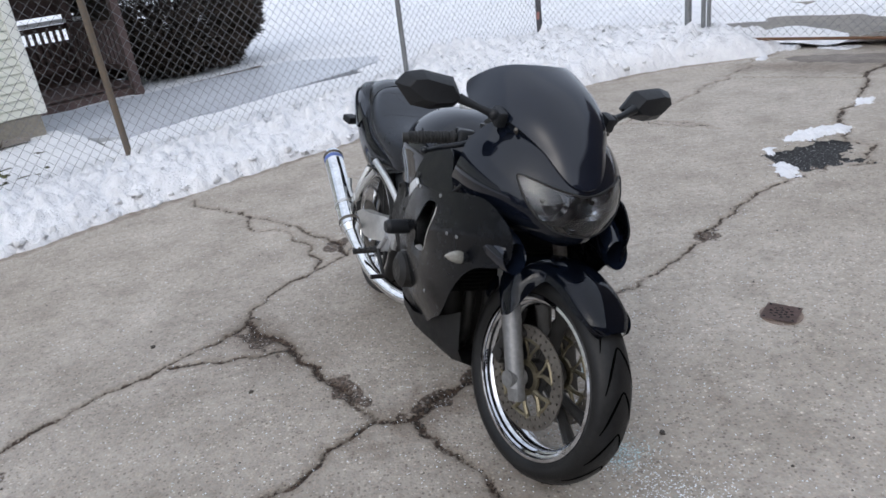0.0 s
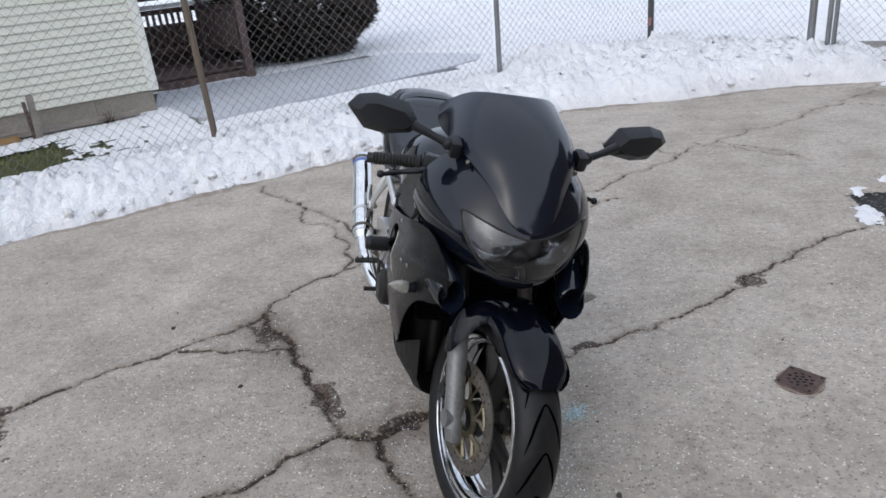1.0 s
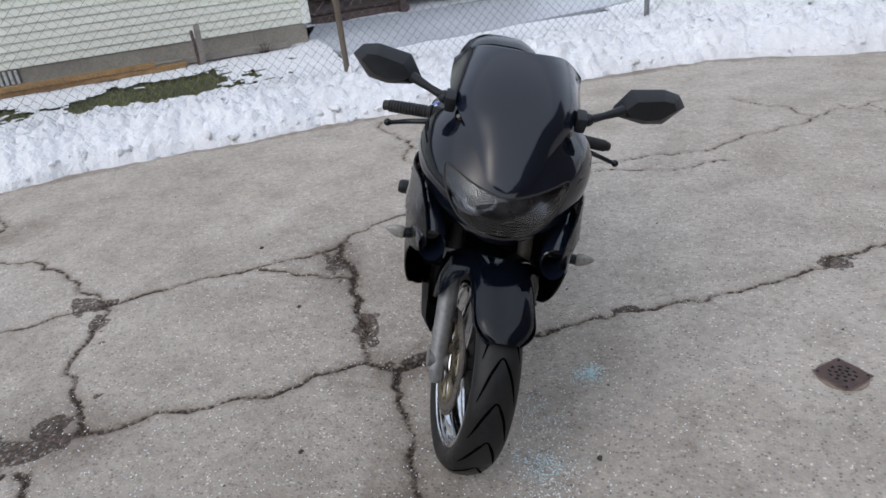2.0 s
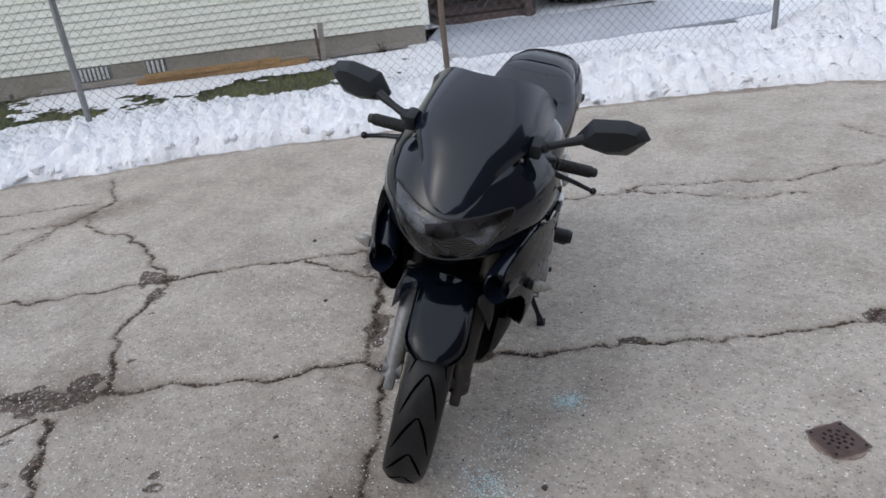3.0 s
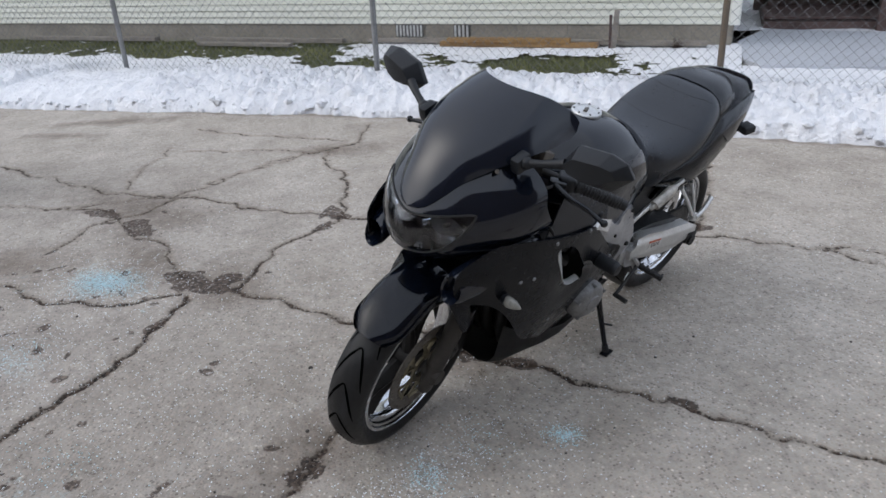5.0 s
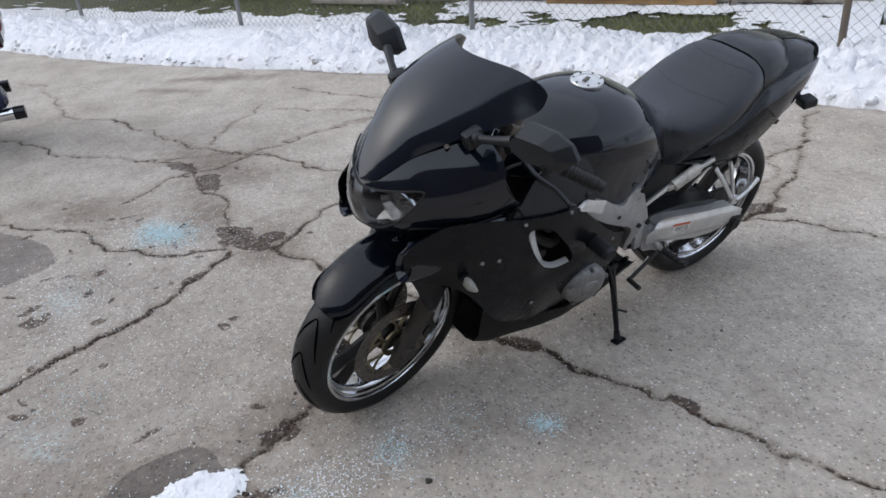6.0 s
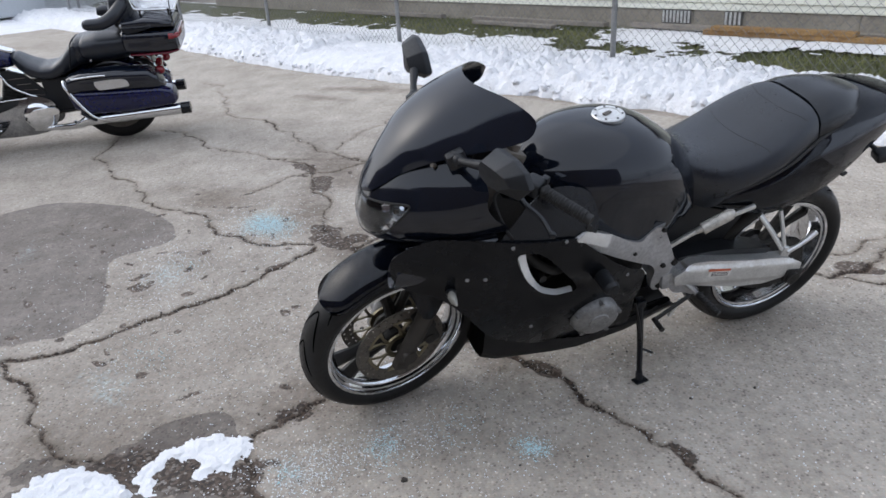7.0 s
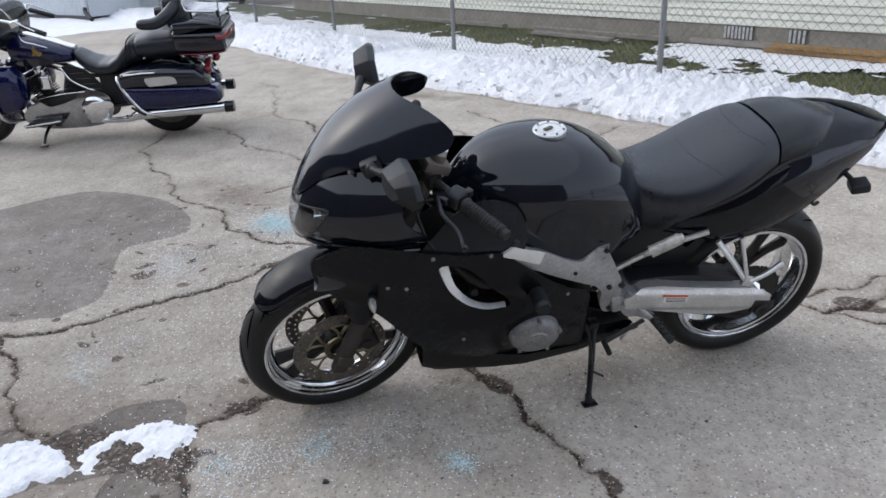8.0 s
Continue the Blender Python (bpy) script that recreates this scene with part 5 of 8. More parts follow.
def disc_mesh(r_in, r_out, thick, holes):
    """A drilled brake disc: every hole goes through."""
    bm = bm_new()
    rows = 2
    for k in range(holes):
        for j in range(rows):
            ra, rb = r_in + (r_out - r_in) * j / rows, r_in + (r_out - r_in) * (j + 1) / rows
            sh = 0.5 * j * 2 * math.pi / holes
            a0, a1 = 2 * math.pi * k / holes + sh, 2 * math.pi * (k + 1) / holes + sh
            am, rm = (a0 + a1) / 2, (ra + rb) / 2
            outer = [(ra, a0), (ra, am), (ra, a1), (rm, a1), (rb, a1), (rb, am), (rb, a0), (rm, a0)]
            hr = 0.0042
            ang = [225, 270, 315, 0, 45, 90, 135, 180]
            vs = {}
            for side in (-1, 1):
                o = [bm.verts.new((q * math.cos(b), side * thick / 2, q * math.sin(b))) for q, b in outer]
                h = []
                for d in ang:
                    dr, dt = hr * math.sin(radians(d)), hr * math.cos(radians(d))
                    q, b = rm + dr, am + dt / rm
                    h.append(bm.verts.new((q * math.cos(b), side * thick / 2, q * math.sin(b))))
                vs[side] = (o, h)
                for i in range(8):
                    bm.faces.new((o[i], o[(i + 1) % 8], h[(i + 1) % 8], h[i]))
            for i in range(8):
                bm.faces.new((vs[1][1][i], vs[1][1][(i + 1) % 8], vs[-1][1][(i + 1) % 8], vs[-1][1][i]))
            if j == rows - 1:
                for i in (4, 5):
                    bm.faces.new((vs[1][0][i], vs[1][0][i + 1], vs[-1][0][i + 1], vs[-1][0][i]))
            if j == 0:
                for i in (0, 1):
                    bm.faces.new((vs[1][0][i], vs[1][0][i + 1], vs[-1][0][i + 1], vs[-1][0][i]))
    bmesh.ops.remove_doubles(bm, verts=bm.verts[:], dist=0.0003)
    return bm


def arm_mesh(r_out, sgn):
    """A slanting arm of the disc's carrier, or the short arc at its end."""
    bm = bm_new()
    if sgn:
        b = sgn * 0.3
        tube(bm, [(0.046, 0, 0), (math.cos(sgn * 0.12) * 0.075, 0, math.sin(sgn * 0.12) * 0.075), (math.cos(b) * (r_out + 0.004), 0, math.sin(b) * (r_out + 0.004))], [0.008, 0.006, 0.008], 6, 3, flat=0.6)
    else:
        tube(bm, [(math.cos(t) * (r_out - 0.002), 0, math.sin(t) * (r_out - 0.002)) for t in (-0.32, 0, 0.32)], 0.006, 6, 3)
    return bm


# front wheel, brakes, fork, mudguard and bars turn with the steering
FW = STEER @ pose(1.39, 0, 0.3, 0, 25)
front_wheel = part("front_wheel", hub_mesh(), DARK, bike, "dark three-spoke cast wheel", True, FW)
for k in range(3):
    part("spoke", spoke_mesh(0.235, 1.3), DARK, front_wheel, smooth=True, m=pose(0, 0, 0, 0, 120 * k))
add_grooves(front_wheel, 0.300, 0.060, 0.236, 17)
part("rim", rim_mesh(0.232, 0.05), RIM, front_wheel, "polished silver rim", True)
part("tyre", tyre_mesh(0.300, 0.060, 0.236), TYRE, front_wheel, "worn black road tyre with swept grooves", True)
for y in (0.062, -0.062):
    part("brake_disc", disc_mesh(0.106, 0.148, 0.005, 34), DULL, front_wheel, "drilled steel brake disc", 30, pose(0, y, 0))
    bm = bm_new()
    lathe(bm, [(0.034, -0.004), (0.05, -0.004), (0.05, 0.004), (0.034, 0.004), (0.034, -0.004)], 30)
    part("disc_carrier", bm, BRASS, front_wheel, "bronze disc carrier", True, pose(0, y, 0))
    for k in range(6):
        for which in (-1, 0, 1):
            part("carrier_arm", arm_mesh(0.108, which), BRASS, front_wheel, smooth=True, m=pose(0, y, 0, 0, 60 * k))


def fork(z):
    return Vector((1.385 + (0.3 - z) * math.tan(radians(24)), 0, z))


# the left leg is coloured much darker than the right
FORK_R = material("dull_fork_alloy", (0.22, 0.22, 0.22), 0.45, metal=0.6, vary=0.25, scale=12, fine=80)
FORK_L = material("dark_fork_alloy", (0.045, 0.04, 0.035), 0.65, metal=0.3, vary=0.35, scale=16, fine=90)
front_end = part("fork", cyl(cyl(bm_new(), (1.062, 0.06, 0.985), (1.062, -0.06, 0.985), 0.024), (1.14, 0, 0.80), (1.07, 0, 0.965), 0.03), DARK, bike, m=STEER)
for y in (0.098, -0.098):
    Y = Vector((0, y, 0))
    bm = bm_new()
    cyl(bm, fork(0.275) + Y, fork(0.56) + Y, 0.026, 0.028, 20)
    cyl(bm, fork(0.56) + Y, fork(0.585) + Y, 0.032, 0.03, 20)
    cyl(bm, Vector((1.385, y * 1.3, 0.3)), Vector((1.385, y * 0.75, 0.3)), 0.024, None, 18)
    box(bm, (0.05, 0.03, 0.075), fork(0.275) + Y, (0, -24, 0), 0.01)
    part("fork_leg", bm, FORK_L if y > 0 else FORK_R, front_end, "dark fork leg" if y > 0 else "grey cast fork leg", True)
    bm = bm_new()
    cyl(bm, fork(0.58) + Y, fork(0.985) + Y, 0.0205, None, 20)
    box(bm, (0.075, 0.06, 0.03), fork(0.955) + Y, (0, -24, 0), 0.008)
    box(bm, (0.08, 0.065, 0.045), fork(0.755) + Y, (0, -24, 0), 0.01)
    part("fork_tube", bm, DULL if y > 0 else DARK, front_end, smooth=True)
    bm = bm_new()
    box(bm, (0.05, 0.052, 0.125), (1.315, y * 0.86, 0.372), (0, 22, 0), 0.012, 3)
    box(bm, (0.03, 0.03, 0.07), (1.345, y * 0.95, 0.36), (0, 22, 0), 0.006)
    for dz in (-0.03, 0.03):
        cyl(bm, (1.312, y * 0.8, 0.372 + dz), (1.312, y * 1.17, 0.372 + dz), 0.017, None, 14)
    part("brake_caliper", bm, DARK, front_end, "dark brake caliper", True)
    bm = bm_new()
    cyl(bm, fork(0.984) + Y, fork(1.0) + Y, 0.019, None, 6)
    cyl(bm, fork(1.0) + Y, fork(1.012) + Y, 0.009, None, 12)
    part("fork_cap", bm, ALLOY, front_end, "bare metal fork cap", True)
# handlebar halves with grip, lever, switchgear
for sg in (1, -1):
    a, b = Vector((1.107, sg * 0.098, 0.915)), Vector((0.998, sg * 0.328, 0.877))
    d = (b - a).normalized()
    bm = bm_new()
    cyl(bm, a, b - d * 0.005, 0.0115, None, 14)
    box(bm, (0.05, 0.05, 0.04), a, (0, 0, sg * -64), 0.008)
    bar = part("handlebar", bm, DARK, bike, smooth=True, m=STEER)
    bm = bm_new()
    g0, g1 = a + (b - a) * 0.5, b
    rr, cc = [], []
    for i in range(65):
        t = i / 64
        cc.append(g0 + (g1 + d * 0.018 - g0) * t)
        rr.append(0.021 if t < 0.05 else 0.0145 if t > 0.88 else 0.0183 if i % 4 < 2 else 0.0158)
    tube(bm, cc, rr, 16, smooth=False)
    part("grip", bm, RUBBER, bar, "ribbed black rubber grip", 30)
    bm = bm_new()
    box(bm, (0.05, 0.055, 0.045), a + (b - a) * 0.38, (0, 0, sg * -64), 0.012, 3)
    box(bm, (0.02, 0.02, 0.02), a + (b - a) * 0.4 + Vector((-0.03, 0, 0.012)), (0, 0, sg * -64), 0.004)
    part("switch_box", bm, PLASTIC, bar, smooth=True)
    bm = bm_new()
    p0 = a + (b - a) * 0.34 + Vector((0.045, 0, 0.0))
    tube(bm, [p0, p0 + d * 0.06 + Vector((0.03, 0, -0.004)), p0 + d * 0.12 + Vector((0.036, 0, -0.012)), Vector((1.104, sg * 0.333, 0.861))], [0.011, 0.008, 0.007, 0.006], 10, 6)
    ball(bm, (1.102, sg * 0.336, 0.861), 0.0105, 12)
    box(bm, (0.05, 0.03, 0.022), p0 - Vector((0.014, 0, 0)), (0, 0, sg * -64), 0.006)
    part("lever", bm, SATIN, bar, "black hand lever", True)
    bm = bm_new()
    tube(bm, [p0, p0 + Vector((0.05, -sg * 0.02, -0.03)), p0 + Vector((0.03, sg * 0.05, -0.12)), p0 + Vector((-0.06, sg * 0.03, -0.2)), p0 + Vector((-0.02, -sg * 0.04, -0.24))], 0.0045, 8, 8)
    part("cable", bm, RUBBER, bar, "black control cable", True)
bm = bm_new()
cyl(bm, (1.115, -0.15, 0.905), (1.115, -0.15, 0.94), 0.02, 0.022, 18)
cyl(bm, (1.115, -0.15, 0.94), (1.115, -0.15, 0.949), 0.024, None, 18)
part("fluid_reservoir", bm, PLASTIC, front_end, smooth=True)

# mudguard: an arch over the tyre with skirts beside the fork legs
bm = bm_new()
rings = []
for i in range(45):
    deg = 46 + (148 - 46) * i / 44
    f = radians(deg)
    k = math.exp(-((deg - 107) / 14) ** 4)
    skirt = 0.046 * min(1, 0.3 + i * 0.09) + 0.112 * k
    taper = min(0.98 * math.sqrt(1 - (1 - min(1, (i + 1) / 6)) ** 2), 0.8 + (44 - i) * 0.04)
    top = 0.318 + 0.022 * math.sin(math.pi * min(1, max(0, i / 40)))
    ring = []
    for y, dr, wd in ((-0.083, skirt, 0.72), (-0.082, skirt * 0.6, 0.72), (-0.079, 0.03, 0.6), (-0.073, 0.014, 0.2), (-0.056, 0.003, 0.05), (-0.03, -0.002, 0), (0, -0.004, 0), (0.03, -0.002, 0), (0.056, 0.003, 0.05), (0.073, 0.014, 0.2), (0.079, 0.03, 0.6), (0.082, skirt * 0.6, 0.72), (0.083, skirt, 0.72)):
        q = top - dr
        ring.append(bm.verts.new((1.39 + q * math.cos(f), y * taper * (1 + wd * 1.05 * k), 0.3 + q * math.sin(f))))
    rings.append(ring)
skin(bm, rings, False)
bmesh.ops.solidify(bm, geom=bm.faces[:], thickness=0.003)
part("front_mudguard", bm, GLOSS, bike, "glossy black front mudguard", 50, STEER)

# rear wheel
RW = pose(0, 0, 0.314, 0, -10)
rear_wheel = part("rear_wheel", hub_mesh(), DARK, bike, "dark three-spoke cast wheel", True, RW)
for k in range(3):
    part("spoke", spoke_mesh(0.235, 1.6), DARK, rear_wheel, smooth=True, m=pose(0, 0, 0, 0, 120 * k))
add_grooves(rear_wheel, 0.314, 0.090, 0.238, 11)
part("rim", rim_mesh(0.234, 0.078), RIM, rear_wheel, "polished silver rim", True)
part("tyre", tyre_mesh(0.314, 0.090, 0.238), TYRE, rear_wheel, "wide worn rear tyre", True)
part("brake_disc", disc_mesh(0.075, 0.11, 0.005, 26), DULL, rear_wheel, smooth=30, m=pose(0, -0.1, 0))
bm = bm_new()
for k in range(42):
    a = 2 * math.pi * k / 42
    box(bm, (0.012, 0.006, 0.009), (0.108 * math.cos(a), 0, 0.108 * math.sin(a)), (0, -math.degrees(a), 0))
lathe(bm, [(0.05, -0.003), (0.106, -0.003), (0.106, 0.003), (0.05, 0.003), (0.05, -0.003)], 42)
part("sprocket", bm, DARK, rear_wheel, "oily chain sprocket", m=pose(0, 0.105, 0))

# swinging arm with its warning sticker
ARM = sharp([(0.5, 0.44), (0.43, 0.47), (0.37, 0.464), (0.22, 0.43), (0.04, 0.4), (-0.025, 0.372), (-0.028, 0.338), (0.03, 0.31), (0.11, 0.303), (0.215, 0.318), (0.4, 0.37), (0.49, 0.4)], 0.008)


def arm_top(x):
    """How high the middle line of the arm runs."""
    return 0.348 + 0.17 * x


bm = bm_new()
panel(bm, ARM, lambda x, z: 0.186 - 0.012 * max(0, min(1, (z - arm_top(x) - 0.026) / 0.014)) - 0.01 * max(0, min(1, (arm_top(x) - 0.03 - z) / 0.012)), thick=0.04, cell=0.009)
swing = part("swinging_arm", bm, ALLOY, bike, "brushed aluminium swinging arm", 35)
bm = bm_new()
panel(bm, ARM, lambda x, z: 0.155, thick=0.04, cell=0.016)
part("right_arm", mirror(bm), ALLOY, swing, smooth=35)
bm.free()
bm = bm_new()
box(bm, (0.12, 0.34, 0.07), (0.47, 0, 0.415), (0, 10, 0), 0.015)
part("cross_member", bm, CAST, swing, smooth=35)
bm = bm_new()
box(bm, (0.09, 0.002, 0.008), (0.325, 0.1868, 0.426), (0, -11, 0))
part("warning_stripe", bm, RED, swing)
bm = bm_new()
box(bm, (0.09, 0.002, 0.022), (0.322, 0.1868, 0.41), (0, -11, 0))
st = part("sticker", bm, WHITE, swing, "small white warning sticker")
bm = bm_new()
for i in range(3):
    box(bm, (0.07, 0.001, 0.0025), (0.322, 0.188, 0.404 + i * 0.006), (0, -11, 0))
part("print", bm, DULL, swing)
bm = bm_new()
cyl(bm, (0, -0.2, 0.314), (0, 0.2, 0.314), 0.014, None, 6)
cyl(bm, (0, 0.185, 0.314), (0, 0.2, 0.314), 0.024, None, 20)
box(bm, (0.075, 0.01, 0.05), (-0.005, 0.185, 0.322), (0, -10, 0), 0.004)
part("axle", bm, DARK, swing, smooth=35)
bm = bm_new()
panel(bm, [(0.45, 0.475), (0.3, 0.468), (0.15, 0.44), (0.09, 0.425), (0.1, 0.41), (0.3, 0.447), (0.45, 0.46)], lambda x, z: 0.14, thick=0.06, cell=0.014)
part("chain_guard", bm, PLASTIC, swing, smooth=35)
for za, zb, tilt in ((0.435, 0.423, -1), (0.36, 0.21, -17)):
    bm = bm_new()
    for i in range(48):
        t = i / 47
        box(bm, (0.011, 0.014, 0.011), (0.5 - 0.5 * t, 0.108, za + (zb - za) * t), (0, tilt, 0))
    part("chain_run", bm, DARK, bike, "oily drive chain")
bm = bm_new()
tube(bm, [(0.33, 0, 0.35), (0.37, 0, 0.47), (0.42, 0, 0.63)], 0.036, 18, 6)
for i in range(7):
    c = Vector((0.352, 0, 0.40)).lerp(Vector((0.41, 0, 0.6)), i / 6)
    cyl(bm, c - Vector((0.002, 0, 0.007)), c + Vector((0.002, 0, 0.007)), 0.05, None, 20)
part("shock_absorber", bm, DARK, bike, smooth=True)

# frame: two cast alloy spars with pivot plates
SPAR_Y = curve1([(0.44, 0.165), (0.52, 0.185), (0.6, 0.186), (0.7, 0.198), (0.8, 0.222), (0.93, 0.248)])
spar_out = sharp([(0.925, 0.728), (0.893, 0.747), (0.79, 0.698), (0.72, 0.648)]) + [(0.665, 0.621), (0.632, 0.638)] + sharp([(0.607, 0.66), (0.58, 0.648)]) + [(0.55, 0.585), (0.519, 0.516), (0.506, 0.45), (0.492, 0.39), (0.51, 0.366), (0.545, 0.37), (0.566, 0.42), (0.575, 0.475), (0.6, 0.51), (0.641, 0.53), (0.72, 0.575)] + sharp([(0.8, 0.632), (0.9, 0.69)])
frame_part = None
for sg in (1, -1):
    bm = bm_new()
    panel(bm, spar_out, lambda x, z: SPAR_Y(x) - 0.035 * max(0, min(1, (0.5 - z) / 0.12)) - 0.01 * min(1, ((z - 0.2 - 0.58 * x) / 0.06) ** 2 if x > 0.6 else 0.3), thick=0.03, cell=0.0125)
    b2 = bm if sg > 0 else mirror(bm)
    # same alloy on both sides; the right spar's shade is put into its darker material
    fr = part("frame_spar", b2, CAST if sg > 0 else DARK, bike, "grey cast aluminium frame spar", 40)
    bm = bm_new()
    panel(bm, sharp([(0.927, 0.729), (0.893, 0.75), (0.793, 0.703), (0.806, 0.664), (0.88, 0.706)], 0.003), lambda x, z: SPAR_Y(x) + 0.005 - 0.25 * max(0, z - 0.74 + 0.45 * (0.89 - x)), thick=0.008, cell=0.008)
    part("spar_cover", bm if sg > 0 else mirror(bm), BRIGHT, fr, "bright brushed cover plate", 40)
    for x, z, r in ((0.517, 0.503, 0.011), (0.558, 0.503, 0.009), (0.588, 0.646, 0.008), (0.525, 0.384, 0.013), (0.68, 0.585, 0.007)):
        y = SPAR_Y(x) - 0.035 * max(0, min(1, (0.5 - z) / 0.12))
        bm = bm_new()
        cyl(bm, (x, sg * (y - 0.01), z), (x, sg * (y + 0.004), z), r, r * 0.85, 14)
        cyl(bm, (x, sg * (y + 0.003), z), (x, sg * (y + 0.0055), z), r * 0.5, None, 6)
        part("bolt", bm, DARK, fr, "dark recessed bolt", 30)

# engine inside the fairing
engine = part("engine", box(bm_new(), (0.42, 0.30, 0.36), (0.80, 0, 0.40), (0, 0, 0), 0.04, 3), DARK, bike, "grimy dark engine block", 40)
bm = bm_new()
box(bm, (0.24, 0.3, 0.2), (0.93, 0, 0.6), (0, 28, 0), 0.03, 2)
part("cylinder_head", bm, DARK, engine, smooth=40)
for i in range(6):
    bm = bm_new()
    box(bm, (0.22, 0.32, 0.008), (0.93 + 0.012 * i, 0, 0.54 + 0.024 * i), (0, 28, 0), 0.003, 1)
    part("cooling_fin", bm, DARK, engine, smooth=40)
bm = bm_new()
box(bm, (0.03, 0.36, 0.3), (1.13, 0, 0.6), (0, 12, 0), 0.006)
RADIATOR = material("black_radiator", (0.005, 0.005, 0.005), 0.8, vary=0.3, spec=0.1)
part("radiator", bm, RADIATOR, engine, "dark finned radiator")
bm = bm_new()
box(bm, (0.034, 0.34, 0.003))
fin = part("radiator_fin", bm, RADIATOR, engine, m=pose(1.133, 0, 0.47, 0, 12))
for i in range(1, 24):
    ob = new("radiator_fin", fin.data)
    ob.parent = engine
    ob.matrix_basis = pose(1.133, 0, 0.47 + i * 0.0115, 0, 12)
for k, y in enumerate((-0.1, -0.035, 0.035, 0.1)):
    bm = bm_new()
    tube(bm, [(1.0, y, 0.55), (1.07, y, 0.47), (1.06, y * 0.95, 0.3), (0.98, y * 0.8, 0.2), (0.8, y * 0.5, 0.185)], 0.019, 12, 6)
    part("header_pipe", bm, DARK, engine, smooth=True)
bm = bm_new()
lathe(bm, [(0.001, 0.028), (0.03, 0.028), (0.033, 0.024), (0.055, 0.022), (0.07, 0.012), (0.076, 0.0), (0.076, -0.03), (0.001, -0.03)], 32)
for k in range(5):
    a = 2 * math.pi * k / 5 + 0.4
    cyl(bm, (0.071 * math.cos(a), 0.0, 0.071 * math.sin(a)), (0.071 * math.cos(a), 0.018, 0.071 * math.sin(a)), 0.008, 0.007, 8)
part("alternator_cover", bm, material("scuffed_cover_alloy", (0.2, 0.198, 0.195), 0.45, metal=0.4, vary=0.3, scale=25, fine=120, bump=0.15), engine, "round cast generator cover with scuffs", 35, pose(0.797, 0.225, 0.39) @ Matrix.Diagonal((1.05, 1, 0.85, 1)))
bm = bm_new()
lathe(bm, [(0.001, 0.026), (0.04, 0.026), (0.06, 0.012), (0.066, -0.03), (0.001, -0.03)], 28)
part("clutch_cover", bm, DARK, engine, smooth=35, m=pose(0.78, -0.215, 0.4) @ Matrix.Diagonal((1, -1, 1, 1)))
for sg in (1, -1):
    bm = bm_new()
    cyl(bm, (0.808, sg * 0.2, 0.562), (0.808, sg * 0.29, 0.562), 0.024, None, 20)
    cyl(bm, (0.808, sg * 0.29, 0.562), (0.808, sg * 0.302, 0.562), 0.024, 0.019, 20)
    cyl(bm, (0.808, sg * 0.302, 0.562), (0.808, sg * 0.303, 0.562), 0.01, None, 14)
    part("frame_slider", bm, PLASTIC, bike, "black plastic crash bobbin", 30)

# side fairings
FAIR_W = curve1([(0.38, 0.10), (0.46, 0.13), (0.6, 0.185), (0.7, 0.212), (0.8, 0.232), (0.9, 0.245), (1.0, 0.252), (1.1, 0.25), (1.2, 0.241), (1.3, 0.222), (1.38, 0.198), (1.45, 0.16)])
FAIR_G = curve1([(0.1, 0.2), (0.16, 0.42), (0.2, 0.56), (0.27, 0.7), (0.35, 0.83), (0.45, 0.935), (0.55, 0.985), (0.65, 1.0), (0.74, 1.0), (0.8, 0.97), (0.86, 0.9)])


def fair_y(x, z):
    crease = 0.007 * math.exp(-((z - (0.62 + 0.25 * (x - 1.0))) / 0.035) ** 2) if x > 0.85 else 0
    dish = 0.018 * math.exp(-(((x - 0.93) / 0.09) ** 2 + ((z - 0.55) / 0.05) ** 2))
    return FAIR_W(x) * FAIR_G(z) + crease - dish


fair_out = [(1.415, 0.745), (1.43, 0.70), (1.41, 0.64), (1.33, 0.61), (1.285, 0.58), (1.242, 0.535), (1.202, 0.482), (1.158, 0.42), (1.108, 0.372), (1.046, 0.338), (0.988, 0.3), (0.919, 0.268), (0.84, 0.24), (0.74, 0.218), (0.62, 0.2), (0.5, 0.188), (0.44, 0.175), (0.37, 0.185), (0.40, 0.225), (0.48, 0.245), (0.57, 0.27), (0.615, 0.32), (0.61, 0.42), (0.625, 0.50), (0.70, 0.545), (0.77, 0.60), (0.83, 0.655), (0.88, 0.70), (0.92, 0.735), (1.02, 0.748), (1.12, 0.765), (1.22, 0.785), (1.33, 0.792)]
vent = [(1.098, 0.715), (1.075, 0.648), (1.04, 0.596), (1.0, 0.552), (0.95, 0.525), (0.895, 0.522), (0.885, 0.54), (0.92, 0.59), (0.965, 0.645), (1.01, 0.695), (1.05, 0.718)]
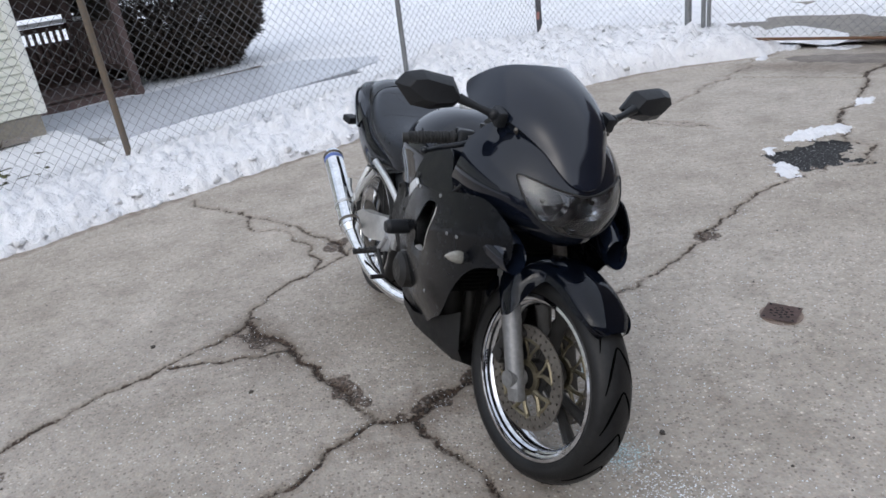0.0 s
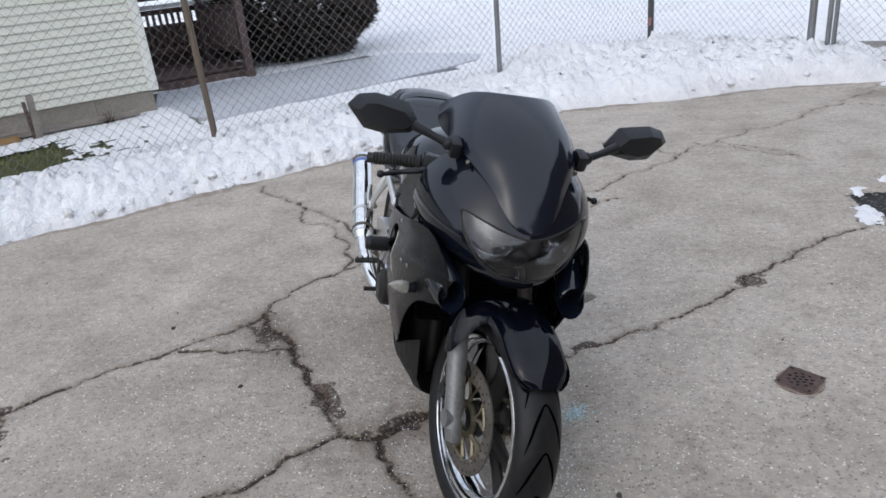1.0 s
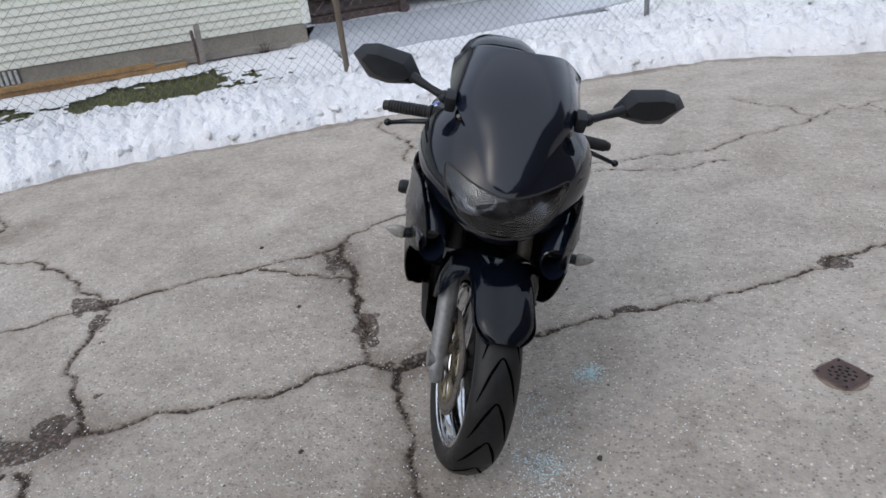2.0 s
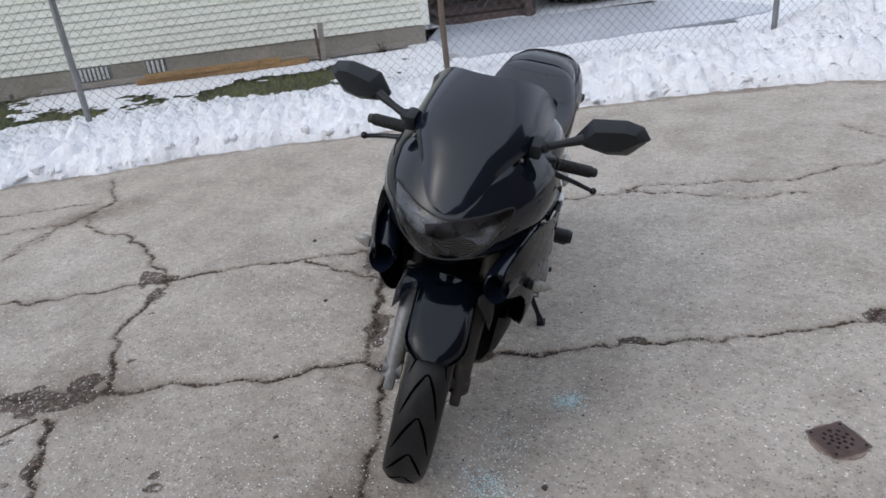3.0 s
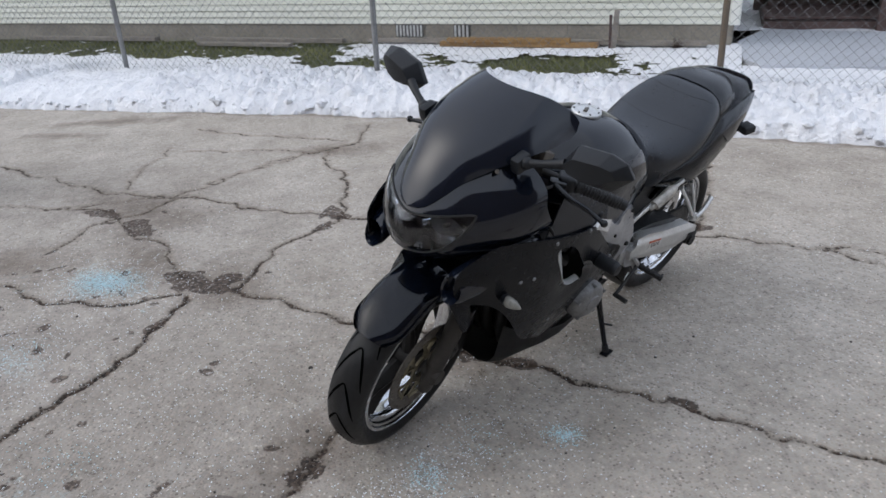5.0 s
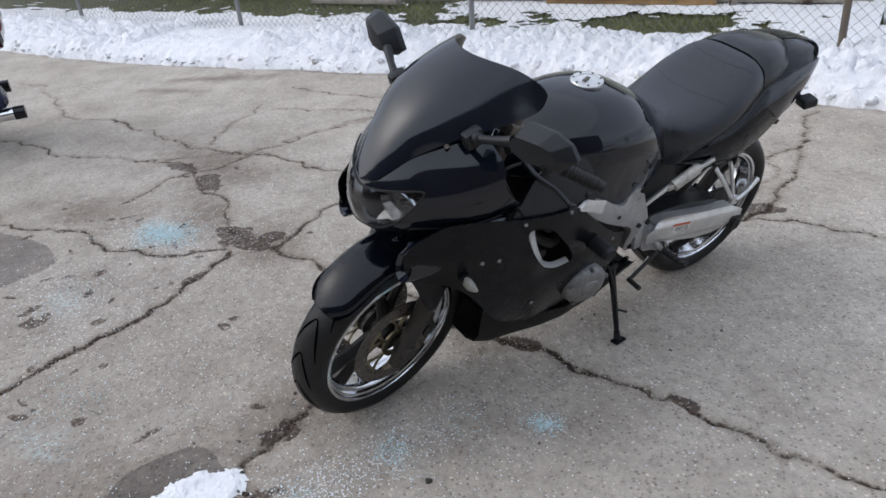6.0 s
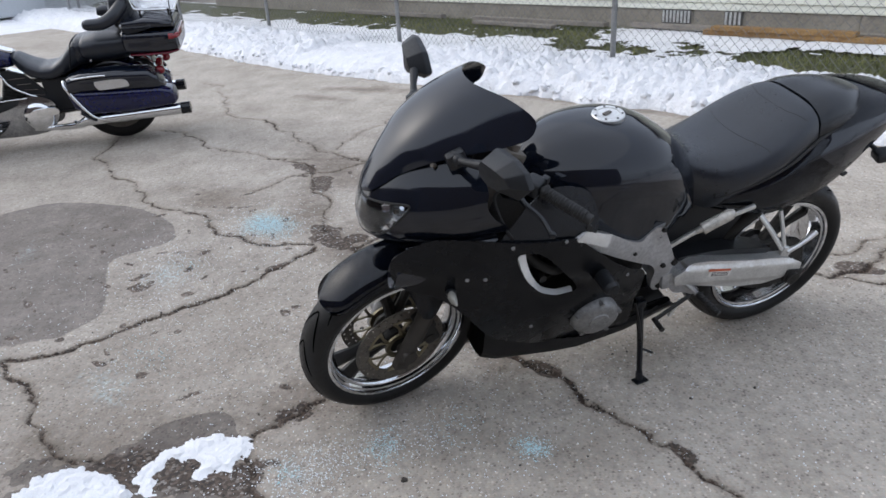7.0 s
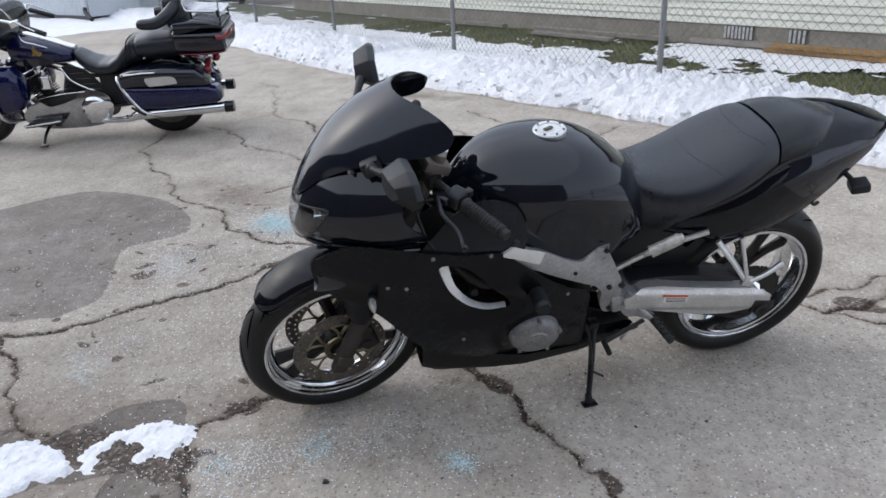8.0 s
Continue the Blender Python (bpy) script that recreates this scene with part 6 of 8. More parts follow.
for sg in (1, -1):
    bm = bm_new()
    panel(bm, fair_out, fair_y, [vent, [(0.875, 0.385), (0.845, 0.435), (0.79, 0.455), (0.735, 0.43), (0.72, 0.385), (0.74, 0.345), (0.79, 0.325), (0.85, 0.345)]] if sg > 0 else [vent], cell=0.0125, thick=0.004)
    side = part("side_fairing", bm if sg > 0 else mirror(bm), FAIR, bike, "glossy black side fairing with dust and smears", 50)
    # bright lip along the lower edge of the vent
    bm = bm_new()
    lip = spline([(1.097, 0, 0.712), (1.074, 0, 0.648), (1.039, 0, 0.596), (0.999, 0, 0.553), (0.95, 0, 0.527), (0.897, 0, 0.524)], 8)
    prev = None
    for i, q in enumerate(lip):
        t = i / (len(lip) - 1)
        w = 0.003 + 0.017 * (1 - t) ** 1.8
        y = sg * fair_y(q.x, q.z)
        up = Vector((-0.72, 0, 0.45 + 0.5 * t)).normalized()
        ring = [bm.verts.new(Vector((q.x, y + sg * 0.002, q.z))), bm.verts.new(Vector((q.x, y - sg * 0.012, q.z)) + up * w * 1.5), bm.verts.new(Vector((q.x, y - sg * 0.02, q.z)) + up * w * 1.4), bm.verts.new(Vector((q.x, y - sg * 0.004, q.z)) - up * 0.003)]
        if prev:
            for j in range(4):
                bm.faces.new((prev[j], prev[(j + 1) % 4], ring[(j + 1) % 4], ring[j]))
        prev = ring
    part("vent_trim", bm, BRIGHT, side, "bright metal crescent in the fairing vent", 50)
    # hoses behind the vent
    bm = bm_new()
    tube(bm, [(1.06, sg * 0.16, 0.68), (1.0, sg * 0.18, 0.62), (0.95, sg * 0.185, 0.585), (0.9, sg * 0.16, 0.56)], 0.016, 12, 6)
    tube(bm, [(1.02, sg * 0.17, 0.7), (0.965, sg * 0.185, 0.64), (0.92, sg * 0.16, 0.62)], 0.011, 10, 6)
    cyl(bm, (0.985, sg * 0.15, 0.57), (0.985, sg * 0.205, 0.572), 0.012, None, 12)
    part("hose", bm, RUBBER, engine, smooth=True)
    # fasteners
    for x, z in ((1.112, 0.748), (1.186, 0.66), (1.235, 0.665), (0.955, 0.735), (0.70, 0.52), (1.02, 0.42)):
        y = fair_y(x, z)
        bm = bm_new()
        cyl(bm, (x, sg * (y - 0.002), z), (x, sg * (y + 0.003), z), 0.0065, 0.005, 12)
        part("screw", bm, STEEL, side, "small bright screw", 30)
    # indicator
    bm = bm_new()
    cyl(bm, (1.272, sg * 0.215, 0.62), (1.28, sg * 0.243, 0.621), 0.015, 0.014, 14)
    ind = part("indicator", bm, PLASTIC, side, smooth=35)
    bm = bm_new()
    base, tip = Vector((1.28, sg * 0.238, 0.621)), Vector((1.28, sg * 0.292, 0.628))
    rings = []
    for t, q in ((0.0, 0.015), (0.1, 0.0185), (0.35, 0.0185), (0.65, 0.0135), (0.9, 0.006), (1.0, 0.001)):
        c = base.lerp(tip, t)
        rings.append([bm.verts.new(c + Vector((0.62 * q * math.cos(a), 0, q * math.sin(a)))) for a in [2 * math.pi * k / 16 for k in range(16)]])
    skin(bm, rings, True, True)
    part("indicator_lens", bm, INDI, side, "clear pointed indicator lens", 50)
    # ram scoop below the headlight
    bm = bm_new()
    rings = []
    for x, y, z, ry, rz in ((1.418, 0.158, 0.668, 0.034, 0.042), (1.40, 0.16, 0.672, 0.039, 0.05), (1.34, 0.176, 0.69, 0.04, 0.06), (1.24, 0.195, 0.70, 0.03, 0.065), (1.15, 0.2, 0.70, 0.02, 0.06)):
        rings.append([bm.verts.new((x - 0.012 * math.sin(a), sg * (y + ry * math.cos(a)), z + rz * math.sin(a))) for a in [2 * math.pi * j / 22 for j in range(22)]])
    inner = [[bm.verts.new((x, sg * (y + ry * math.cos(a)), z + rz * math.sin(a))) for a in [2 * math.pi * j / 22 for j in range(22)]] for x, y, z, ry, rz in ((1.414, 0.158, 0.668, 0.03, 0.037), (1.35, 0.165, 0.685, 0.024, 0.036))]
    skin(bm, list(reversed(rings)), True)
    skin(bm, [rings[0], inner[0], inner[1]], True)
    bm.faces.new(inner[1])
    part("air_scoop", bm, GLOSS, side, "rounded black air scoop", 50)

# lower pan between the side fairings
bm = bm_new()
rings = []
for x, w, z0, z1 in ((1.13, 0.15, 0.2, 0.39), (1.08, 0.166, 0.19, 0.36), (1.0, 0.172, 0.187, 0.322), (0.9, 0.178, 0.184, 0.28), (0.8, 0.172, 0.178, 0.25), (0.6, 0.135, 0.17, 0.215), (0.44, 0.09, 0.172, 0.2), (0.36, 0.075, 0.18, 0.2)):
    rings.append([bm.verts.new((x, y, z)) for y, z in ((-w, z1), (-w * 0.95, z0 + 0.3 * (z1 - z0)), (-w * 0.82, z0 + 0.08 * (z1 - z0)), (-w * 0.55, z0 - 0.004), (0, z0 - 0.01), (w * 0.55, z0 - 0.004), (w * 0.82, z0 + 0.08 * (z1 - z0)), (w * 0.95, z0 + 0.3 * (z1 - z0)), (w, z1))])
skin(bm, rings, False)
bmesh.ops.solidify(bm, geom=bm.faces[:], thickness=0.004)
part("belly_pan", bm, material("scuffed_grey_plastic", (0.035, 0.035, 0.036), 0.5, vary=0.35, scale=6, fine=40), bike, "scuffed dark grey belly pan", 50)

# nose cowl: level slices, each an ellipse at the front with straight flanks
COWL_W = curve1([(0.69, 0.085), (0.705, 0.125), (0.73, 0.168), (0.77, 0.208), (0.82, 0.232), (0.87, 0.238), (0.92, 0.224), (0.96, 0.196), (1.0, 0.168), (1.03, 0.155)])
COWL_N = curve1([(0.69, 1.405), (0.705, 1.437), (0.73, 1.462), (0.77, 1.472), (0.82, 1.462), (0.86, 1.444), (0.9, 1.42), (0.94, 1.392), (0.98, 1.356), (1.02, 1.315)])
COWL_E = curve1([(0.69, 1.25), (0.74, 1.12), (0.8, 1.12), (0.84, 1.16), (0.88, 1.185), (0.92, 1.18), (0.96, 1.19), (1.0, 1.22), (1.03, 1.25)])


def cowl_x(y, z):
    t = min(1, abs(y) / COWL_W(z))
    return COWL_N(z) - 0.29 * (1 - math.sqrt(1 - t * t))


EDGE = spline([(1.453, 0.0, 0.848), (1.449, 0.024, 0.852), (1.436, 0.05, 0.868), (1.405, 0.075, 0.9), (1.368, 0.096, 0.933), (1.30, 0.138, 0.976), (1.22, 0.166, 1.0), (1.14, 0.177, 1.009), (1.08, 0.18, 1.018), (1.052, 0.18, 1.034), (1.043, 0.178, 1.06)], 5)
MIDL = spline([(1.455, 0, 0.848), (1.449, 0, 0.86), (1.437, 0, 0.885), (1.414, 0, 0.928), (1.385, 0, 0.97), (1.34, 0, 1.022), (1.27, 0, 1.077), (1.19, 0, 1.119), (1.13, 0, 1.14), (1.075, 0, 1.148), (1.03, 0, 1.15)], 5)


def edge_z(y):
    y = abs(y)
    for a, b in zip(EDGE, EDGE[1:]):
        if a.y <= y <= b.y:
            return a.z + (b.z - a.z) * (y - a.y) / (b.y - a.y + 1e-9)
    return 1.2


LENS = [(0.0, 0.838), (0.035, 0.843), (0.08, 0.854), (0.12, 0.866), (0.15, 0.874), (0.157, 0.864), (0.147, 0.825), (0.125, 0.788), (0.098, 0.762), (0.06, 0.743), (0.0, 0.735), (-0.06, 0.743), (-0.098, 0.762), (-0.125, 0.788), (-0.147, 0.825), (-0.157, 0.864), (-0.15, 0.874), (-0.12, 0.866), (-0.08, 0.854), (-0.035, 0.843)]
lens_line = [(q.x, q.y) for q in spline([(*o, 0) for o in LENS], 5, True)]
bm = bm_new()
rings = []
for i in range(47):
    z = 0.69 + 0.34 * i / 46
    W, N, E = COWL_W(z), COWL_N(z), COWL_E(z)
    pts = []
    for j in range(-28, 29):
        s = j / 28
        a = max(-1, min(1, s / 0.8)) * math.pi / 2
        x, y = N - 0.29 * (1 - math.cos(a)), W * math.sin(a)
        if x < E:
            x = E
            y = math.copysign(W * math.sqrt(max(0, 1 - (1 - (N - E) / 0.29) ** 2)), s)
        elif abs(s) > 0.8:
            x = N - 0.29 + (E - N + 0.29) * (abs(s) - 0.8) / 0.2
        pts.append(bm.verts.new((x, y, z)))
    rings.append(pts)
skin(bm, rings, False)
bm.faces.ensure_lookup_table()
dead = []
for f in bm.faces:
    c = f.calc_center_median()
    if c.x > 1.2 and inside((c.y, c.z), lens_line) and nearest((c.y, c.z), lens_line)[1] > 0.002:
        dead.append(f)
    elif c.z > edge_z(c.y) + 0.03 and c.x > 1.1:
        dead.append(f)
bmesh.ops.delete(bm, geom=dead, context="FACES")
bmesh.ops.remove_doubles(bm, verts=bm.verts[:], dist=0.0004)
bmesh.ops.solidify(bm, geom=bm.faces[:], thickness=0.004)
cowl = part("nose_cowl", bm, COWL, bike, "glossy black nose cowl", 50)
bm = bm_new()
panel(bm, LENS, lambda u, v: cowl_x(u, v) + 0.002, cell=0.009, thick=0.004)
for v in bm.verts:
    v.co = Vector((v.co.y, v.co.x, v.co.z))
light = part("headlight", bm, SMOKE, bike, "smoked twin headlight lens", 60)
bm = bm_new()
tube(bm, [(cowl_x(y, z) + 0.001, y, z) for y, z in lens_line] + [(cowl_x(*lens_line[0]) + 0.001, *lens_line[0])], 0.0028, 6, smooth=False)
part("gasket", bm, RUBBER, light, "black gasket round the lens", True)
for sg in (1, -1):
    bm = bm_new()
    rings = []
    for k, (q, x) in enumerate(((0.006, 1.335), (0.03, 1.345), (0.045, 1.37), (0.052, 1.405))):
        rings.append([bm.verts.new((x - 0.06 * abs(q / 0.05) * max(0, math.cos(a)) * 0.5, sg * (0.072 + q * 1.15 * math.cos(a)), 0.803 + q * 0.85 * math.sin(a))) for a in [2 * math.pi * j / 20 for j in range(20)]])
    skin(bm, rings, True)
    bm.faces.new(rings[0])
    part("reflector", bm, REFLECTOR, light, "silvery reflector bowl", 50)
    bm = bm_new()
    cyl(bm, (1.335, sg * 0.072, 0.803), (1.385, sg * 0.072, 0.803), 0.005, 0.006, 14)
    part("bulb", bm, DULL, light, smooth=True)
bm = bm_new()
panel(bm, [(-0.15, 0.862), (0, 0.86), (0.15, 0.862), (0.13, 0.79), (0.08, 0.745), (0, 0.735), (-0.08, 0.745), (-0.13, 0.79)], lambda u, v: cowl_x(u, v) - 0.085, cell=0.014, thick=0.004)
for v in bm.verts:
    v.co = Vector((v.co.y, v.co.x, v.co.z))
part("housing", bm, material("grey_lamp_housing", (0.11, 0.112, 0.116), 0.22, metal=0.7, vary=0.3, scale=14, fine=60), light, smooth=50)

# screen
bm = bm_new()
rings = []
ROWS = 44


def along(line, u):
    k = min(int(u * (len(line) - 1)), len(line) - 2)
    return line[k].lerp(line[k + 1], u * (len(line) - 1) - k)


for i in range(ROWS + 1):
    ring = []
    for j in range(-16, 17):
        v = j / 16
        u = i / ROWS * (0.735 + 0.265 * abs(v) ** 2.4)
        m0, e0 = along(MIDL, u), along(EDGE, u)
        k = 0.4 * v * v + 0.6 * abs(v) ** 4.5
        y, z = e0.y * v, m0.z + (e0.z - m0.z) * k
        x = m0.x + (e0.x - m0.x) * k
        if z < 1.02 and abs(y) < COWL_W(z):
            x = max(x, cowl_x(y, z) + 0.0015)
        ring.append(bm.verts.new((x + 0.002, y, z + 0.003)))
    rings.append(ring)
skin(bm, rings, False)
bmesh.ops.remove_doubles(bm, verts=bm.verts[:], dist=0.0006)
bmesh.ops.solidify(bm, geom=bm.faces[:], thickness=0.004)
screen = part("windscreen", bm, SCREEN, bike, "windscreen painted semi-gloss black", 60)
for sg in (1, -1):
    for x, y, z in ((1.378, 0.077, 0.926), (1.298, 0.139, 0.972)):
        bm = bm_new()
        cyl(bm, (x - 0.004, sg * (y - 0.003), z - 0.003), (x + 0.006, sg * (y + 0.004), z + 0.004), 0.006, 0.005, 12)
        part("screw", bm, DULL, screen, "dull screw head", 30)
# inner dash behind the screen
bm = bm_new()
box(bm, (0.06, 0.24, 0.1), (1.21, 0, 0.93), (0, 30, 0), 0.02, 3)
box(bm, (0.12, 0.3, 0.03), (1.24, 0, 0.86), (0, 20, 0), 0.008)
part("dashboard", bm, PLASTIC, bike, smooth=35)

# mirrors
for sg in (1, -1):
    bm = bm_new()
    box(bm, (0.05, 0.03, 0.045), (1.25, sg * 0.168, 0.998), (0, 20, 0), 0.01, 2)
    ball(bm, (1.25, sg * 0.185, 1.004), 0.017, 14)
    tube(bm, [(1.25, sg * 0.185, 1.004), (1.24, sg * 0.225, 1.018), (1.222, sg * 0.275, 1.036)], [0.012, 0.0095, 0.014], 12, 6)
    mir = part("mirror", bm, PLASTIC, bike, "angular matte black mirror on a short stalk", 40)
    bm = bm_new()
    # the head is a faceted shell: back ridge, rim towards the rider
    rim = [(1.19, 0.252, 1.03), (1.196, 0.285, 1.086), (1.192, 0.37, 1.099), (1.185, 0.413, 1.09), (1.18, 0.438, 1.06), (1.182, 0.392, 1.006), (1.186, 0.34, 0.998), (1.19, 0.275, 1.008)]
    ridge = [(1.236, 0.276, 1.038), (1.24, 0.3, 1.066), (1.234, 0.368, 1.078), (1.224, 0.396, 1.074), (1.216, 0.41, 1.055), (1.228, 0.372, 1.028), (1.236, 0.335, 1.021), (1.24, 0.296, 1.025)]
    back = [(1.172, 0.256, 1.03), (1.177, 0.289, 1.081), (1.174, 0.369, 1.094), (1.169, 0.409, 1.085), (1.164, 0.431, 1.06), (1.166, 0.389, 1.011), (1.169, 0.34, 1.003), (1.172, 0.279, 1.013)]
    rr = [[bm.verts.new((x, sg * y, z)) for x, y, z in ring] for ring in (back, rim, ridge)]
    skin(bm, rr, True, True)
    bmesh.ops.bevel(bm, geom=bm.edges[:], offset=0.003, segments=2, affect="EDGES", profile=0.6)
    part("mirror_head", bm, PLASTIC, mir, smooth=30)
    bm = bm_new()
    bm.faces.new([bm.verts.new((x - 0.002, sg * (0.345 + (y - 0.345) * 0.9), 1.045 + (z - 1.045) * 0.88)) for x, y, z in back])
    bmesh.ops.solidify(bm, geom=bm.faces[:], thickness=0.002)
    part("mirror_glass", bm, CHROME, mir, "mirror glass")

# inner cover panels between fairing and tank
for sg in (1, -1):
    bm = bm_new()
    panel(bm, [(1.14, 0.752), (1.10, 0.795), (1.04, 0.845), (0.985, 0.868), (0.93, 0.866), (0.875, 0.845), (0.85, 0.79), (0.858, 0.735), (0.92, 0.722), (1.03, 0.742)], lambda x, z: 0.238 - 0.42 * max(0, z - 0.735), thick=0.004, cell=0.0125)
    cov = part("inner_cover", bm if sg > 0 else mirror(bm), SATIN if sg > 0 else FAIR, bike, "satin black inner fairing cover", 50)
    bm = bm_new()
    cyl(bm, (0.88, sg * 0.226, 0.752), (0.88, sg * 0.236, 0.752), 0.011, 0.009, 14)
    part("plug", bm, RUBBER, cov, smooth=30)

# tank
TANK = ((1.06, 0.805, 0.05, 0.77), (1.035, 0.843, 0.075, 0.77), (1.005, 0.872, 0.1, 0.77), (0.975, 0.898, 0.125, 0.765), (0.94, 0.92, 0.152, 0.755), (0.88, 0.943, 0.182, 0.71), (0.82, 0.953, 0.2, 0.665), (0.75, 0.955, 0.208, 0.625), (0.68, 0.949, 0.207, 0.6), (0.62, 0.933, 0.198, 0.595), (0.56, 0.903, 0.182, 0.605), (0.51, 0.866, 0.162, 0.625), (0.475, 0.828, 0.145, 0.65), (0.462, 0.795, 0.138, 0.67))
tank_f = [curve1([(t[0], t[k]) for t in reversed(TANK)]) for k in (1, 2, 3)]


def tank_ring(x):
    top, w, low = (f(x) for f in tank_f)
    h = top - low
    knee = max(0, min(1, (0.84 - x) / 0.14))
    half = [(0, top), (0.35 * w, top - 0.006), (0.62 * w, top - 0.026), (0.84 * w, top - 0.06), (0.965 * w, top - 0.105), (w, top - 0.14), (w * (0.99 - 0.02 * knee), top - 0.168), (w * (0.975 - 0.05 * knee), top - 0.205), (w * (0.955 - 0.07 * knee), top - 0.255 if h > 0.265 else low + 0.02), (w * (0.93 - 0.08 * knee), low)]
    half = [(y, max(z, low + 0.001 * i)) for i, (y, z) in enumerate(reversed(half))]
    half.reverse()
    line = spline([(0, y, z) for y, z in half], 4)
    return [(x, -q.y, q.z) for q in reversed(line[1:])] + [(x, q.y, q.z) for q in line]


bm = bm_new()
N = 40
rings = [[bm.verts.new(p) for p in tank_ring(0.462 + (1.06 - 0.462) * i / N)] for i in range(N + 1)]
skin(bm, rings, False)
bm.faces.new(rings[0])
bm.faces.new(list(reversed(rings[-1])))
tank = part("fuel_tank", bm, COWL, bike, "glossy black fuel tank", 60)
CAP = pose(0.729, 0.0, 0.9555, 0, 3.5)
bm = bm_new()
lathe(bm, [(0.001, 0.0), (0.03, 0.0), (0.0305, -0.0015), (0.033, -0.0015), (0.0335, 0.001), (0.045, 0.001), (0.0475, -0.002), (0.0475, -0.02), (0.001, -0.02)], 40)
bmesh.ops.rotate(bm, verts=bm.verts[:], cent=(0, 0, 0), matrix=Matrix.Rotation(radians(90), 3, "X"))
cap = part("fuel_cap", bm, ALLOY, tank, "round silver fuel cap", 30, CAP @ pose(0, 0, 0.006))
bm = bm_new()
cyl(bm, (0.0395, 0, 0), (0.0395, 0, 0.003), 0.0032, None, 10)
screw = part("cap_screw", bm, DARK, cap, smooth=30)
for k in range(1, 7):
    ob = new("cap_screw", screw.data)
    ob.parent = cap
    ob.matrix_basis = pose(0, 0, 0, 0, 0, 360 * k / 7)
bm = bm_new()
box(bm, (0.028, 0.012, 0.005), (0.004, 0, 0.002), (0, 0, 20), 0.002)
part("key_flap", bm, DULL, cap)
# seat
SEAT = ((0.50, 0.845, 0.105, 0.70), (0.46, 0.826, 0.13, 0.675), (0.41, 0.822, 0.155, 0.66), (0.35, 0.83, 0.172, 0.69), (0.28, 0.853, 0.182, 0.725), (0.21, 0.888, 0.182, 0.752), (0.15, 0.918, 0.172, 0.775), (0.11, 0.934, 0.162, 0.81), (0.085, 0.938, 0.154, 0.835))


def pad(rows, square, n):
    fs = [curve1([(t[0], t[k]) for t in reversed(rows)]) for k in (1, 2, 3)]
    bm = bm_new()
    x0, x1 = rows[-1][0], rows[0][0]
    rings = []
    for i in range(n + 1):
        x = x0 + (x1 - x0) * i / n
        top, w, low = (f(x) for f in fs)
        half = [(0, top), (0.4 * w, top - 0.002), (0.7 * w, top - 0.012 - 0.01 * square), (0.9 * w, top - 0.036), (w, top - 0.075), (w * 0.97, (top - 0.085 + low) / 2), (w * 0.9, low)]
        half = [(y, max(z, low + 0.002 * (6 - j))) for j, (y, z) in enumerate(half)]
        line = spline([(0, y, z) for y, z in half], 4)
        rings.append([bm.verts.new((x, -q.y, q.z)) for q in reversed(line[1:])] + [bm.verts.new((x, q.y, q.z)) for q in line])
    skin(bm, rings, False)
    bm.faces.new(rings[0])
    bm.faces.new(list(reversed(rings[-1])))
    return bm


seat = part("seat", pad(SEAT, 0, 34), VINYL, bike, "black vinyl rider's seat", 60)
sf = [curve1([(t[0], t[k]) for t in reversed(SEAT)]) for k in (1, 2, 3)]


def seat_z(x, y):
    top, w, low = (f(x) for f in sf)
    return curve1([(0, top), (0.4 * w, top - 0.002), (0.7 * w, top - 0.012), (0.9 * w, top - 0.036), (w, top - 0.075)])(abs(y))


# stitched seams across the dished seat
for line in ([(0.25, -0.16), (0.285, -0.08), (0.295, 0.0), (0.285, 0.08), (0.25, 0.16)], [(0.125, -0.13), (0.15, -0.07), (0.155, 0.0), (0.15, 0.07), (0.125, 0.13)]):
    bm = bm_new()
    tube(bm, [(q.x, q.y, seat_z(q.x, q.y) - 0.0001) for q in spline([(*p, 0) for p in line], 5)], 0.0007, 6, smooth=False)
    part("seam", bm, RUBBER, seat, "stitched seam", True)
REAR = ((0.078, 0.942, 0.152, 0.84), (0.03, 0.952, 0.15, 0.865), (-0.04, 0.955, 0.138, 0.885), (-0.1, 0.948, 0.115, 0.9), (-0.15, 0.936, 0.08, 0.905), (-0.175, 0.924, 0.04, 0.905))
part("pillion_pad", pad(REAR, 0.3, 20), SATIN, bike, "smooth black pillion pad", 60)

# tail
TAIL = ((0.44, 0.70, 0.12, 0.655), (0.38, 0.715, 0.15, 0.64), (0.30, 0.755, 0.172, 0.622), (0.2, 0.80, 0.186, 0.596), (0.1, 0.86, 0.186, 0.60), (0.0, 0.905, 0.18, 0.628), (-0.08, 0.928, 0.17, 0.672), (-0.16, 0.932, 0.152, 0.735), (-0.24, 0.925, 0.122, 0.802), (-0.31, 0.912, 0.082, 0.852), (-0.355, 0.897, 0.04, 0.875))
tf = [curve1([(t[0], t[k]) for t in reversed(TAIL)]) for k in (1, 2, 3)]
bm = bm_new()
rings = []
for i in range(41):
    x = -0.355 + (0.44 + 0.355) * i / 40
    top, w, low = (f(x) for f in tf)
    h = top - low
    half = [(0, top), (0.5 * w, top - 0.02 * h), (0.8 * w, top - 0.1 * h), (0.96 * w, top - 0.26 * h), (w, top - 0.42 * h), (0.985 * w, top - 0.6 * h), (0.93 * w, top - 0.8 * h), (0.84 * w, low + 0.04 * h), (0.78 * w, low)]
    line = spline([(0, y, z) for y, z in half], 3)
    rings.append([bm.verts.new((x, -q.y, q.z)) for q in reversed(line[1:])] + [bm.verts.new((x, q.y, q.z)) for q in line])
skin(bm, rings, False)
bm.faces.new(rings[0])
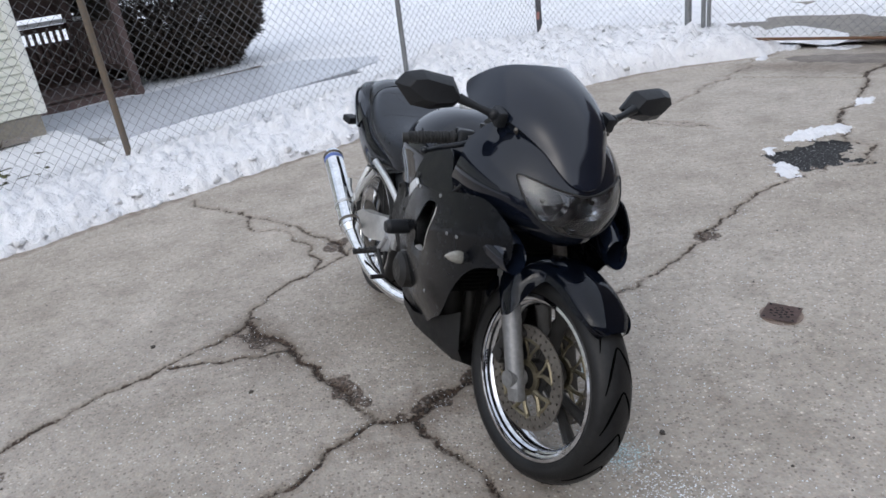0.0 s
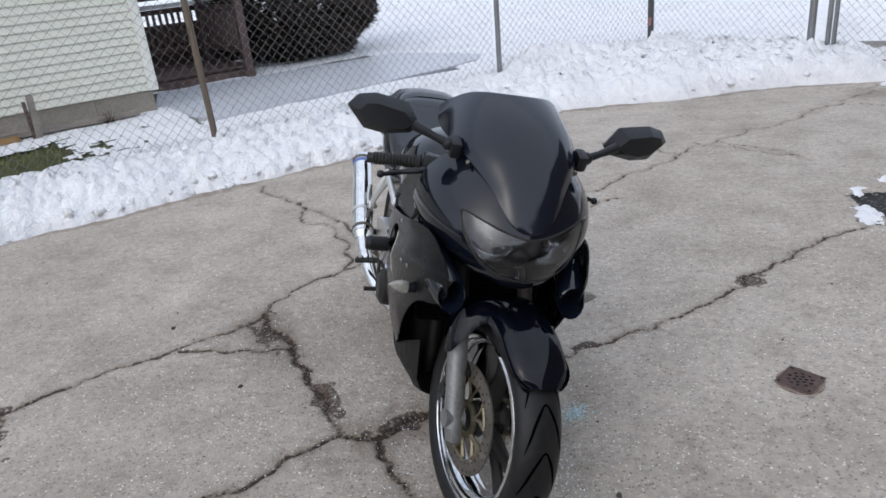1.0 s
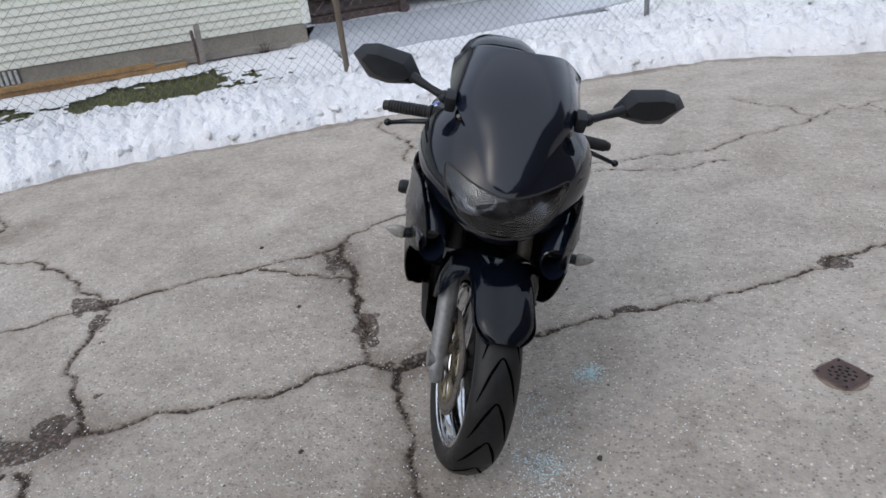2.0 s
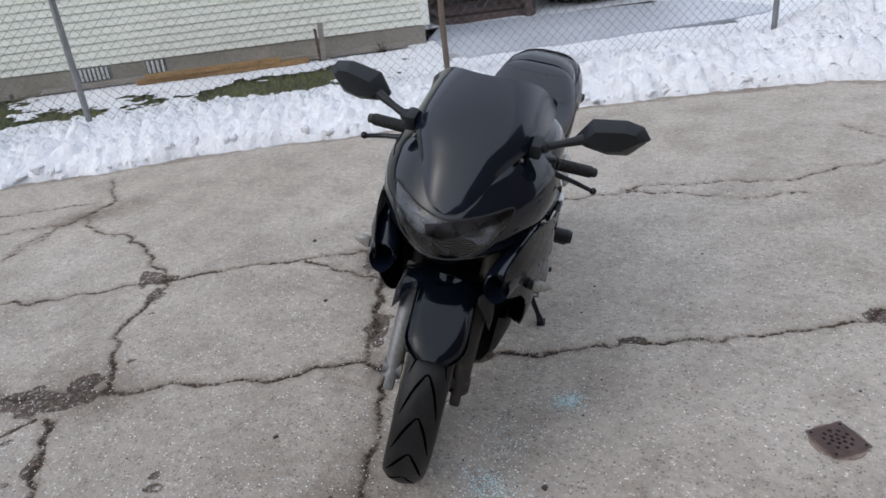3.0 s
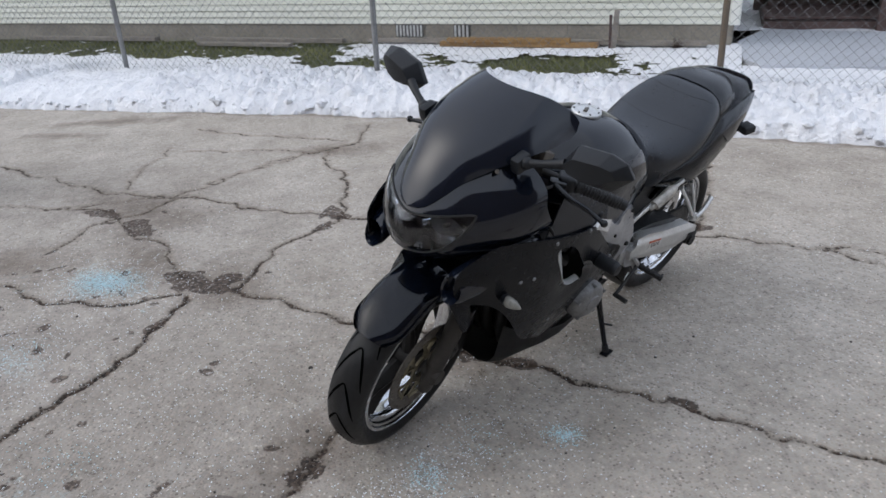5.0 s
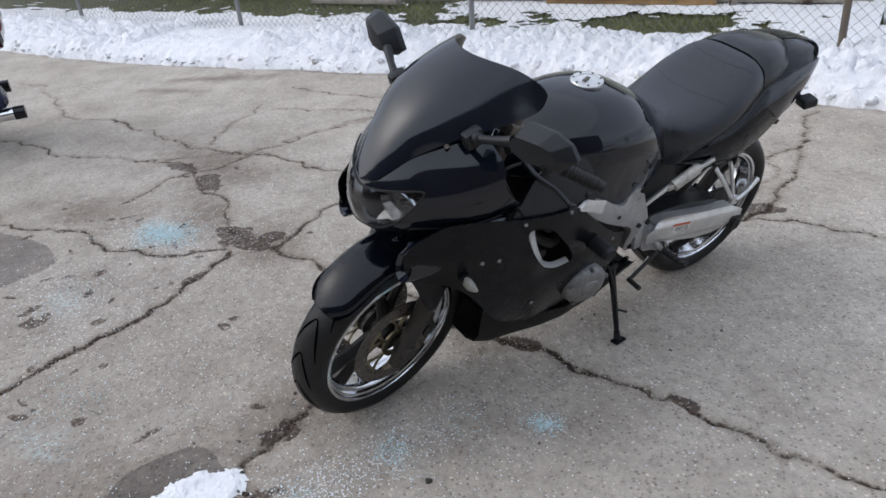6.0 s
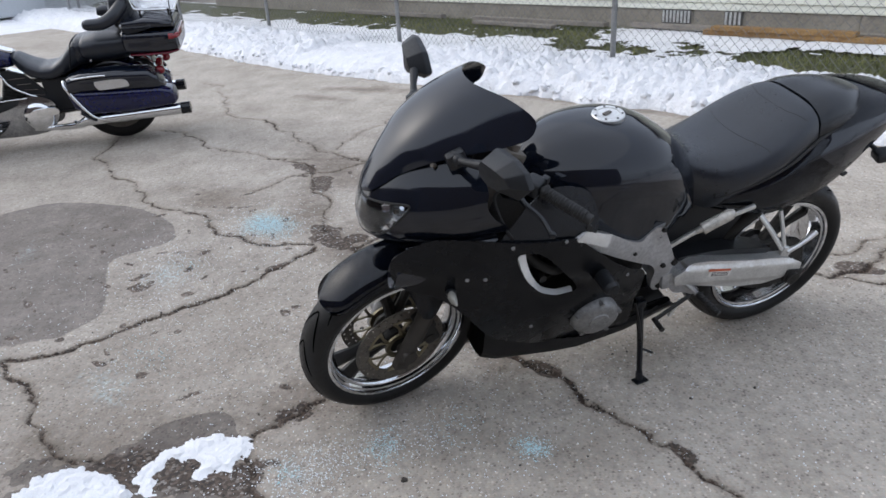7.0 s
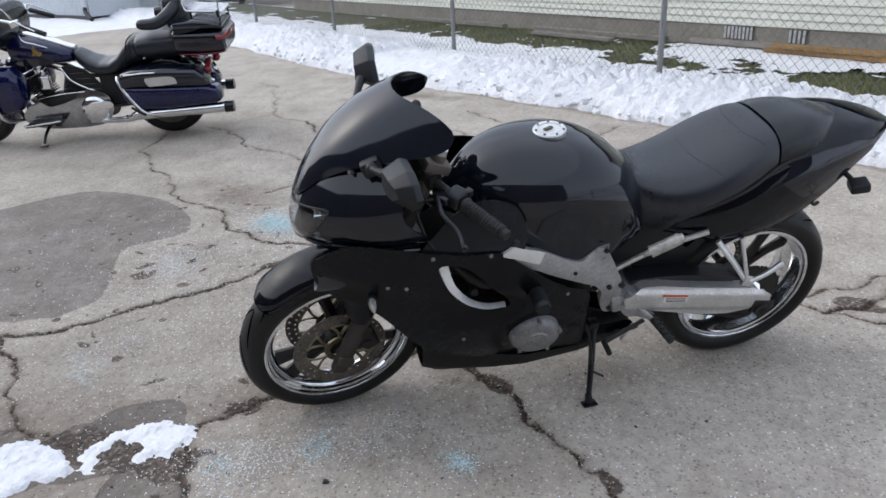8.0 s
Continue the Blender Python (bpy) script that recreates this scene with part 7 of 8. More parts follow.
bmesh.ops.solidify(bm, geom=bm.faces[:], thickness=0.004)
tail = part("tail_cowl", bm, GLOSS, bike, "glossy black tail cowl", 60)


def tail_y(x, z):
    top, w, low = (f(x) for f in tf)
    h = top - low
    return curve1([(low, 0.78 * w), (low + 0.04 * h, 0.84 * w), (top - 0.8 * h, 0.93 * w), (top - 0.6 * h, 0.985 * w), (top - 0.42 * h, w), (top - 0.26 * h, 0.96 * w), (top - 0.1 * h, 0.8 * w)])(z)


# raised side blades, and a dark tube as the shadow where seat and pad overhang
for sg in (1, -1):
    bm = bm_new()
    panel(bm, sharp([(0.105, 0.828), (0.03, 0.862), (-0.06, 0.888), (-0.16, 0.898), (-0.25, 0.892), (-0.24, 0.858), (-0.15, 0.808), (-0.08, 0.765), (-0.012, 0.748)], 0.006), lambda x, z: tail_y(x, z) + 0.009 - 0.012 * max(0, min(1, (x + 0.02) / 0.12)), thick=0.014, cell=0.009)
    part("side_blade", bm if sg > 0 else mirror(bm), GLOSS, tail, "raised glossy side blade", 40)
    bm = bm_new()
    tube(bm, [(0.46, sg * 0.118, 0.688), (0.393, sg * 0.152, 0.706), (0.336, sg * 0.168, 0.727), (0.252, sg * 0.179, 0.762), (0.168, sg * 0.175, 0.797), (0.117, sg * 0.163, 0.825), (0.05, sg * 0.149, 0.858), (-0.04, sg * 0.136, 0.884), (-0.1, sg * 0.114, 0.898), (-0.15, sg * 0.08, 0.906)], 0.0055, 8, 5)
    part("seat_shadow_line", bm, RUBBER, tail, "dark tube added as the shadow line under the seat", True)
bm = bm_new()
rings = []
for x, w, z in ((0.42, 0.1, 0.66), (0.3, 0.13, 0.635), (0.15, 0.14, 0.615), (0.0, 0.135, 0.645), (-0.12, 0.12, 0.715), (-0.22, 0.095, 0.795), (-0.3, 0.06, 0.855)):
    rings.append([bm.verts.new((x, y, z + 0.02)) for y in (-w, 0, w)])
skin(bm, rings, False)
bmesh.ops.solidify(bm, geom=bm.faces[:], thickness=0.006)
part("under_tray", bm, PLASTIC, tail, smooth=50)
bm = bm_new()
rings = []
for i in range(13):
    f = radians(40 + 100 * i / 12)
    rings.append([bm.verts.new((0.36 * math.cos(f) * 0.98, y, 0.314 + 0.352 * math.sin(f))) for y in (-0.095, -0.07, 0, 0.07, 0.095)])
skin(bm, rings[:8], False)
for ring in rings[8:]:
    for v in ring:
        bm.verts.remove(v)
bmesh.ops.solidify(bm, geom=bm.faces[:], thickness=0.004)
part("rear_mudguard", bm, PLASTIC, bike, smooth=50)
bm = bm_new()
box(bm, (0.34, 0.16, 0.2), (0.36, 0, 0.55), (0, -20, 0), 0.03)
part("battery_box", bm, PLASTIC, bike, smooth=40)
for sg in (1, -1):
    bm = bm_new()
    tube(bm, [(-0.185, sg * 0.09, 0.785), (-0.195, sg * 0.115, 0.77), (-0.205, sg * 0.135, 0.76)], 0.008, 8, 4)
    box(bm, (0.055, 0.055, 0.032), (-0.218, sg * 0.158, 0.749), (0, 15, sg * -20), 0.01, 3)
    part("rear_indicator", bm, PLASTIC, tail, "small black rear indicator", 35)
    bm = bm_new()
    tube(bm, [(-0.09, sg * 0.13, 0.70), (-0.1, sg * 0.14, 0.685), (-0.115, sg * 0.138, 0.69)], 0.006, 8, 4)
    part("luggage_hook", bm, DARK, tail, smooth=True)

# tail frame tube, shock reservoir
for sg in (1, -1):
    bm = bm_new()
    tube(bm, [(0.535, sg * 0.155, 0.545), (0.42, sg * 0.172, 0.617), (0.27, sg * 0.182, 0.665)], 0.0125, 12, 4, flat=0.7)
    part("seat_rail", bm, ALLOY, bike, "bare aluminium seat rail", 40)
bm = bm_new()
cyl(bm, (0.452, 0.192, 0.625), (0.372, 0.203, 0.672), 0.018, None, 18)
cyl(bm, (0.372, 0.203, 0.672), (0.362, 0.2035, 0.678), 0.015, 0.011, 18)
cyl(bm, (0.452, 0.192, 0.625), (0.47, 0.19, 0.614), 0.01, 0.006, 12)
part("shock_reservoir", bm, material("dirty_pale_alloy", (0.46, 0.44, 0.4), 0.4, metal=0.3, vary=0.35, scale=25, fine=90), bike, "dirty white damper reservoir", 40)

# pillion peg hangers
for sg in (1, -1):
    bm = bm_new()
    tube(bm, [(0.215, sg * 0.165, 0.61), (0.16, sg * 0.19, 0.54), (0.105, sg * 0.205, 0.468)], 0.012, 8, 3, flat=0.6)
    tube(bm, [(0.135, sg * 0.165, 0.61), (0.12, sg * 0.19, 0.54), (0.1, sg * 0.205, 0.468)], 0.011, 8, 3, flat=0.6)
    box(bm, (0.04, 0.018, 0.035), (0.1, sg * 0.208, 0.468), (0, -20, 0), 0.006)
    hang = part("peg_hanger", bm, ALLOY, bike, "bare aluminium pillion peg hanger", 40)
    bm = bm_new()
    tube(bm, [(0.1, sg * 0.215, 0.47), (0.05, sg * 0.215, 0.492), (-0.005, sg * 0.205, 0.52)], [0.009, 0.008, 0.011], 10, 4)
    part("folded_peg", bm, ALLOY, hang, smooth=True)
# rider's pegs, shifter and brake pedal
for sg in (1, -1):
    bm = bm_new()
    panel(bm, [(0.5, 0.41), (0.44, 0.40), (0.4, 0.365), (0.37, 0.34), (0.39, 0.325), (0.43, 0.345), (0.48, 0.36)], lambda x, z: 0.172, thick=0.012, cell=0.012)
    if sg < 0:
        o = mirror(bm)
        bm.free()
        bm = o
    tube(bm, [(0.46, sg * 0.172, 0.41), (0.42, sg * 0.178, 0.37), (0.385, sg * 0.18, 0.335)], 0.009, 8, 3)
    plate = part("peg_plate", bm, CAST, bike, "cast footpeg plate", 40)
    bm = bm_new()
    cyl(bm, (0.385, sg * 0.17, 0.335), (0.36, sg * 0.275, 0.318), 0.012, 0.011, 12)
    for i in range(5):
        c = Vector((0.38, sg * 0.19, 0.332)).lerp(Vector((0.362, sg * 0.268, 0.319)), i / 4)
        box(bm, (0.028, 0.006, 0.012), c + Vector((0, 0, 0.008)), (0, 0, 0), 0.002)
    part("footpeg", bm, RUBBER, plate, "black rubber footpeg", 40)
    bm = bm_new()
    tube(bm, [(0.42, sg * 0.19, 0.345), (0.5, sg * 0.2, 0.31), (0.55, sg * 0.205, 0.285)], 0.007, 8, 4)
    cyl(bm, (0.55, sg * 0.2, 0.285), (0.553, sg * 0.255, 0.285), 0.009, None, 10)
    part("pedal", bm, DARK, plate, smooth=True)
    bm = bm_new()
    tube(bm, [(0.45, sg * 0.185, 0.33), (0.485, sg * 0.19, 0.27)], 0.006, 8, 2)
    part("linkage", bm, ALLOY, plate, smooth=True)

# side stand
bm = bm_new()
tube(bm, [(0.56, 0.13, 0.285), (0.572, 0.18, 0.2), (0.596, 0.252, 0.094)], [0.013, 0.011, 0.009], 12, 4)
box(bm, (0.035, 0.03, 0.04), (0.56, 0.125, 0.29), (0, 0, 0), 0.006)
tube(bm, [(0.58, 0.205, 0.163), (0.56, 0.22, 0.157), (0.542, 0.228, 0.15)], 0.004, 8, 3)
stand = part("side_stand", bm, SATIN, bike, "black steel side stand", 40)
bm = bm_new()
box(bm, (0.05, 0.032, 0.007), (0.597, 0.266, 0.0725), (14.33, 0, 5), 0.003)
cyl(bm, (0.597, 0.25, 0.1), (0.597, 0.262, 0.074), 0.011, 0.014, 12)
part("stand_foot", bm, SATIN, stand, smooth=30)
bm = bm_new()
tube(bm, [(0.59, 0.14, 0.31), (0.578, 0.165, 0.25), (0.578, 0.2, 0.185)], 0.005, 8, 4)
part("stand_spring", bm, DARK, stand, smooth=True)

# exhaust on the right
bm = bm_new()
tube(bm, [(0.62, -0.05, 0.19), (0.5, -0.12, 0.185), (0.38, -0.185, 0.225), (0.27, -0.222, 0.297), (0.19, -0.234, 0.342)], [0.028, 0.028, 0.026, 0.026, 0.028], 18, 6)
pipe = part("exhaust", bm, CHROME, bike, "polished chrome exhaust", 60)
bm = bm_new()
A, B = Vector((0.165, -0.234, 0.356)), Vector((-0.255, -0.224, 0.58))
D = (B - A).normalized()
cyl(bm, A - D * 0.03, A, 0.028, 0.04, 28)
cyl(bm, A, A + D * 0.44, 0.0435, None, 32)
cyl(bm, A + D * 0.44, B, 0.0435, 0.036, 32)
part("silencer", bm, CHROME, pipe, "long chrome silencer", 35)
for t in (0.02, 0.44):
    bm = bm_new()
    cyl(bm, A + D * t, A + D * (t + 0.014), 0.045, None, 32)
    part("silencer_band", bm, DULL, pipe, smooth=35)
bm = bm_new()
cyl(bm, B - D * 0.004, B + D * 0.002, 0.03, None, 24)
part("outlet", bm, DARK, pipe, smooth=35)
bm = bm_new()
cyl(bm, A + D * 0.415, A + D * 0.435, 0.0442, None, 32)
part("badge", bm, BLUE, pipe, "blue band with a pale oval badge", 35)
bm = bm_new()
cyl(bm, A + D * 0.12, A + D * 0.135, 0.046, None, 30)
tube(bm, [A + D * 0.128 + Vector((0, 0.05, 0.03)), Vector((0.11, -0.19, 0.47)), Vector((0.11, -0.205, 0.475))], 0.009, 8, 3)
part("silencer_strap", bm, ALLOY, pipe, smooth=35)


# ---- the second motorcycle: a blue and black touring machine on its side stand ----
BLUE = material("deep_blue_metallic_paint", (0.0025, 0.005, 0.042), 0.09, metal=0.1, vary=0.3, scale=5, fine=40, coat=0.2)
RED_LENS = material("red_lens", (0.2, 0.006, 0.012), 0.15, vary=0.15, scale=20, fine=90, coat=0.5)
DEEP_RED = material("dark_red_reflector_strip", (0.085, 0.004, 0.01), 0.22, vary=0.2, scale=20, fine=90)
GOLD = material("gilt_badge", (0.3, 0.2, 0.06), 0.35, metal=0.6, vary=0.4, scale=60, fine=160)
TOUR = pose(-3.785, -1.04, 0, 0, 0, -77) @ pose(0, 0, 0, -6.5)


def loft(bm, rows, seg=24, power=3.0):
    """A rounded body along x; a row is (x, y of the middle, half width, z below, z above)."""
    rings = []
    for x, y, w, lo, hi in rows:
        ring = []
        for j in range(seg):
            a = 2 * math.pi * j / seg
            c, s = math.cos(a), math.sin(a)
            ring.append(bm.verts.new((x, y + w * math.copysign(abs(c) ** (2 / power), c), (lo + hi) / 2 + (hi - lo) / 2 * math.copysign(abs(s) ** (2 / power), s))))
        rings.append(ring)
    skin(bm, rings, True, True)
    return bm


def fine(rows, n=5):
    """More rows between those given, on a smooth line."""
    xs = [r[0] for r in rows]
    out = []
    for i in range(len(rows) - 1):
        for j in range(n):
            t = j / n
            g = t * t * (3 - 2 * t) if abs(xs[i + 1] - xs[i]) < 0.03 else t
            out.append(tuple(rows[i][k] + (rows[i + 1][k] - rows[i][k]) * (t if k == 0 else g) for k in range(5)))
    return out + [rows[-1]]


def tour_wheel(parent, name, x, r, w):
    bm = bm_new()
    hub = new(name)
    hub.parent = parent
    hub.matrix_basis = pose(x, 0, r)
    lathe(bm, [(r - 0.1, -w * 0.4), (r - 0.05, -w * 0.52), (r - 0.02, -w * 0.45), (r - 0.004, -w * 0.25), (r, 0), (r - 0.004, w * 0.25), (r - 0.02, w * 0.45), (r - 0.05, w * 0.52), (r - 0.1, w * 0.4), (r - 0.1, -w * 0.4)])
    part("tyre", bm, TYRE, hub, smooth=50)
    bm = bm_new()
    lathe(bm, [(r - 0.13, -w * 0.36), (r - 0.098, -w * 0.42), (r - 0.094, -w * 0.42), (r - 0.094, w * 0.42), (r - 0.098, w * 0.42), (r - 0.13, w * 0.36), (r - 0.14, 0), (r - 0.13, -w * 0.36)])
    part("rim", bm, DULL, hub, smooth=40)
    bm = bm_new()
    cyl(bm, (0, -0.07, 0), (0, 0.07, 0), 0.035, seg=20)
    part("wheel_hub", bm, CHROME, hub, smooth=40)
    bm = bm_new()
    cyl(bm, (0, 0, 0.03), (0, 0, r - 0.125), 0.017, 0.012, seg=10)
    spoke = part("wheel_spoke", bm, ALLOY, hub, smooth=40)
    for k in range(1, 9):
        o = new("wheel_spoke", spoke.data)
        o.parent = hub
        o.matrix_basis = pose(0, 0, 0, 0, k * 40, 0)
    bm = bm_new()
    lathe(bm, [(0.07, 0.062), (0.145, 0.062), (0.145, 0.067), (0.07, 0.067), (0.07, 0.062)], 40)
    part("brake_disc", bm, CAST, hub)
    return hub


def tourer():
    t = thing("touring_motorcycle", TOUR, "blue and black touring motorcycle with chrome parts leaning on its stand", "motorcycle")
    tour_wheel(t, "rear_wheel", 0.0, 0.315, 0.14)
    tour_wheel(t, "front_wheel", 1.63, 0.315, 0.12)

    # frame, swing arm, engine
    for s in (1, -1):
        bm = bm_new()
        tube(bm, [(0.02, 0.1 * s, 0.31), (0.4, 0.11 * s, 0.34), (0.62, 0.1 * s, 0.22), (1.1, 0.1 * s, 0.2), (1.24, 0.08 * s, 0.3), (1.34, 0.03 * s, 0.75)], 0.018)
        part("frame_rail", bm, DARK, t, smooth=50)
        bm = bm_new()
        tube(bm, [(1.3, 0.04 * s, 0.86), (0.9, 0.06 * s, 0.66), (0.5, 0.1 * s, 0.56), (0.1, 0.11 * s, 0.6), (-0.3, 0.11 * s, 0.58)], 0.016)
        part("frame_rail", bm, DARK, t, smooth=50)
        bm = bm_new()
        tube(bm, [(0.5, 0.13 * s, 0.3), (0.25, 0.13 * s, 0.31), (0.0, 0.12 * s, 0.31)], 0.022, flat=0.6)
        part("swing_arm", bm, SATIN, t, smooth=50)
    bm = bm_new()
    loft(bm, fine([(0.46, 0, 0.11, 0.2, 0.44), (0.56, 0, 0.13, 0.17, 0.46), (0.9, 0, 0.13, 0.15, 0.42), (1.14, 0, 0.12, 0.16, 0.38), (1.18, 0, 0.09, 0.2, 0.34)]))
    part("crankcase", bm, DARK, t, smooth=50)
    for lean, x in ((20, 0.78), (-24, 0.98)):
        bm = bm_new()
        cyl(bm, (0, 0, 0), (0, 0, 0.24), 0.05, seg=20)
        barrel = part("cylinder", bm, DARK, t, smooth=40, m=pose(x, 0, 0.38, 0, -lean, 0))
        bm = bm_new()
        box(bm, (0.15, 0.17, 0.009), bevel=0.003)
        fin_a = part("fin", bm, RUBBER, barrel, m=pose(0, 0, 0.03))
        for k in range(1, 9):
            o = new("fin", fin_a.data)
            o.parent = barrel
            o.matrix_basis = pose(0, 0, 0.03 + k * 0.019)
        bm = bm_new()
        box(bm, (0.15, 0.15, 0.06), (0, 0, 0.235), bevel=0.018, seg=3)
        part("rocker_cover", bm, CHROME, barrel, "chrome rocker cover", smooth=40)
    bm = bm_new()
    panel(bm, [(0.43, 0.3), (0.44, 0.40), (0.53, 0.455), (0.66, 0.46), (0.72, 0.40), (0.92, 0.35), (1.0, 0.39), (1.1, 0.36), (1.17, 0.27), (1.1, 0.18), (0.9, 0.15), (0.6, 0.155), (0.48, 0.2)], lambda x, z: 0.205 - 0.9 * ((z - 0.3) ** 2) - 0.12 * (x - 0.8) ** 2, thick=0.05, cell=0.016)
    cover = part("primary_cover", bm, material("worn_chrome", (0.36, 0.365, 0.38), 0.16, metal=1.0, vary=0.3, scale=9, fine=60), t, "chrome primary drive cover", smooth=50)
    bm = bm_new()
    lathe(bm, [(0.0, 0.03), (0.055, 0.028), (0.08, 0.018), (0.098, 0.012), (0.112, 0.0), (0.112, -0.01), (0.0, -0.01)], 40)
    part("derby_cover", bm, CHROME, cover, smooth=40, m=pose(0.57, 0.2, 0.3))
    bm = bm_new()
    panel(bm, [(0.40, 0.34), (0.42, 0.37), (0.52, 0.375), (0.6, 0.36), (0.6, 0.33), (0.44, 0.315)], lambda x, z: 0.245, thick=0.02, cell=0.01)
    part("cover_plate", bm, CHROME, cover, smooth=40)
    bm = bm_new()
    panel(bm, [(0.86, 0.24), (0.88, 0.27), (1.08, 0.26), (1.1, 0.22), (1.05, 0.2), (0.88, 0.205)], lambda x, z: 0.213, thick=0.012, cell=0.012)
    part("inspection_cover", bm, CHROME, cover, smooth=40)
    bm = bm_new()
    box(bm, (0.085, 0.05, 0.115), (0, 0, 0), bevel=0.016, seg=3)
    part("horn_cover", bm, CHROME, t, "chrome horn cover", smooth=40, m=pose(0.93, 0.14, 0.54, 0, -4, 0))
    bm = bm_new()
    tube(bm, [(0.93, 0.14, 0.6), (0.935, 0.13, 0.64), (0.93, 0.08, 0.66)], 0.016)
    part("horn_bracket", bm, CHROME, t, smooth=50)
    for k in range(2):
        bm = bm_new()
        tube(bm, [(1.17 - 0.03 * k, 0.15, 0.56 - 0.12 * k), (1.1 - 0.03 * k, 0.15, 0.46 - 0.1 * k)], 0.014)
        part("pushrod_tube", bm, CHROME, t, smooth=50)
    bm = bm_new()
    tube(bm, [(1.0, 0.19, 0.42), (0.8, 0.2, 0.45), (0.62, 0.19, 0.455)], 0.006)
    part("shift_rod", bm, CHROME, t, smooth=50)
    # side cover below the seat, with its chrome grille bars
    bm = bm_new()
    panel(bm, [(0.78, 0.64), (0.72, 0.665), (0.6, 0.62), (0.5, 0.5), (0.46, 0.42), (0.56, 0.42), (0.7, 0.52)], lambda x, z: 0.13, thick=0.02, cell=0.014)
    side = part("side_cover", bm, PLASTIC, t, smooth=40)
    bm = bm_new()
    tube(bm, [(0.82, 0.13, 0.65), (0.77, 0.145, 0.645), (0.72, 0.15, 0.55), (0.62, 0.15, 0.48), (0.55, 0.145, 0.445)], 0.009)
    part("trim_rail", bm, CHROME, side, smooth=50)
    for k in range(4):
        bm = bm_new()
        tube(bm, [(0.72 - 0.045 * k, 0.14, 0.6 - 0.045 * k), (0.6 - 0.035 * k, 0.14, 0.605 - 0.05 * k)], 0.004, 6)
        part("trim_bar", bm, CHROME, side, smooth=50)

    bm = bm_new()
    box(bm, (0.34, 0.27, 0.3), (0.33, 0, 0.44), bevel=0.03, seg=3)
    part("battery_box", bm, PLASTIC, t, smooth=40)
    # tank
    bm = bm_new()
    loft(bm, fine([(0.66, 0, 0.03, 0.69, 0.77), (0.69, 0, 0.09, 0.675, 0.785), (0.78, 0, 0.135, 0.67, 0.825), (0.93, 0, 0.165, 0.67, 0.885), (1.05, 0, 0.165, 0.675, 0.915), (1.15, 0, 0.13, 0.7, 0.92), (1.2, 0, 0.05, 0.75, 0.89)]), 28, 2.6)
    tank = part("fuel_tank", bm, BLUE, t, "deep blue fuel tank", smooth=60)
    bm = bm_new()
    loft(bm, fine([(0.66, 0, 0.035, 0.77, 0.80), (0.7, 0, 0.042, 0.775, 0.812), (0.88, 0, 0.05, 0.84, 0.89), (1.04, 0, 0.045, 0.89, 0.945), (1.08, 0, 0.02, 0.9, 0.94)]), 20, 3.5)
    part("console", bm, CHROME, tank, "chrome tank console", smooth=50)
    bm = bm_new()
    panel(bm, [(0.87, 0.79), (0.905, 0.81), (0.93, 0.845), (0.945, 0.825), (0.94, 0.795), (0.96, 0.765), (0.925, 0.775), (0.9, 0.765)], lambda x, z: 0.171 - 0.9 * max(0, z - 0.79) ** 1.5, thick=0.006, cell=0.01)
    part("badge", bm, GOLD, tank, "gold-coloured badge shape", smooth=50)
    bm = bm_new()
    panel(bm, [(0.74, 0.712), (0.8, 0.735), (0.96, 0.752), (1.12, 0.76), (1.12, 0.7), (0.9, 0.685), (0.76, 0.69)], lambda x, z: 0.172 - 2.1 * (max(0, 0.96 - x)) ** 2 * 1.1 - 0.6 * max(0, x - 1.03), thick=0.006, cell=0.016)
    part("tank_stripe", bm, GLOSS, tank, "black lower tank panel", smooth=50)

    # seat
    bm = bm_new()
    loft(bm, fine([(0.68, 0, 0.06, 0.7, 0.77), (0.64, 0, 0.11, 0.65, 0.775), (0.56, 0, 0.15, 0.585, 0.715), (0.47, 0, 0.175, 0.565, 0.675), (0.38, 0, 0.185, 0.565, 0.68), (0.3, 0, 0.18, 0.59, 0.73), (0.24, 0, 0.17, 0.62, 0.80), (0.19, 0, 0.16, 0.64, 0.845), (0.15, 0, 0.15, 0.66, 0.84)]), 28, 3.2)
    seat = part("seat", bm, VINYL, t, smooth=60)
    bm = bm_new()
    loft(bm, fine([(0.2, 0, 0.15, 0.66, 0.84), (0.17, 0, 0.17, 0.65, 0.865), (0.1, 0, 0.175, 0.66, 0.87), (-0.08, 0, 0.18, 0.67, 0.86), (-0.2, 0, 0.17, 0.68, 0.85)]), 28, 3.2)
    part("pillion_seat", bm, VINYL, t, smooth=60)
    bm = bm_new()
    tube(bm, [(0.245, 0.173, 0.64), (0.22, 0.165, 0.75), (0.2, 0.13, 0.835), (0.19, 0, 0.853), (0.2, -0.13, 0.835), (0.22, -0.165, 0.75)], 0.006, 6)
    part("piping", bm, PLASTIC, seat, smooth=50)
    bm = bm_new()
    ball(bm, (0.075, 0.182, 0.70), (0.012, 0.006, 0.014), 10)
    part("stud", bm, CHROME, seat, smooth=60)
    # rounded side pad between seat and trunk, then backrest and armrests
    bm = bm_new()
    loft(bm, fine([(0.15, 0, 0.16, 0.72, 0.83), (0.12, 0, 0.21, 0.68, 0.87), (0.0, 0, 0.225, 0.66, 0.9), (-0.2, 0, 0.225, 0.68, 0.9), (-0.26, 0, 0.2, 0.7, 0.88)]), 28, 2.8)
    part("seat_bolster", bm, VINYL, t, smooth=60)
    bm = bm_new()
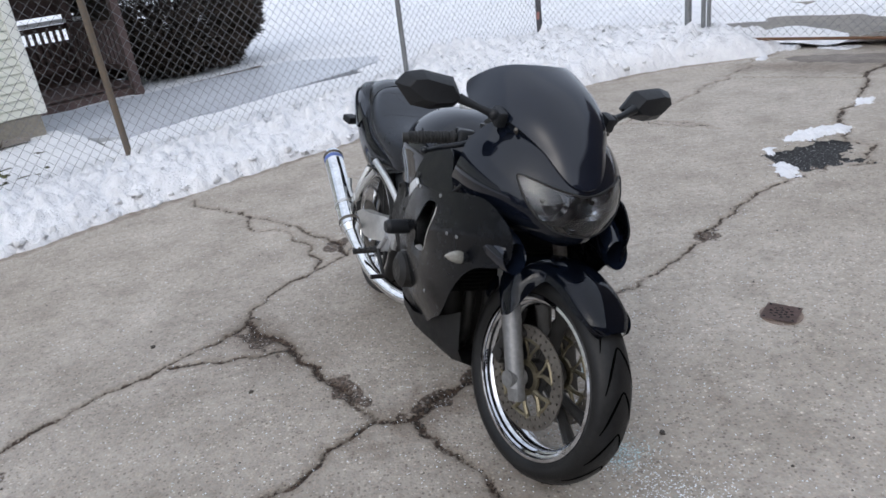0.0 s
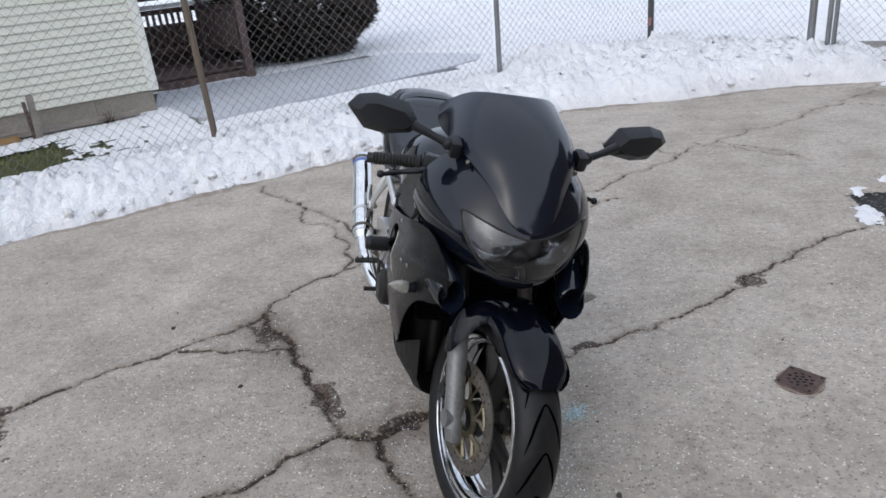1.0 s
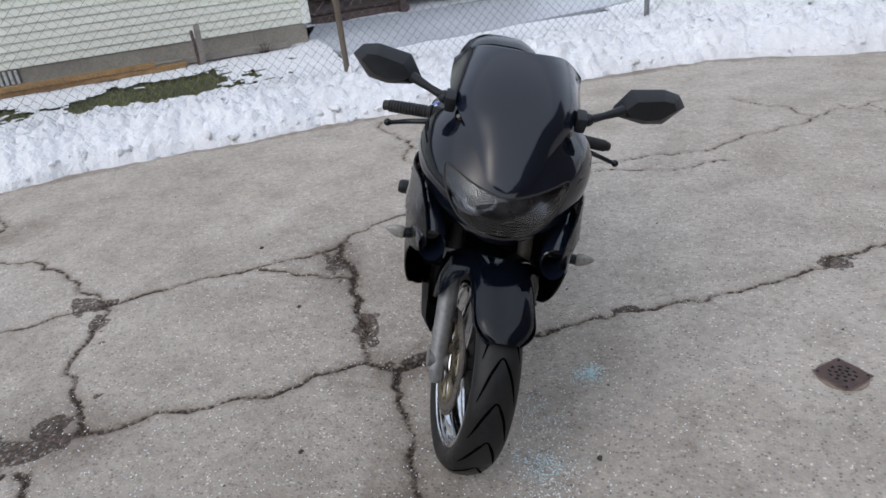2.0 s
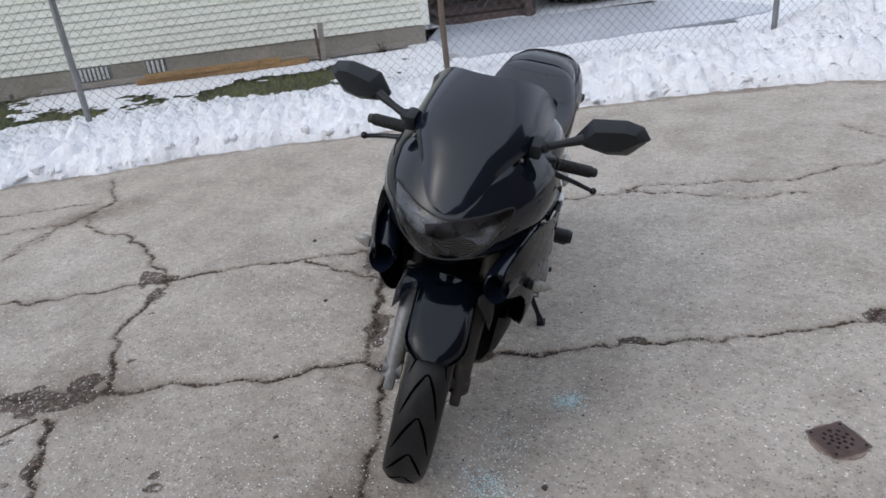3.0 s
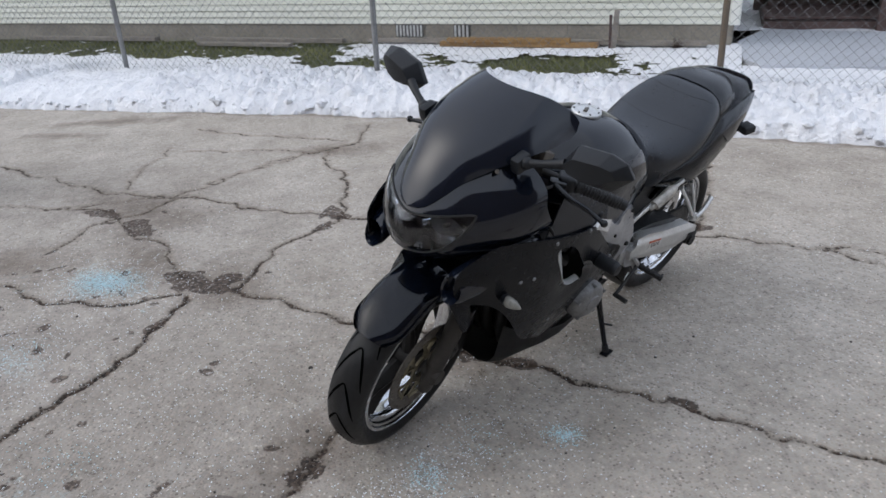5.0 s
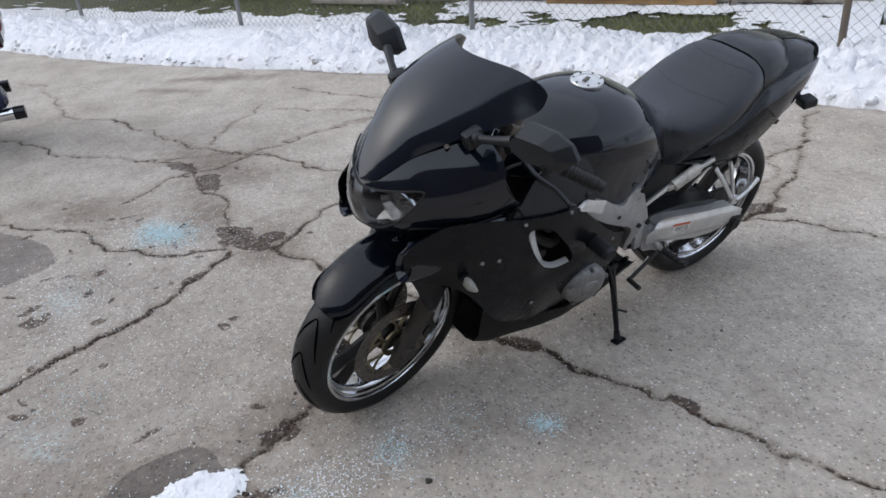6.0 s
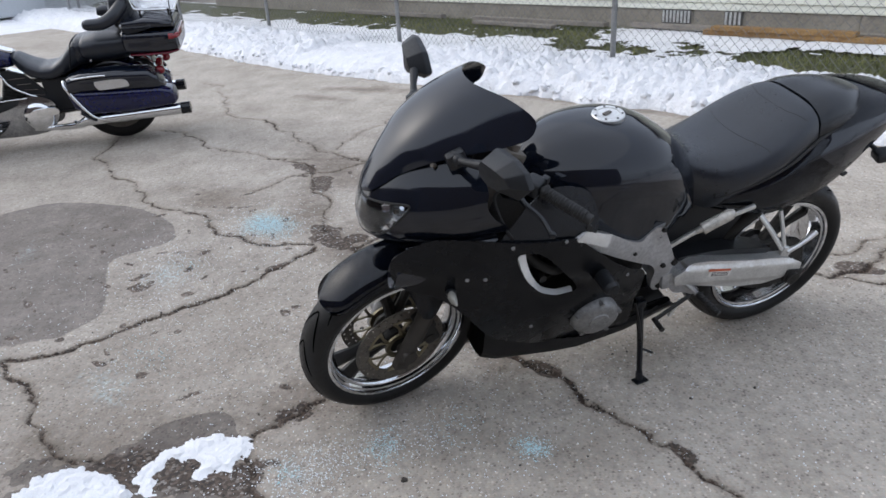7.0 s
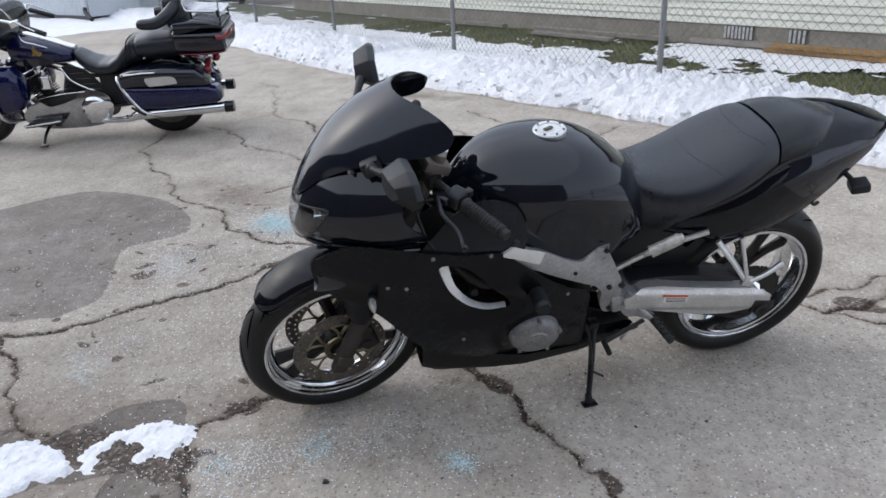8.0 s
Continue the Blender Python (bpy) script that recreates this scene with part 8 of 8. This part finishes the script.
    loft(bm, fine([(-0.14, 0, 0.15, 0.93, 1.1), (-0.17, 0, 0.2, 0.9, 1.2), (-0.24, 0, 0.21, 0.88, 1.24), (-0.29, 0, 0.17, 0.9, 1.2)]), 24, 3.0)
    rest = part("backrest", bm, VINYL, t, smooth=60)
    for s in (1, -1):
        bm = bm_new()
        tube(bm, [(0.035, 0.255 * s, 0.985), (0.0, 0.262 * s, 0.982), (-0.1, 0.262 * s, 0.985), (-0.19, 0.235 * s, 1.03), (-0.26, 0.18 * s, 1.1)], [0.03, 0.042, 0.046, 0.05, 0.05], 16, flat=1.0)
        part("armrest", bm, VINYL, rest, smooth=60)

    # trunk with rack
    bm = bm_new()
    loft(bm, fine([(-0.2, 0, 0.24, 0.76, 0.9), (-0.225, 0, 0.3, 0.735, 0.915), (-0.4, 0, 0.31, 0.725, 0.91), (-0.54, 0, 0.29, 0.72, 0.9), (-0.6, 0, 0.27, 0.728, 0.895), (-0.62, 0, 0.24, 0.75, 0.88)]), 40, 6)
    tr = part("trunk", bm, GLOSS, t, "gloss black trunk", smooth=50)
    bm = bm_new()
    loft(bm, fine([(-0.205, 0, 0.23, 0.918, 0.96), (-0.235, 0, 0.29, 0.916, 0.995), (-0.4, 0, 0.295, 0.914, 1.005), (-0.52, 0, 0.275, 0.905, 0.985), (-0.585, 0, 0.25, 0.902, 0.96), (-0.61, 0, 0.22, 0.902, 0.93)]), 40, 4)
    part("lid", bm, GLOSS, tr, smooth=50)
    bm = bm_new()
    loft(bm, fine([(-0.25, 0, 0.303, 0.722, 0.745), (-0.4, 0, 0.313, 0.715, 0.742), (-0.55, 0, 0.292, 0.712, 0.74), (-0.608, 0, 0.26, 0.722, 0.745)]), 24, 4)
    part("reflector_strip", bm, DEEP_RED, tr, "dark red strip along the bottom", smooth=50)
    bm = bm_new()
    loft(bm, fine([(-0.555, 0, 0.292, 0.815, 0.885), (-0.58, 0, 0.284, 0.812, 0.882), (-0.608, 0, 0.268, 0.815, 0.878), (-0.628, 0, 0.235, 0.82, 0.87)]), 32, 4)
    part("wrap_light", bm, RED_LENS, tr, "red wraparound light", smooth=50)
    bm = bm_new()
    panel(bm, [(-0.26, 0.90), (-0.25, 0.965), (-0.42, 0.968), (-0.44, 0.93)], lambda x, z: 0.299 - 0.9 * max(0, z - 0.94), thick=0.01, cell=0.016)
    part("side_pad", bm, SATIN, tr, smooth=50)
    rack = new("luggage_rack")
    rack.parent = t
    rails = [[(-0.31, 0.16, 1.12), (-0.33, 0.17, 1.06), (-0.37, 0.17, 1.045), (-0.58, 0.165, 1.03), (-0.62, 0.14, 1.03), (-0.62, 0, 1.032), (-0.62, -0.14, 1.03), (-0.58, -0.165, 1.03), (-0.37, -0.17, 1.045), (-0.33, -0.17, 1.06), (-0.31, -0.16, 1.12), (-0.31, 0, 1.125), (-0.31, 0.15, 1.12)]]
    for k in range(7):
        y = 0.132 - 0.044 * k
        rails.append([(-0.315, y, 1.115), (-0.36, y, 1.055), (-0.48, y, 1.045), (-0.62, y, 1.033)])
    for i, r in enumerate(rails):
        bm = bm_new()
        tube(bm, r, 0.009 if i == 0 else 0.0065, 8)
        part("rail" if i == 0 else "cross_bar", bm, CHROME, rack, smooth=50)
    for x in (-0.37, -0.58):
        for s in (1, -1):
            bm = bm_new()
            cyl(bm, (x, 0.165 * s, 0.985), (x, 0.168 * s, 1.04), 0.009, seg=10)
            part("rack_foot", bm, SATIN, rack, smooth=40)
    for s in (1, -1):
        bm = bm_new()
        tube(bm, [(-0.6, 0.2 * s, 0.9), (-0.605, 0.2 * s, 1.15), (-0.64, 0.205 * s, 1.7)], [0.008, 0.004, 0.003], 6)
        part("aerial", bm, SATIN, t, "thin black whip aerial", smooth=50)

    # saddlebags, guards, exhausts
    for s in (1, -1):
        ym = (0.285 if s > 0 else 0.22) * s
        back = 0.0 if s > 0 else 0.1
        bm = bm_new()
        loft(bm, [(r[0] + back, *r[1:]) for r in fine([(0.27, ym, 0.07, 0.48, 0.515), (0.24, ym, 0.1, 0.38, 0.525), (0.15, ym, 0.115, 0.325, 0.52), (-0.1, ym, 0.118, 0.315, 0.51), (-0.4, ym, 0.113, 0.33, 0.495), (-0.5, ym, 0.1, 0.34, 0.46), (-0.525, ym, 0.06, 0.36, 0.42)])], 32, 4.5)
        bag = part("saddlebag", bm, BLUE, t, "saddlebag with blue lower half", smooth=50)
        bm = bm_new()
        loft(bm, [(r[0] + back, *r[1:]) for r in fine([(0.275, ym, 0.07, 0.5, 0.585), (0.245, ym, 0.11, 0.49, 0.625), (0.15, ym, 0.12, 0.505, 0.65), (-0.1, ym, 0.123, 0.495, 0.655), (-0.36, ym, 0.118, 0.48, 0.635), (-0.42, ym, 0.1, 0.478, 0.58), (-0.45, ym, 0.05, 0.48, 0.53)])], 32, 4.0)
        part("lid", bm, GLOSS, bag, "gloss black upper half", smooth=50)
        bm = bm_new()
        panel(bm, [(0.045, 0.582), (0.0, 0.592), (-0.17, 0.59), (-0.205, 0.54), (-0.18, 0.53), (0.0, 0.522), (0.03, 0.535)], lambda x, z: 0.41, thick=0.012, cell=0.012)
        if s < 0:
            bm = mirror(bm)
        part("latch", bm, ALLOY, bag, "pale metal latch plate", smooth=30)
        bm = bm_new()
        tube(bm, [(0.2, 0.405 * s, 0.622), (0.05, 0.412 * s, 0.632), (-0.05, 0.41 * s, 0.63)], 0.007, 8)
        part("trim_strip", bm, CHROME, bag, smooth=50)
        bm = bm_new()
        tube(bm, [(0.28, 0.33 * s, 0.595), (0.27, 0.37 * s, 0.56), (0.2, 0.39 * s, 0.43), (0.12, 0.4 * s, 0.32), (0.05, 0.36 * s, 0.27)], 0.013)
        part("bag_guard", bm, CHROME, t, "chrome tubular saddlebag guard", smooth=50)
        bm = bm_new()
        tube(bm, [(0.2, 0.41 * s, 0.36), (0.14, 0.41 * s, 0.31), (0.1, 0.4 * s, 0.285)], 0.01)
        part("guard_brace", bm, SATIN, t, smooth=50)
        bm = bm_new()
        tube(bm, [(0.85, 0.14 * s, 0.2), (0.5, 0.2 * s, 0.2), (0.27, 0.31 * s, 0.235), (0.18, 0.335 * s, 0.27), (0.0, 0.335 * s, 0.275), (-0.55 + back, 0.335 * s, 0.29)], [0.02, 0.022, 0.028, 0.04, 0.043, 0.044], 20)
        pipe = part("exhaust_pipe", bm, CHROME, t, "chrome exhaust pipe", smooth=50)
        bm = bm_new()
        cyl(bm, (-0.535 + back, 0.335 * s, 0.2895), (-0.61 + back, 0.335 * s, 0.291), 0.047, seg=24)
        part("end_cap", bm, SATIN, pipe, "black end cap", smooth=40)
        bm = bm_new()
        tube(bm, [(0.3, 0.25 * s, 0.24), (0.24, 0.36 * s, 0.25), (0.17, 0.385 * s, 0.285), (0.12, 0.385 * s, 0.29)], [0.02, 0.03, 0.032, 0.022], 14, flat=0.7)
        part("passenger_footboard", bm, CHROME, t, smooth=50)
        bm = bm_new()
        box(bm, (0.3, 0.1, 0.02), (0.98, 0.26 * s, 0.23), rot=(0, 4, 0), bevel=0.008)
        board = part("footboard", bm, RUBBER, t, smooth=40)
        bm = bm_new()
        tube(bm, [(1.14, 0.3 * s, 0.225), (1.0, 0.318 * s, 0.24), (0.83, 0.31 * s, 0.255)], 0.009, 8)
        part("edge_trim", bm, CHROME, board, smooth=50)
        # leg fairing and engine guard
        bm = bm_new()
        loft(bm, fine([(1.03, 0.27 * s, 0.05, 0.5, 0.6), (1.05, 0.28 * s, 0.09, 0.43, 0.66), (1.1, 0.28 * s, 0.11, 0.37, 0.72), (1.26, 0.28 * s, 0.1, 0.33, 0.73), (1.38, 0.27 * s, 0.06, 0.38, 0.66)]), 24, 3)
        part("leg_fairing", bm, BLUE, t, "deep blue leg fairing", smooth=60)
        bm = bm_new()
        tube(bm, [(1.26, 0.05 * s, 0.7), (1.26, 0.3 * s, 0.68), (1.26, 0.41 * s, 0.5), (1.25, 0.33 * s, 0.3), (1.2, 0.08 * s, 0.22)], 0.016)
        part("engine_guard", bm, CHROME, t, smooth=50)
        bm = bm_new()
        cyl(bm, (1.63, 0.1 * s, 0.31), (1.36, 0.11 * s, 0.95), 0.03, seg=16)
        part("fork_leg", bm, SATIN, t, smooth=40)
        g = 0.1 if s > 0 else 0.3  # the bars are turned to the left
        bm = bm_new()
        tube(bm, [(1.33, 0.02 * s, 1.0), (1.28 + g / 3, 0.1 * s, 1.04), (1.12 + g, 0.26 * s, 1.1), (0.86 + g, 0.33 * s, 1.07), (0.64 + g, 0.365 * s, 0.985)], 0.0135)
        bar = part("handlebar", bm, CHROME, t, smooth=50)
        bm = bm_new()
        tube(bm, [(0.79 + g, 0.342 * s, 1.045), (0.61 + g, 0.37 * s, 0.975)], 0.02, 14)
        part("grip", bm, RUBBER, bar, smooth=50)
        bm = bm_new()
        box(bm, (0.07, 0.05, 0.05), (0.83 + g, 0.335 * s, 1.06), rot=(0, 20, 0), bevel=0.014, seg=3)
        part("switch_box", bm, CHROME, bar, smooth=40)
        bm = bm_new()
        tube(bm, [(0.84 + g, 0.34 * s, 1.09), (0.78 + g, 0.4 * s, 1.075), (0.66 + g, 0.42 * s, 1.01)], 0.006, 8)
        part("lever", bm, CHROME, bar, smooth=50)
        bm = bm_new()
        tube(bm, [(0.85 + g, 0.33 * s, 1.1), (0.87 + g, 0.37 * s, 1.17), (0.9 + g, 0.4 * s, 1.2)], 0.006, 8)
        part("mirror_stem", bm, CHROME, bar, smooth=50)
        bm = bm_new()
        ball(bm, (0.9 + g, 0.43 * s, 1.23), (0.025, 0.075, 0.045), 16)
        part("mirror", bm, CHROME, bar, smooth=60)
    # fenders
    bm = bm_new()
    lathe(bm, [(0.34, -0.095), (0.36, -0.08), (0.37, 0), (0.36, 0.08), (0.34, 0.095), (0.355, 0.08), (0.362, 0), (0.355, -0.08), (0.34, -0.095)], 60)
    bmesh.ops.delete(bm, geom=[v for v in bm.verts if v.co.x > 0.2 and v.co.z < 0.2 or v.co.z < -0.1], context="VERTS")
    part("rear_fender", bm, BLUE, t, smooth=50, m=pose(0, 0, 0.33))
    bm = bm_new()
    lathe(bm, [(0.3, -0.085), (0.335, -0.075), (0.35, 0), (0.335, 0.075), (0.3, 0.085), (0.33, 0.07), (0.344, 0), (0.33, -0.07), (0.3, -0.085)], 60)
    bmesh.ops.delete(bm, geom=[v for v in bm.verts if v.co.z < (-0.17 if v.co.x < 0 else 0.06)], context="VERTS")
    part("front_fender", bm, BLUE, t, smooth=50, m=pose(1.63, 0, 0.315))
    # handlebar fairing with screen and headlight
    bm = bm_new()
    loft(bm, fine([(1.09, 0, 0.3, 0.92, 1.1), (1.12, 0, 0.36, 0.86, 1.16), (1.22, 0, 0.39, 0.83, 1.19), (1.38, 0, 0.36, 0.84, 1.18), (1.48, 0, 0.26, 0.88, 1.1), (1.52, 0, 0.15, 0.93, 1.04)]), 36, 3.2)
    fairing = part("fairing", bm, SATIN, t, "dark handlebar fairing", smooth=60)
    bm = bm_new()
    panel(bm, [(-0.33, 0.0), (-0.3, 0.13), (-0.16, 0.2), (0.16, 0.2), (0.3, 0.13), (0.33, 0.0)], lambda x, z: 0.3 * z - 1.0 * x * x, thick=0.005, cell=0.025)
    part("windscreen", bm, SCREEN, fairing, smooth=50, m=pose(1.36, 0, 1.15, 0, 0, -90))
    bm = bm_new()
    tube(bm, [(1.1, 0.35, 1.13), (1.16, 0.38, 1.15), (1.3, 0.38, 1.17), (1.42, 0.32, 1.15)], 0.011)
    part("trim_strip", bm, CHROME, fairing, smooth=50)
    bm = bm_new()
    ball(bm, (1.52, 0, 0.98), (0.05, 0.09, 0.09), 24)
    part("headlight", bm, CHROME, fairing, smooth=60)
    bm = bm_new()
    tube(bm, [(1.06, 0.05, 0.93), (0.98, 0.2, 0.9), (0.9, 0.17, 0.86), (0.82, 0.1, 0.8)], 0.006, 8)
    part("clutch_cable", bm, CHROME, t, smooth=50)
    # tail
    bm = bm_new()
    box(bm, (0.05, 0.13, 0.07), (-0.4, 0, 0.6), rot=(0, -15, 0), bevel=0.018, seg=3)
    part("tail_light", bm, RED_LENS, t, "red tail light", smooth=40)
    for s in (1, -1):
        bm = bm_new()
        tube(bm, [(-0.36, 0.05 * s, 0.58), (-0.39, 0.18 * s, 0.58)], 0.012, 10)
        stem = part("indicator_stem", bm, CHROME, t, smooth=50)
        bm = bm_new()
        ball(bm, (-0.42, 0.2 * s, 0.58), (0.04, 0.036, 0.036), 16)
        part("indicator", bm, RED_LENS, stem, "red indicator lens", smooth=60)
        bm = bm_new()
        tube(bm, [(-0.2, 0.13 * s, 0.66), (-0.33, 0.14 * s, 0.65), (-0.42, 0.13 * s, 0.52)], 0.012)
        part("tail_bracket", bm, SATIN, t, smooth=50)
        bm = bm_new()
        tube(bm, [(-0.3, 0.12 * s, 0.68), (-0.37, 0.14 * s, 0.62), (-0.4, 0.14 * s, 0.5), (-0.44, 0.13 * s, 0.46)], 0.014)
        part("bumper_bar", bm, CHROME, t, smooth=50)
    bm = bm_new()
    tube(bm, [(0.98, 0.14, 0.2), (1.0, 0.27, 0.14), (1.01, 0.33, 0.075)], [0.014, 0.012, 0.011])
    stand = part("side_stand", bm, SATIN, t, smooth=50)
    bm = bm_new()
    box(bm, (0.06, 0.05, 0.014), (1.01, 0.345, 0.062), rot=(8, 0, 0), bevel=0.005)
    part("stand_foot", bm, SATIN, stand, smooth=40)
    return t


tourer()

# ---- beyond the end of the driveway: a corrugated shed, its downpipe, a yard fence, a pale trailer ----
SHEET = material("pale_ribbed_steel_sheet", (0.5, 0.53, 0.56), 0.45, vary=0.08, scale=1.5, fine=20, bump=0.04)
TRIM = material("dark_weathered_sill", (0.05, 0.045, 0.055), 0.8, vary=0.4, scale=5, fine=40)


def far_shed():
    """Stands with its long side facing the driveway's end."""
    t = thing("shed", pose(-15.75, -9.5, 0.0, 0, 0, 60), "pale grey ribbed steel shed standing in snow", "shed")
    # local: x along the front to the north-east, y back
    bm = bm_new()
    box(bm, (9.0, 4.0, 2.4), (-4.5, 2.06, 1.32))
    part("wall_core", bm, SHEET, t)
    for i in range(9):
        bm = bm_new()
        n = 24
        xs = [-i - 1 + k / n for k in range(n + 1)]
        pr = [0.0 if k % 4 in (0, 1) else 0.03 for k in range(n + 1)]
        rows = [[bm.verts.new((x, 0.045 - p, z)) for x, p in zip(xs, pr)] for z in (0.15, 2.5)]
        skin(bm, rows, False)
        part("ribbed_sheet", bm, SHEET, t)
    bm = bm_new()
    box(bm, (9.05, 0.1, 0.15), (-4.5, 0.04, 0.07), bevel=0.015)
    part("sill", bm, TRIM, t, "dark weathered sill")
    for s in (-1, 1):
        bm = bm_new()
        box(bm, (9.4, 2.3, 0.05), (-4.5, 2.06 + s * 1.07, 2.75), rot=(-s * 14, 0, 0), bevel=0.01)
        part("roof", bm, SHEET, t)
    bm = bm_new()
    tube(bm, [(0.06, -0.05, 2.4), (0.06, -0.05, 1.0), (0.06, -0.05, 0.35)], 0.05, 10, flat=0.7)
    pipe = part("downpipe", bm, SHEET, t, smooth=50)
    bm = bm_new()
    tube(bm, [(0.06, -0.06, 0.36), (0.12, -0.1, 0.24), (0.55, -0.2, 0.1)], 0.055, 10)
    part("drain_hose", bm, RUBBER, pipe, "black ribbed drain hose", smooth=50)


far_shed()


def far_fence():
    f = thing("yard_fence", pose(-18.95, -10.83, 0.02, 0, 0, 59), "grey chain-link fence across snow at the driveway's end", "fence")
    bm = bm_new()
    cyl(bm, (0, 0, 0), (0, 0, 1.3), 0.03, seg=12)
    p = part("post", bm, STEEL, f, smooth=40)
    for k in range(1, 4):
        o = new("post", p.data)
        o.parent = f
        o.matrix_basis = pose(k * 1.665, 0, 0)
    bm = bm_new()
    tube(bm, [(0, 0, 1.28), (2.4, 0, 1.28), (4.8, 0, 1.28)], 0.02, 8)
    part("top_rail", bm, STEEL, f, smooth=50)
    bm = bm_new()
    for s in (1, -1):
        for k in range(-16, 64):
            a, b = k * 0.075, k * 0.075 + s * 1.2
            za, zb = 0.05, 1.25
            if s < 0:
                a, b = a + 1.2, b + 1.2
            lo, hi = min(a, b), max(a, b)
            if hi < 0 or lo > 4.8:
                continue
            q = []
            for x, z in ((a, za), (b, zb)):
                xx = min(max(x, 0), 4.8)
                q.append((xx, 0, za + (zb - za) * (xx - a) / (b - a)))
            tube(bm, q, 0.0025, 3, smooth=False)
    part("chain_link", bm, STEEL, f)["kind"] = "stuff"


far_fence()


def trailer():
    t = thing("trailer", pose(-19.6, -7.4, 0.0, 0, 0, 52), "pale grey enclosed trailer parked in snow", "trailer")
    bm = bm_new()
    box(bm, (3.2, 1.7, 1.75), (0, 0.85, 1.28), bevel=0.16, seg=4)
    part("trailer_body", bm, SHEET, t, smooth=40)
    for s in (-1, 1):
        bm = bm_new()
        for y in (0.1,):
            cyl(bm, (s * 0.42, y, 0.3), (s * 0.42, y + 0.2, 0.3), 0.3, seg=28)
        part("wheel", bm, TYRE, t, smooth=40)


trailer()
